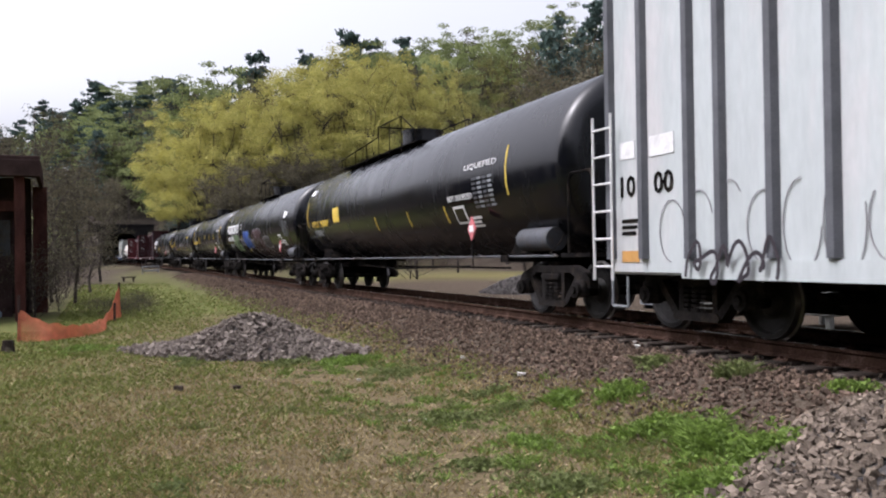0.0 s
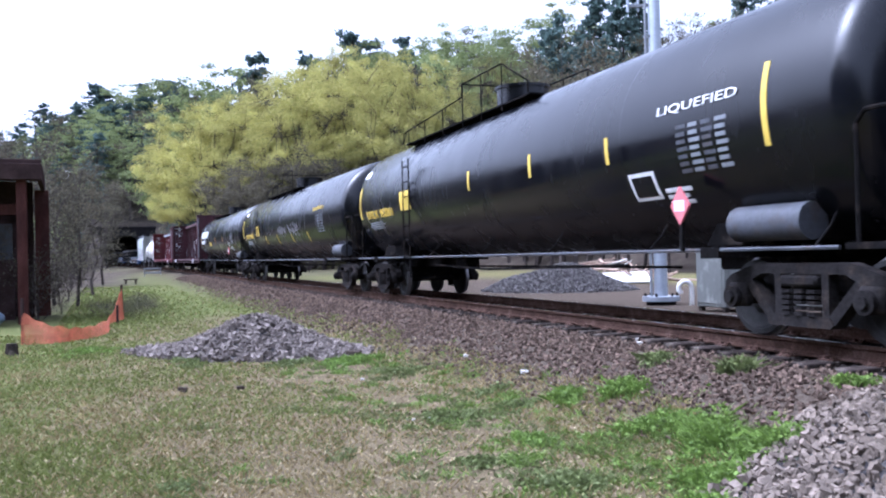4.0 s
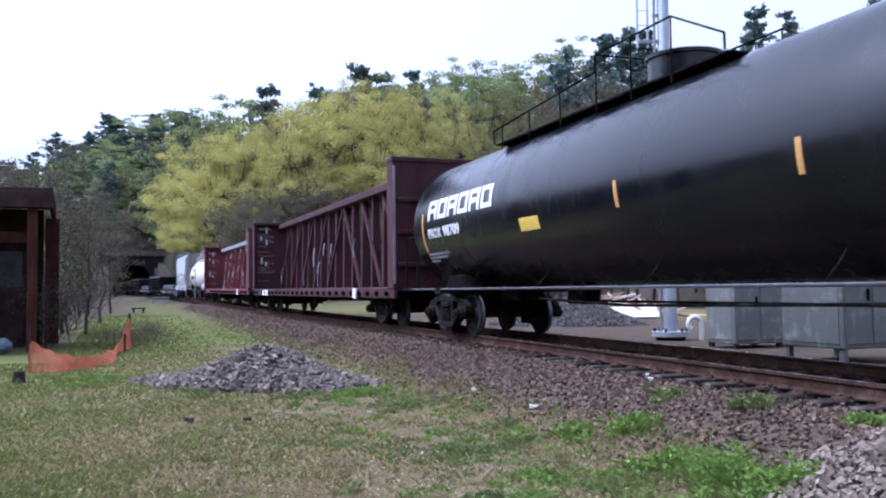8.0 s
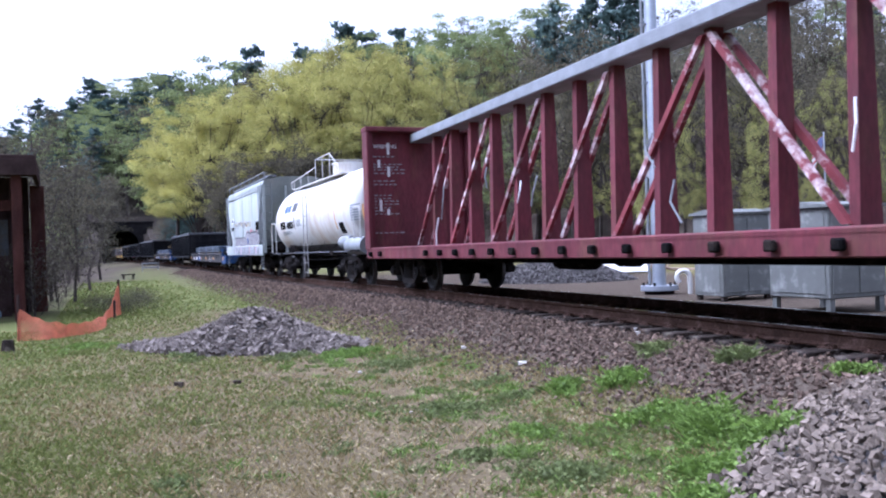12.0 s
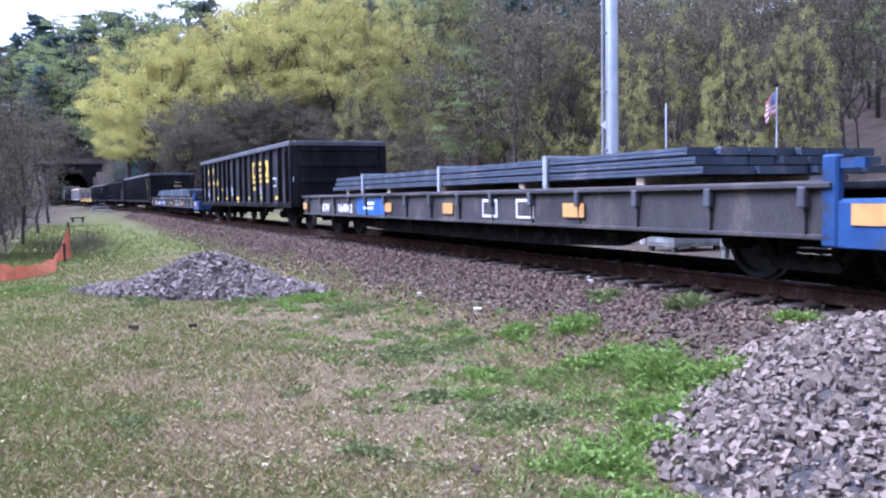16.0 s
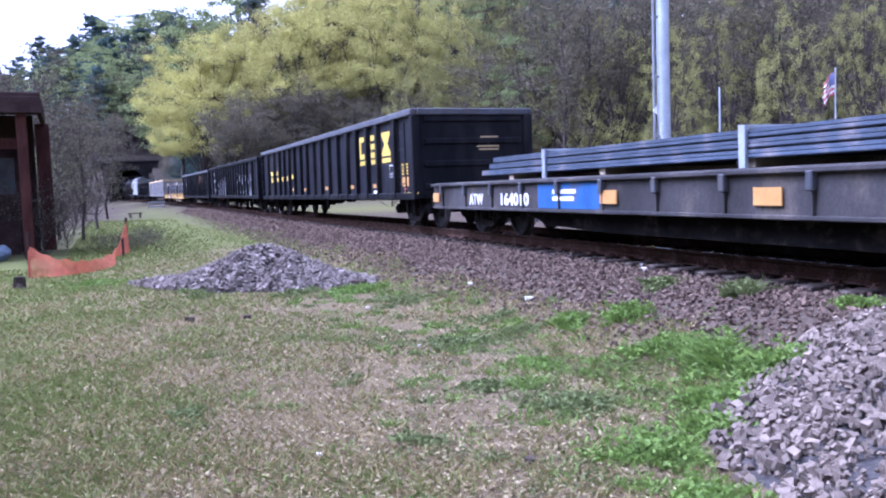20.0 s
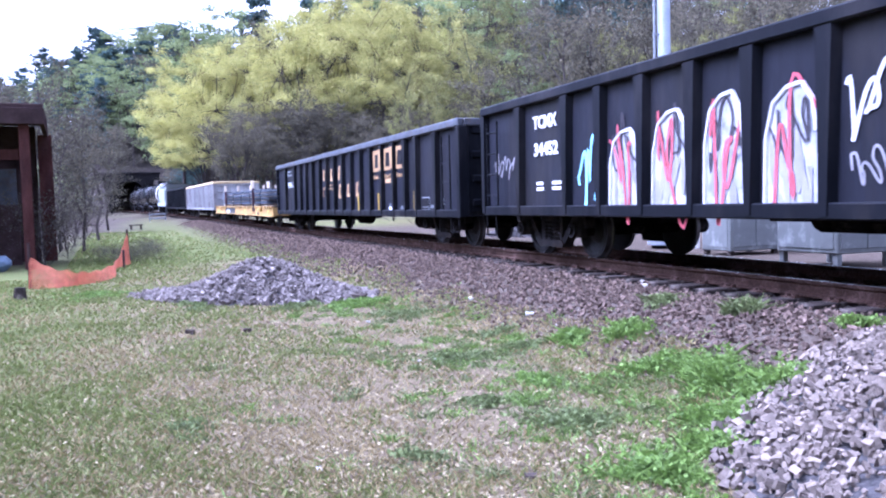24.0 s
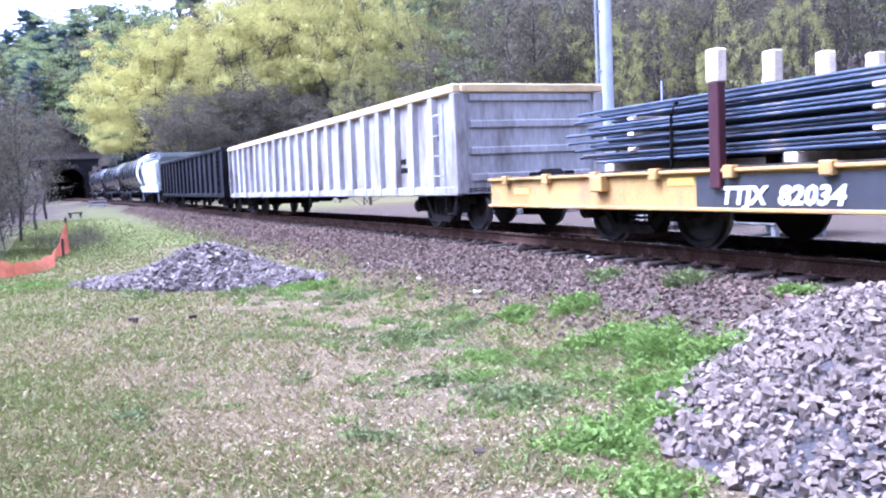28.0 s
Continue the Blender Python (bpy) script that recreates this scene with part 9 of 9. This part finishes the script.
def debris():
    x, y = 6.5, 37.5
    rng = random.Random(8)
    ob = thing("brush_pile", "tangled pile of pale cut branches and boards", "brush pile", m=Matrix.Translation((x, y, gz(x, y))))
    bark = mat("dry_cut_branches", (0.30, 0.22, 0.17), 0.9, vary=0.3, scale=5, obj=0.5)
    for k in range(90):
        a, l = rng.uniform(0, 6.28), rng.uniform(0.9, 2.4)
        cx, cy = rng.gauss(0, 1.25), rng.gauss(0, 0.7)
        top = max(0.1, 1.25 - 0.35 * abs(cx) - 0.3 * abs(cy))
        z = rng.uniform(0.05, top)
        dz = rng.uniform(-0.3, 0.45)
        p, q = (cx - l / 2 * math.cos(a), cy - l / 2 * math.sin(a), max(0.02, z - dz)), (cx + l / 2 * math.cos(a), cy + l / 2 * math.sin(a), max(0.02, z + dz))
        part("branch", Geo().cyl(p, q, rng.uniform(0.03, 0.08), 0.02, n=5), bark if k % 6 else M["white_tank"], ob)
    x, y = 6.9, 35.2
    solid("panel_sheet", Geo().add([(-1.2, 0, 0.0), (1.2, 0.1, 0.0), (1.1, 0.8, 0.42), (-1.2, 0.7, 0.38), (-1.2, 0.02, -0.04), (1.2, 0.12, -0.04), (1.1, 0.82, 0.38), (-1.2, 0.72, 0.34)],
                                   [(0, 1, 2, 3), (4, 7, 6, 5), (0, 4, 5, 1), (2, 6, 7, 3), (1, 5, 6, 2), (0, 3, 7, 4)]), M["white_tank"], "white sheet lying before the branch pile", "sheet", m=Matrix.Translation((x, y, gz(x, y) + 0.1)))


debris()


# ---------------------------------------------------------------- left side: shed, netting, stump
def shed():
    ob = thing("open_shed", "rusty open-fronted steel shed with dark inside", "shed", m=Matrix.Translation((-12.05, 23.7, gz(-12, 23.7))) @ Matrix.Rotation(radians(25), 4, "Z"))
    part("roof", Geo().box(-7, -0.35, 4.45, 0.35, 4.6, 4.62, 0.02), M["dark"], ob)
    part("fascia", Geo().box(-7, -0.40, 4.05, 0.36, -0.28, 4.50, 0.01), M["dark"], ob)
    part("end_fascia", Geo().box(0.24, -0.28, 4.05, 0.36, 4.6, 4.45, 0.01), M["dark"], ob)
    for px, py, w in ((-0.30, -0.2, 0.26), (0.05, 3.9, 0.42), (-4.2, -0.2, 0.24), (-6.7, -0.2, 0.24)):
        p = part("post", Geo().box(px, py, -0.1, px + w, py + 0.06, 4.1, 0.006).box(px + w / 2 - 0.03, py + 0.06, -0.1, px + w / 2 + 0.03, py + 0.24, 4.1).box(px, py + 0.24, -0.1, px + w, py + 0.30, 4.1, 0.006), M["rust"], ob)
    part("back_wall", Geo().box(-7, 4.2, -0.1, 0.0, 4.3, 4.4), M["dark"], ob)
    part("end_wall", Geo().box(-7.0, -0.2, -0.1, -6.9, 4.3, 4.4), M["dark"], ob)
    for k in range(14):
        part("cladding_rib", Geo().box(-6.6 + 0.5 * k, 4.14, 0, -6.5 + 0.5 * k, 4.2, 4.3), M["dark"], ob)
    part("pale_board", Geo().box(-4.0, 2.6, 1.85, -0.55, 2.66, 2.95), M["gon_top"], ob, "dim grey boarding inside the shed")
    part("half_wall", Geo().box(-4.0, 2.4, -0.1, -0.5, 2.5, 1.8), M["dark"], ob)
    part("lintel", Geo().box(-7, 0.3, 3.1, -0.2, 0.42, 3.4), M["rust"], ob)
    tarp = thing("tarpaulin_bundle", "blue-grey tarpaulin bundle at the shed's foot", "tarpaulin", m=Matrix.Translation((-13.1, 22.8, gz(-13.1, 22.8))) @ Matrix.Rotation(radians(25), 4, "Z"))
    part("folded_body", Geo().box(-1.3, -0.4, 0, 0.7, 0.3, 0.42, 0.15).box(-0.9, -0.3, 0.3, 0.2, 0.25, 0.62, 0.12), mat("blue_grey_tarpaulin", (0.09, 0.12, 0.16), 0.6, vary=0.3, scale=3, bump=0.03, bscale=5), tarp, smooth_deg=40)


shed()


def netting():
    path = [(-9.05, 17.45), (-8.55, 17.45), (-8.15, 17.7), (-8.15, 18.6), (-8.6, 20.6), (-9.3, 22.8), (-9.8, 24.2), (-10.05, 25.2)]
    tops = [0.62, 0.36, 0.26, 0.22, 0.24, 0.34, 0.52, 0.86]
    ob = thing("safety_netting", "sagging orange plastic safety netting on stakes", "netting")
    ts = np.linspace(0, len(path) - 1, 130)
    px = np.interp(ts, range(len(path)), [q[0] for q in path])
    py = np.interp(ts, range(len(path)), [q[1] for q in path])
    ph = np.interp(ts, range(len(path)), tops) + 0.02 * np.sin(ts * 9)
    g0 = ground_z(px, py)
    belly = 0.12 * np.sin(ts * 2.2)
    rows = 13
    P = np.zeros((rows, len(ts), 3))
    for r in range(rows):
        f = r / (rows - 1)
        P[r, :, 0], P[r, :, 1], P[r, :, 2] = px + belly * (1 - f) + 0.10 * (1 - f), py - 0.25 * (1 - f), g0 + 0.02 + ph * f
    v, f = [], []

    def ribbon(a, b, wdt):
        d = np.cross(b - a, (0.5, -0.85, 0.1))
        d = d / (np.linalg.norm(d) + 1e-9) * wdt
        o = len(v)
        v.extend([a - d, a + d, b + d, b - d])
        f.append((o, o + 1, o + 2, o + 3))
    for r in range(rows):
        for i in range(len(ts) - 1):
            ribbon(P[r, i], P[r, i + 1], 0.007)
    for i in range(len(ts)):
        for r in range(rows - 1):
            ribbon(P[r, i], P[r + 1, i], 0.008)
    part("net", raw_mesh("net", np.array(v), np.array(f), M["mesh_orange"]), None, ob)
    for (x, y), h in ((path[0], 0.95), (path[-1], 1.0), ((-9.3, 23.0), 0.5)):
        part("stake", Geo().box(x - 0.025, y - 0.025, gz(x, y) - 0.1, x + 0.025, y + 0.025, gz(x, y) + h), M["dark"], ob)
    st = thing("tree_stump", "small dark cut stump in the grass", "stump", m=Matrix.Translation((-8.2, 15.4, gz(-8.2, 15.4))))
    part("stump", Geo().cyl((0, 0, -0.05), (0.01, 0, 0.20), 0.13, 0.10, n=10), M["tie"], st)
    part("cut_face", Geo().cyl((0.01, 0, 0.20), (0.01, 0, 0.215), 0.095, n=10), M["bark"] if "bark" in M else M["tie"], st)


netting()


def far_barrier():
    p = on_track(78, -3.3)
    ob = thing("barrier", "small dull metal barrier beside the track", "barrier", m=Matrix.Translation((p.x, p.y, gz(p.x, p.y))) @ Matrix.Rotation(0.2, 4, "Z"))
    for x in (-0.75, 0.7):
        part("post", Geo().box(x, -0.03, -0.1, x + 0.06, 0.03, 0.9), M["rib"], ob)
    for z in (0.35, 0.75):
        part("rail", Geo().box(-0.8, -0.05, z, 0.82, 0.0, z + 0.14), M["rib"], ob)
    for s, la, w in ((62, -9.2, 1.3), (66, -11.5, 1.5), (58, -6.0, 1.0)):
        p = on_track(s, la)
        b = thing("timber_bench", "low dark timber lying on short blocks", "timber", m=Matrix.Translation((p.x, p.y, gz(p.x, p.y))) @ Matrix.Rotation(0.2, 4, "Z"))
        part("board", Geo().box(-w / 2, -0.15, 0.28, w / 2, 0.15, 0.36, 0.01), M["tie"], b)
        for x in (-w / 2 + 0.1, w / 2 - 0.22):
            part("block", Geo().box(x, -0.1, -0.1, x + 0.12, 0.1, 0.28), M["tie"], b)


far_barrier()

# ---------------------------------------------------------------- motion
def motions():
    """The whole train rolls along the track at one speed, each car on its own trucks."""
    for car, start, reach in TRAIN:
        rows = []
        for k in range(29):
            s = start - SPEED * k
            f, b = on_track(s - reach / 2), on_track(s + reach / 2)
            d = f - b
            mid = (f + b) / 2
            rows.append((float(k), pose(mid.x, mid.y, mid.z, 0, -math.degrees(math.atan2(d.z, d.xy.length)), math.degrees(math.atan2(d.y, d.x)))))
        walk(car, rows)
    # every wheel and axle rolls at the train's speed, so all share one set of keys
    turn = SPEED / WHEEL_R / FPS
    walk(WHEELS[0], [(k / FPS, Matrix.Rotation(turn * k, 4, "Y")) for k in range(28 * FPS + 1)])
    keys = WHEELS[0].animation_data
    for w in WHEELS[1:]:
        w.rotation_mode = "QUATERNION"
        w.animation_data_create()
        w.animation_data.action, w.animation_data.action_slot = keys.action, keys.action_slot


motions()
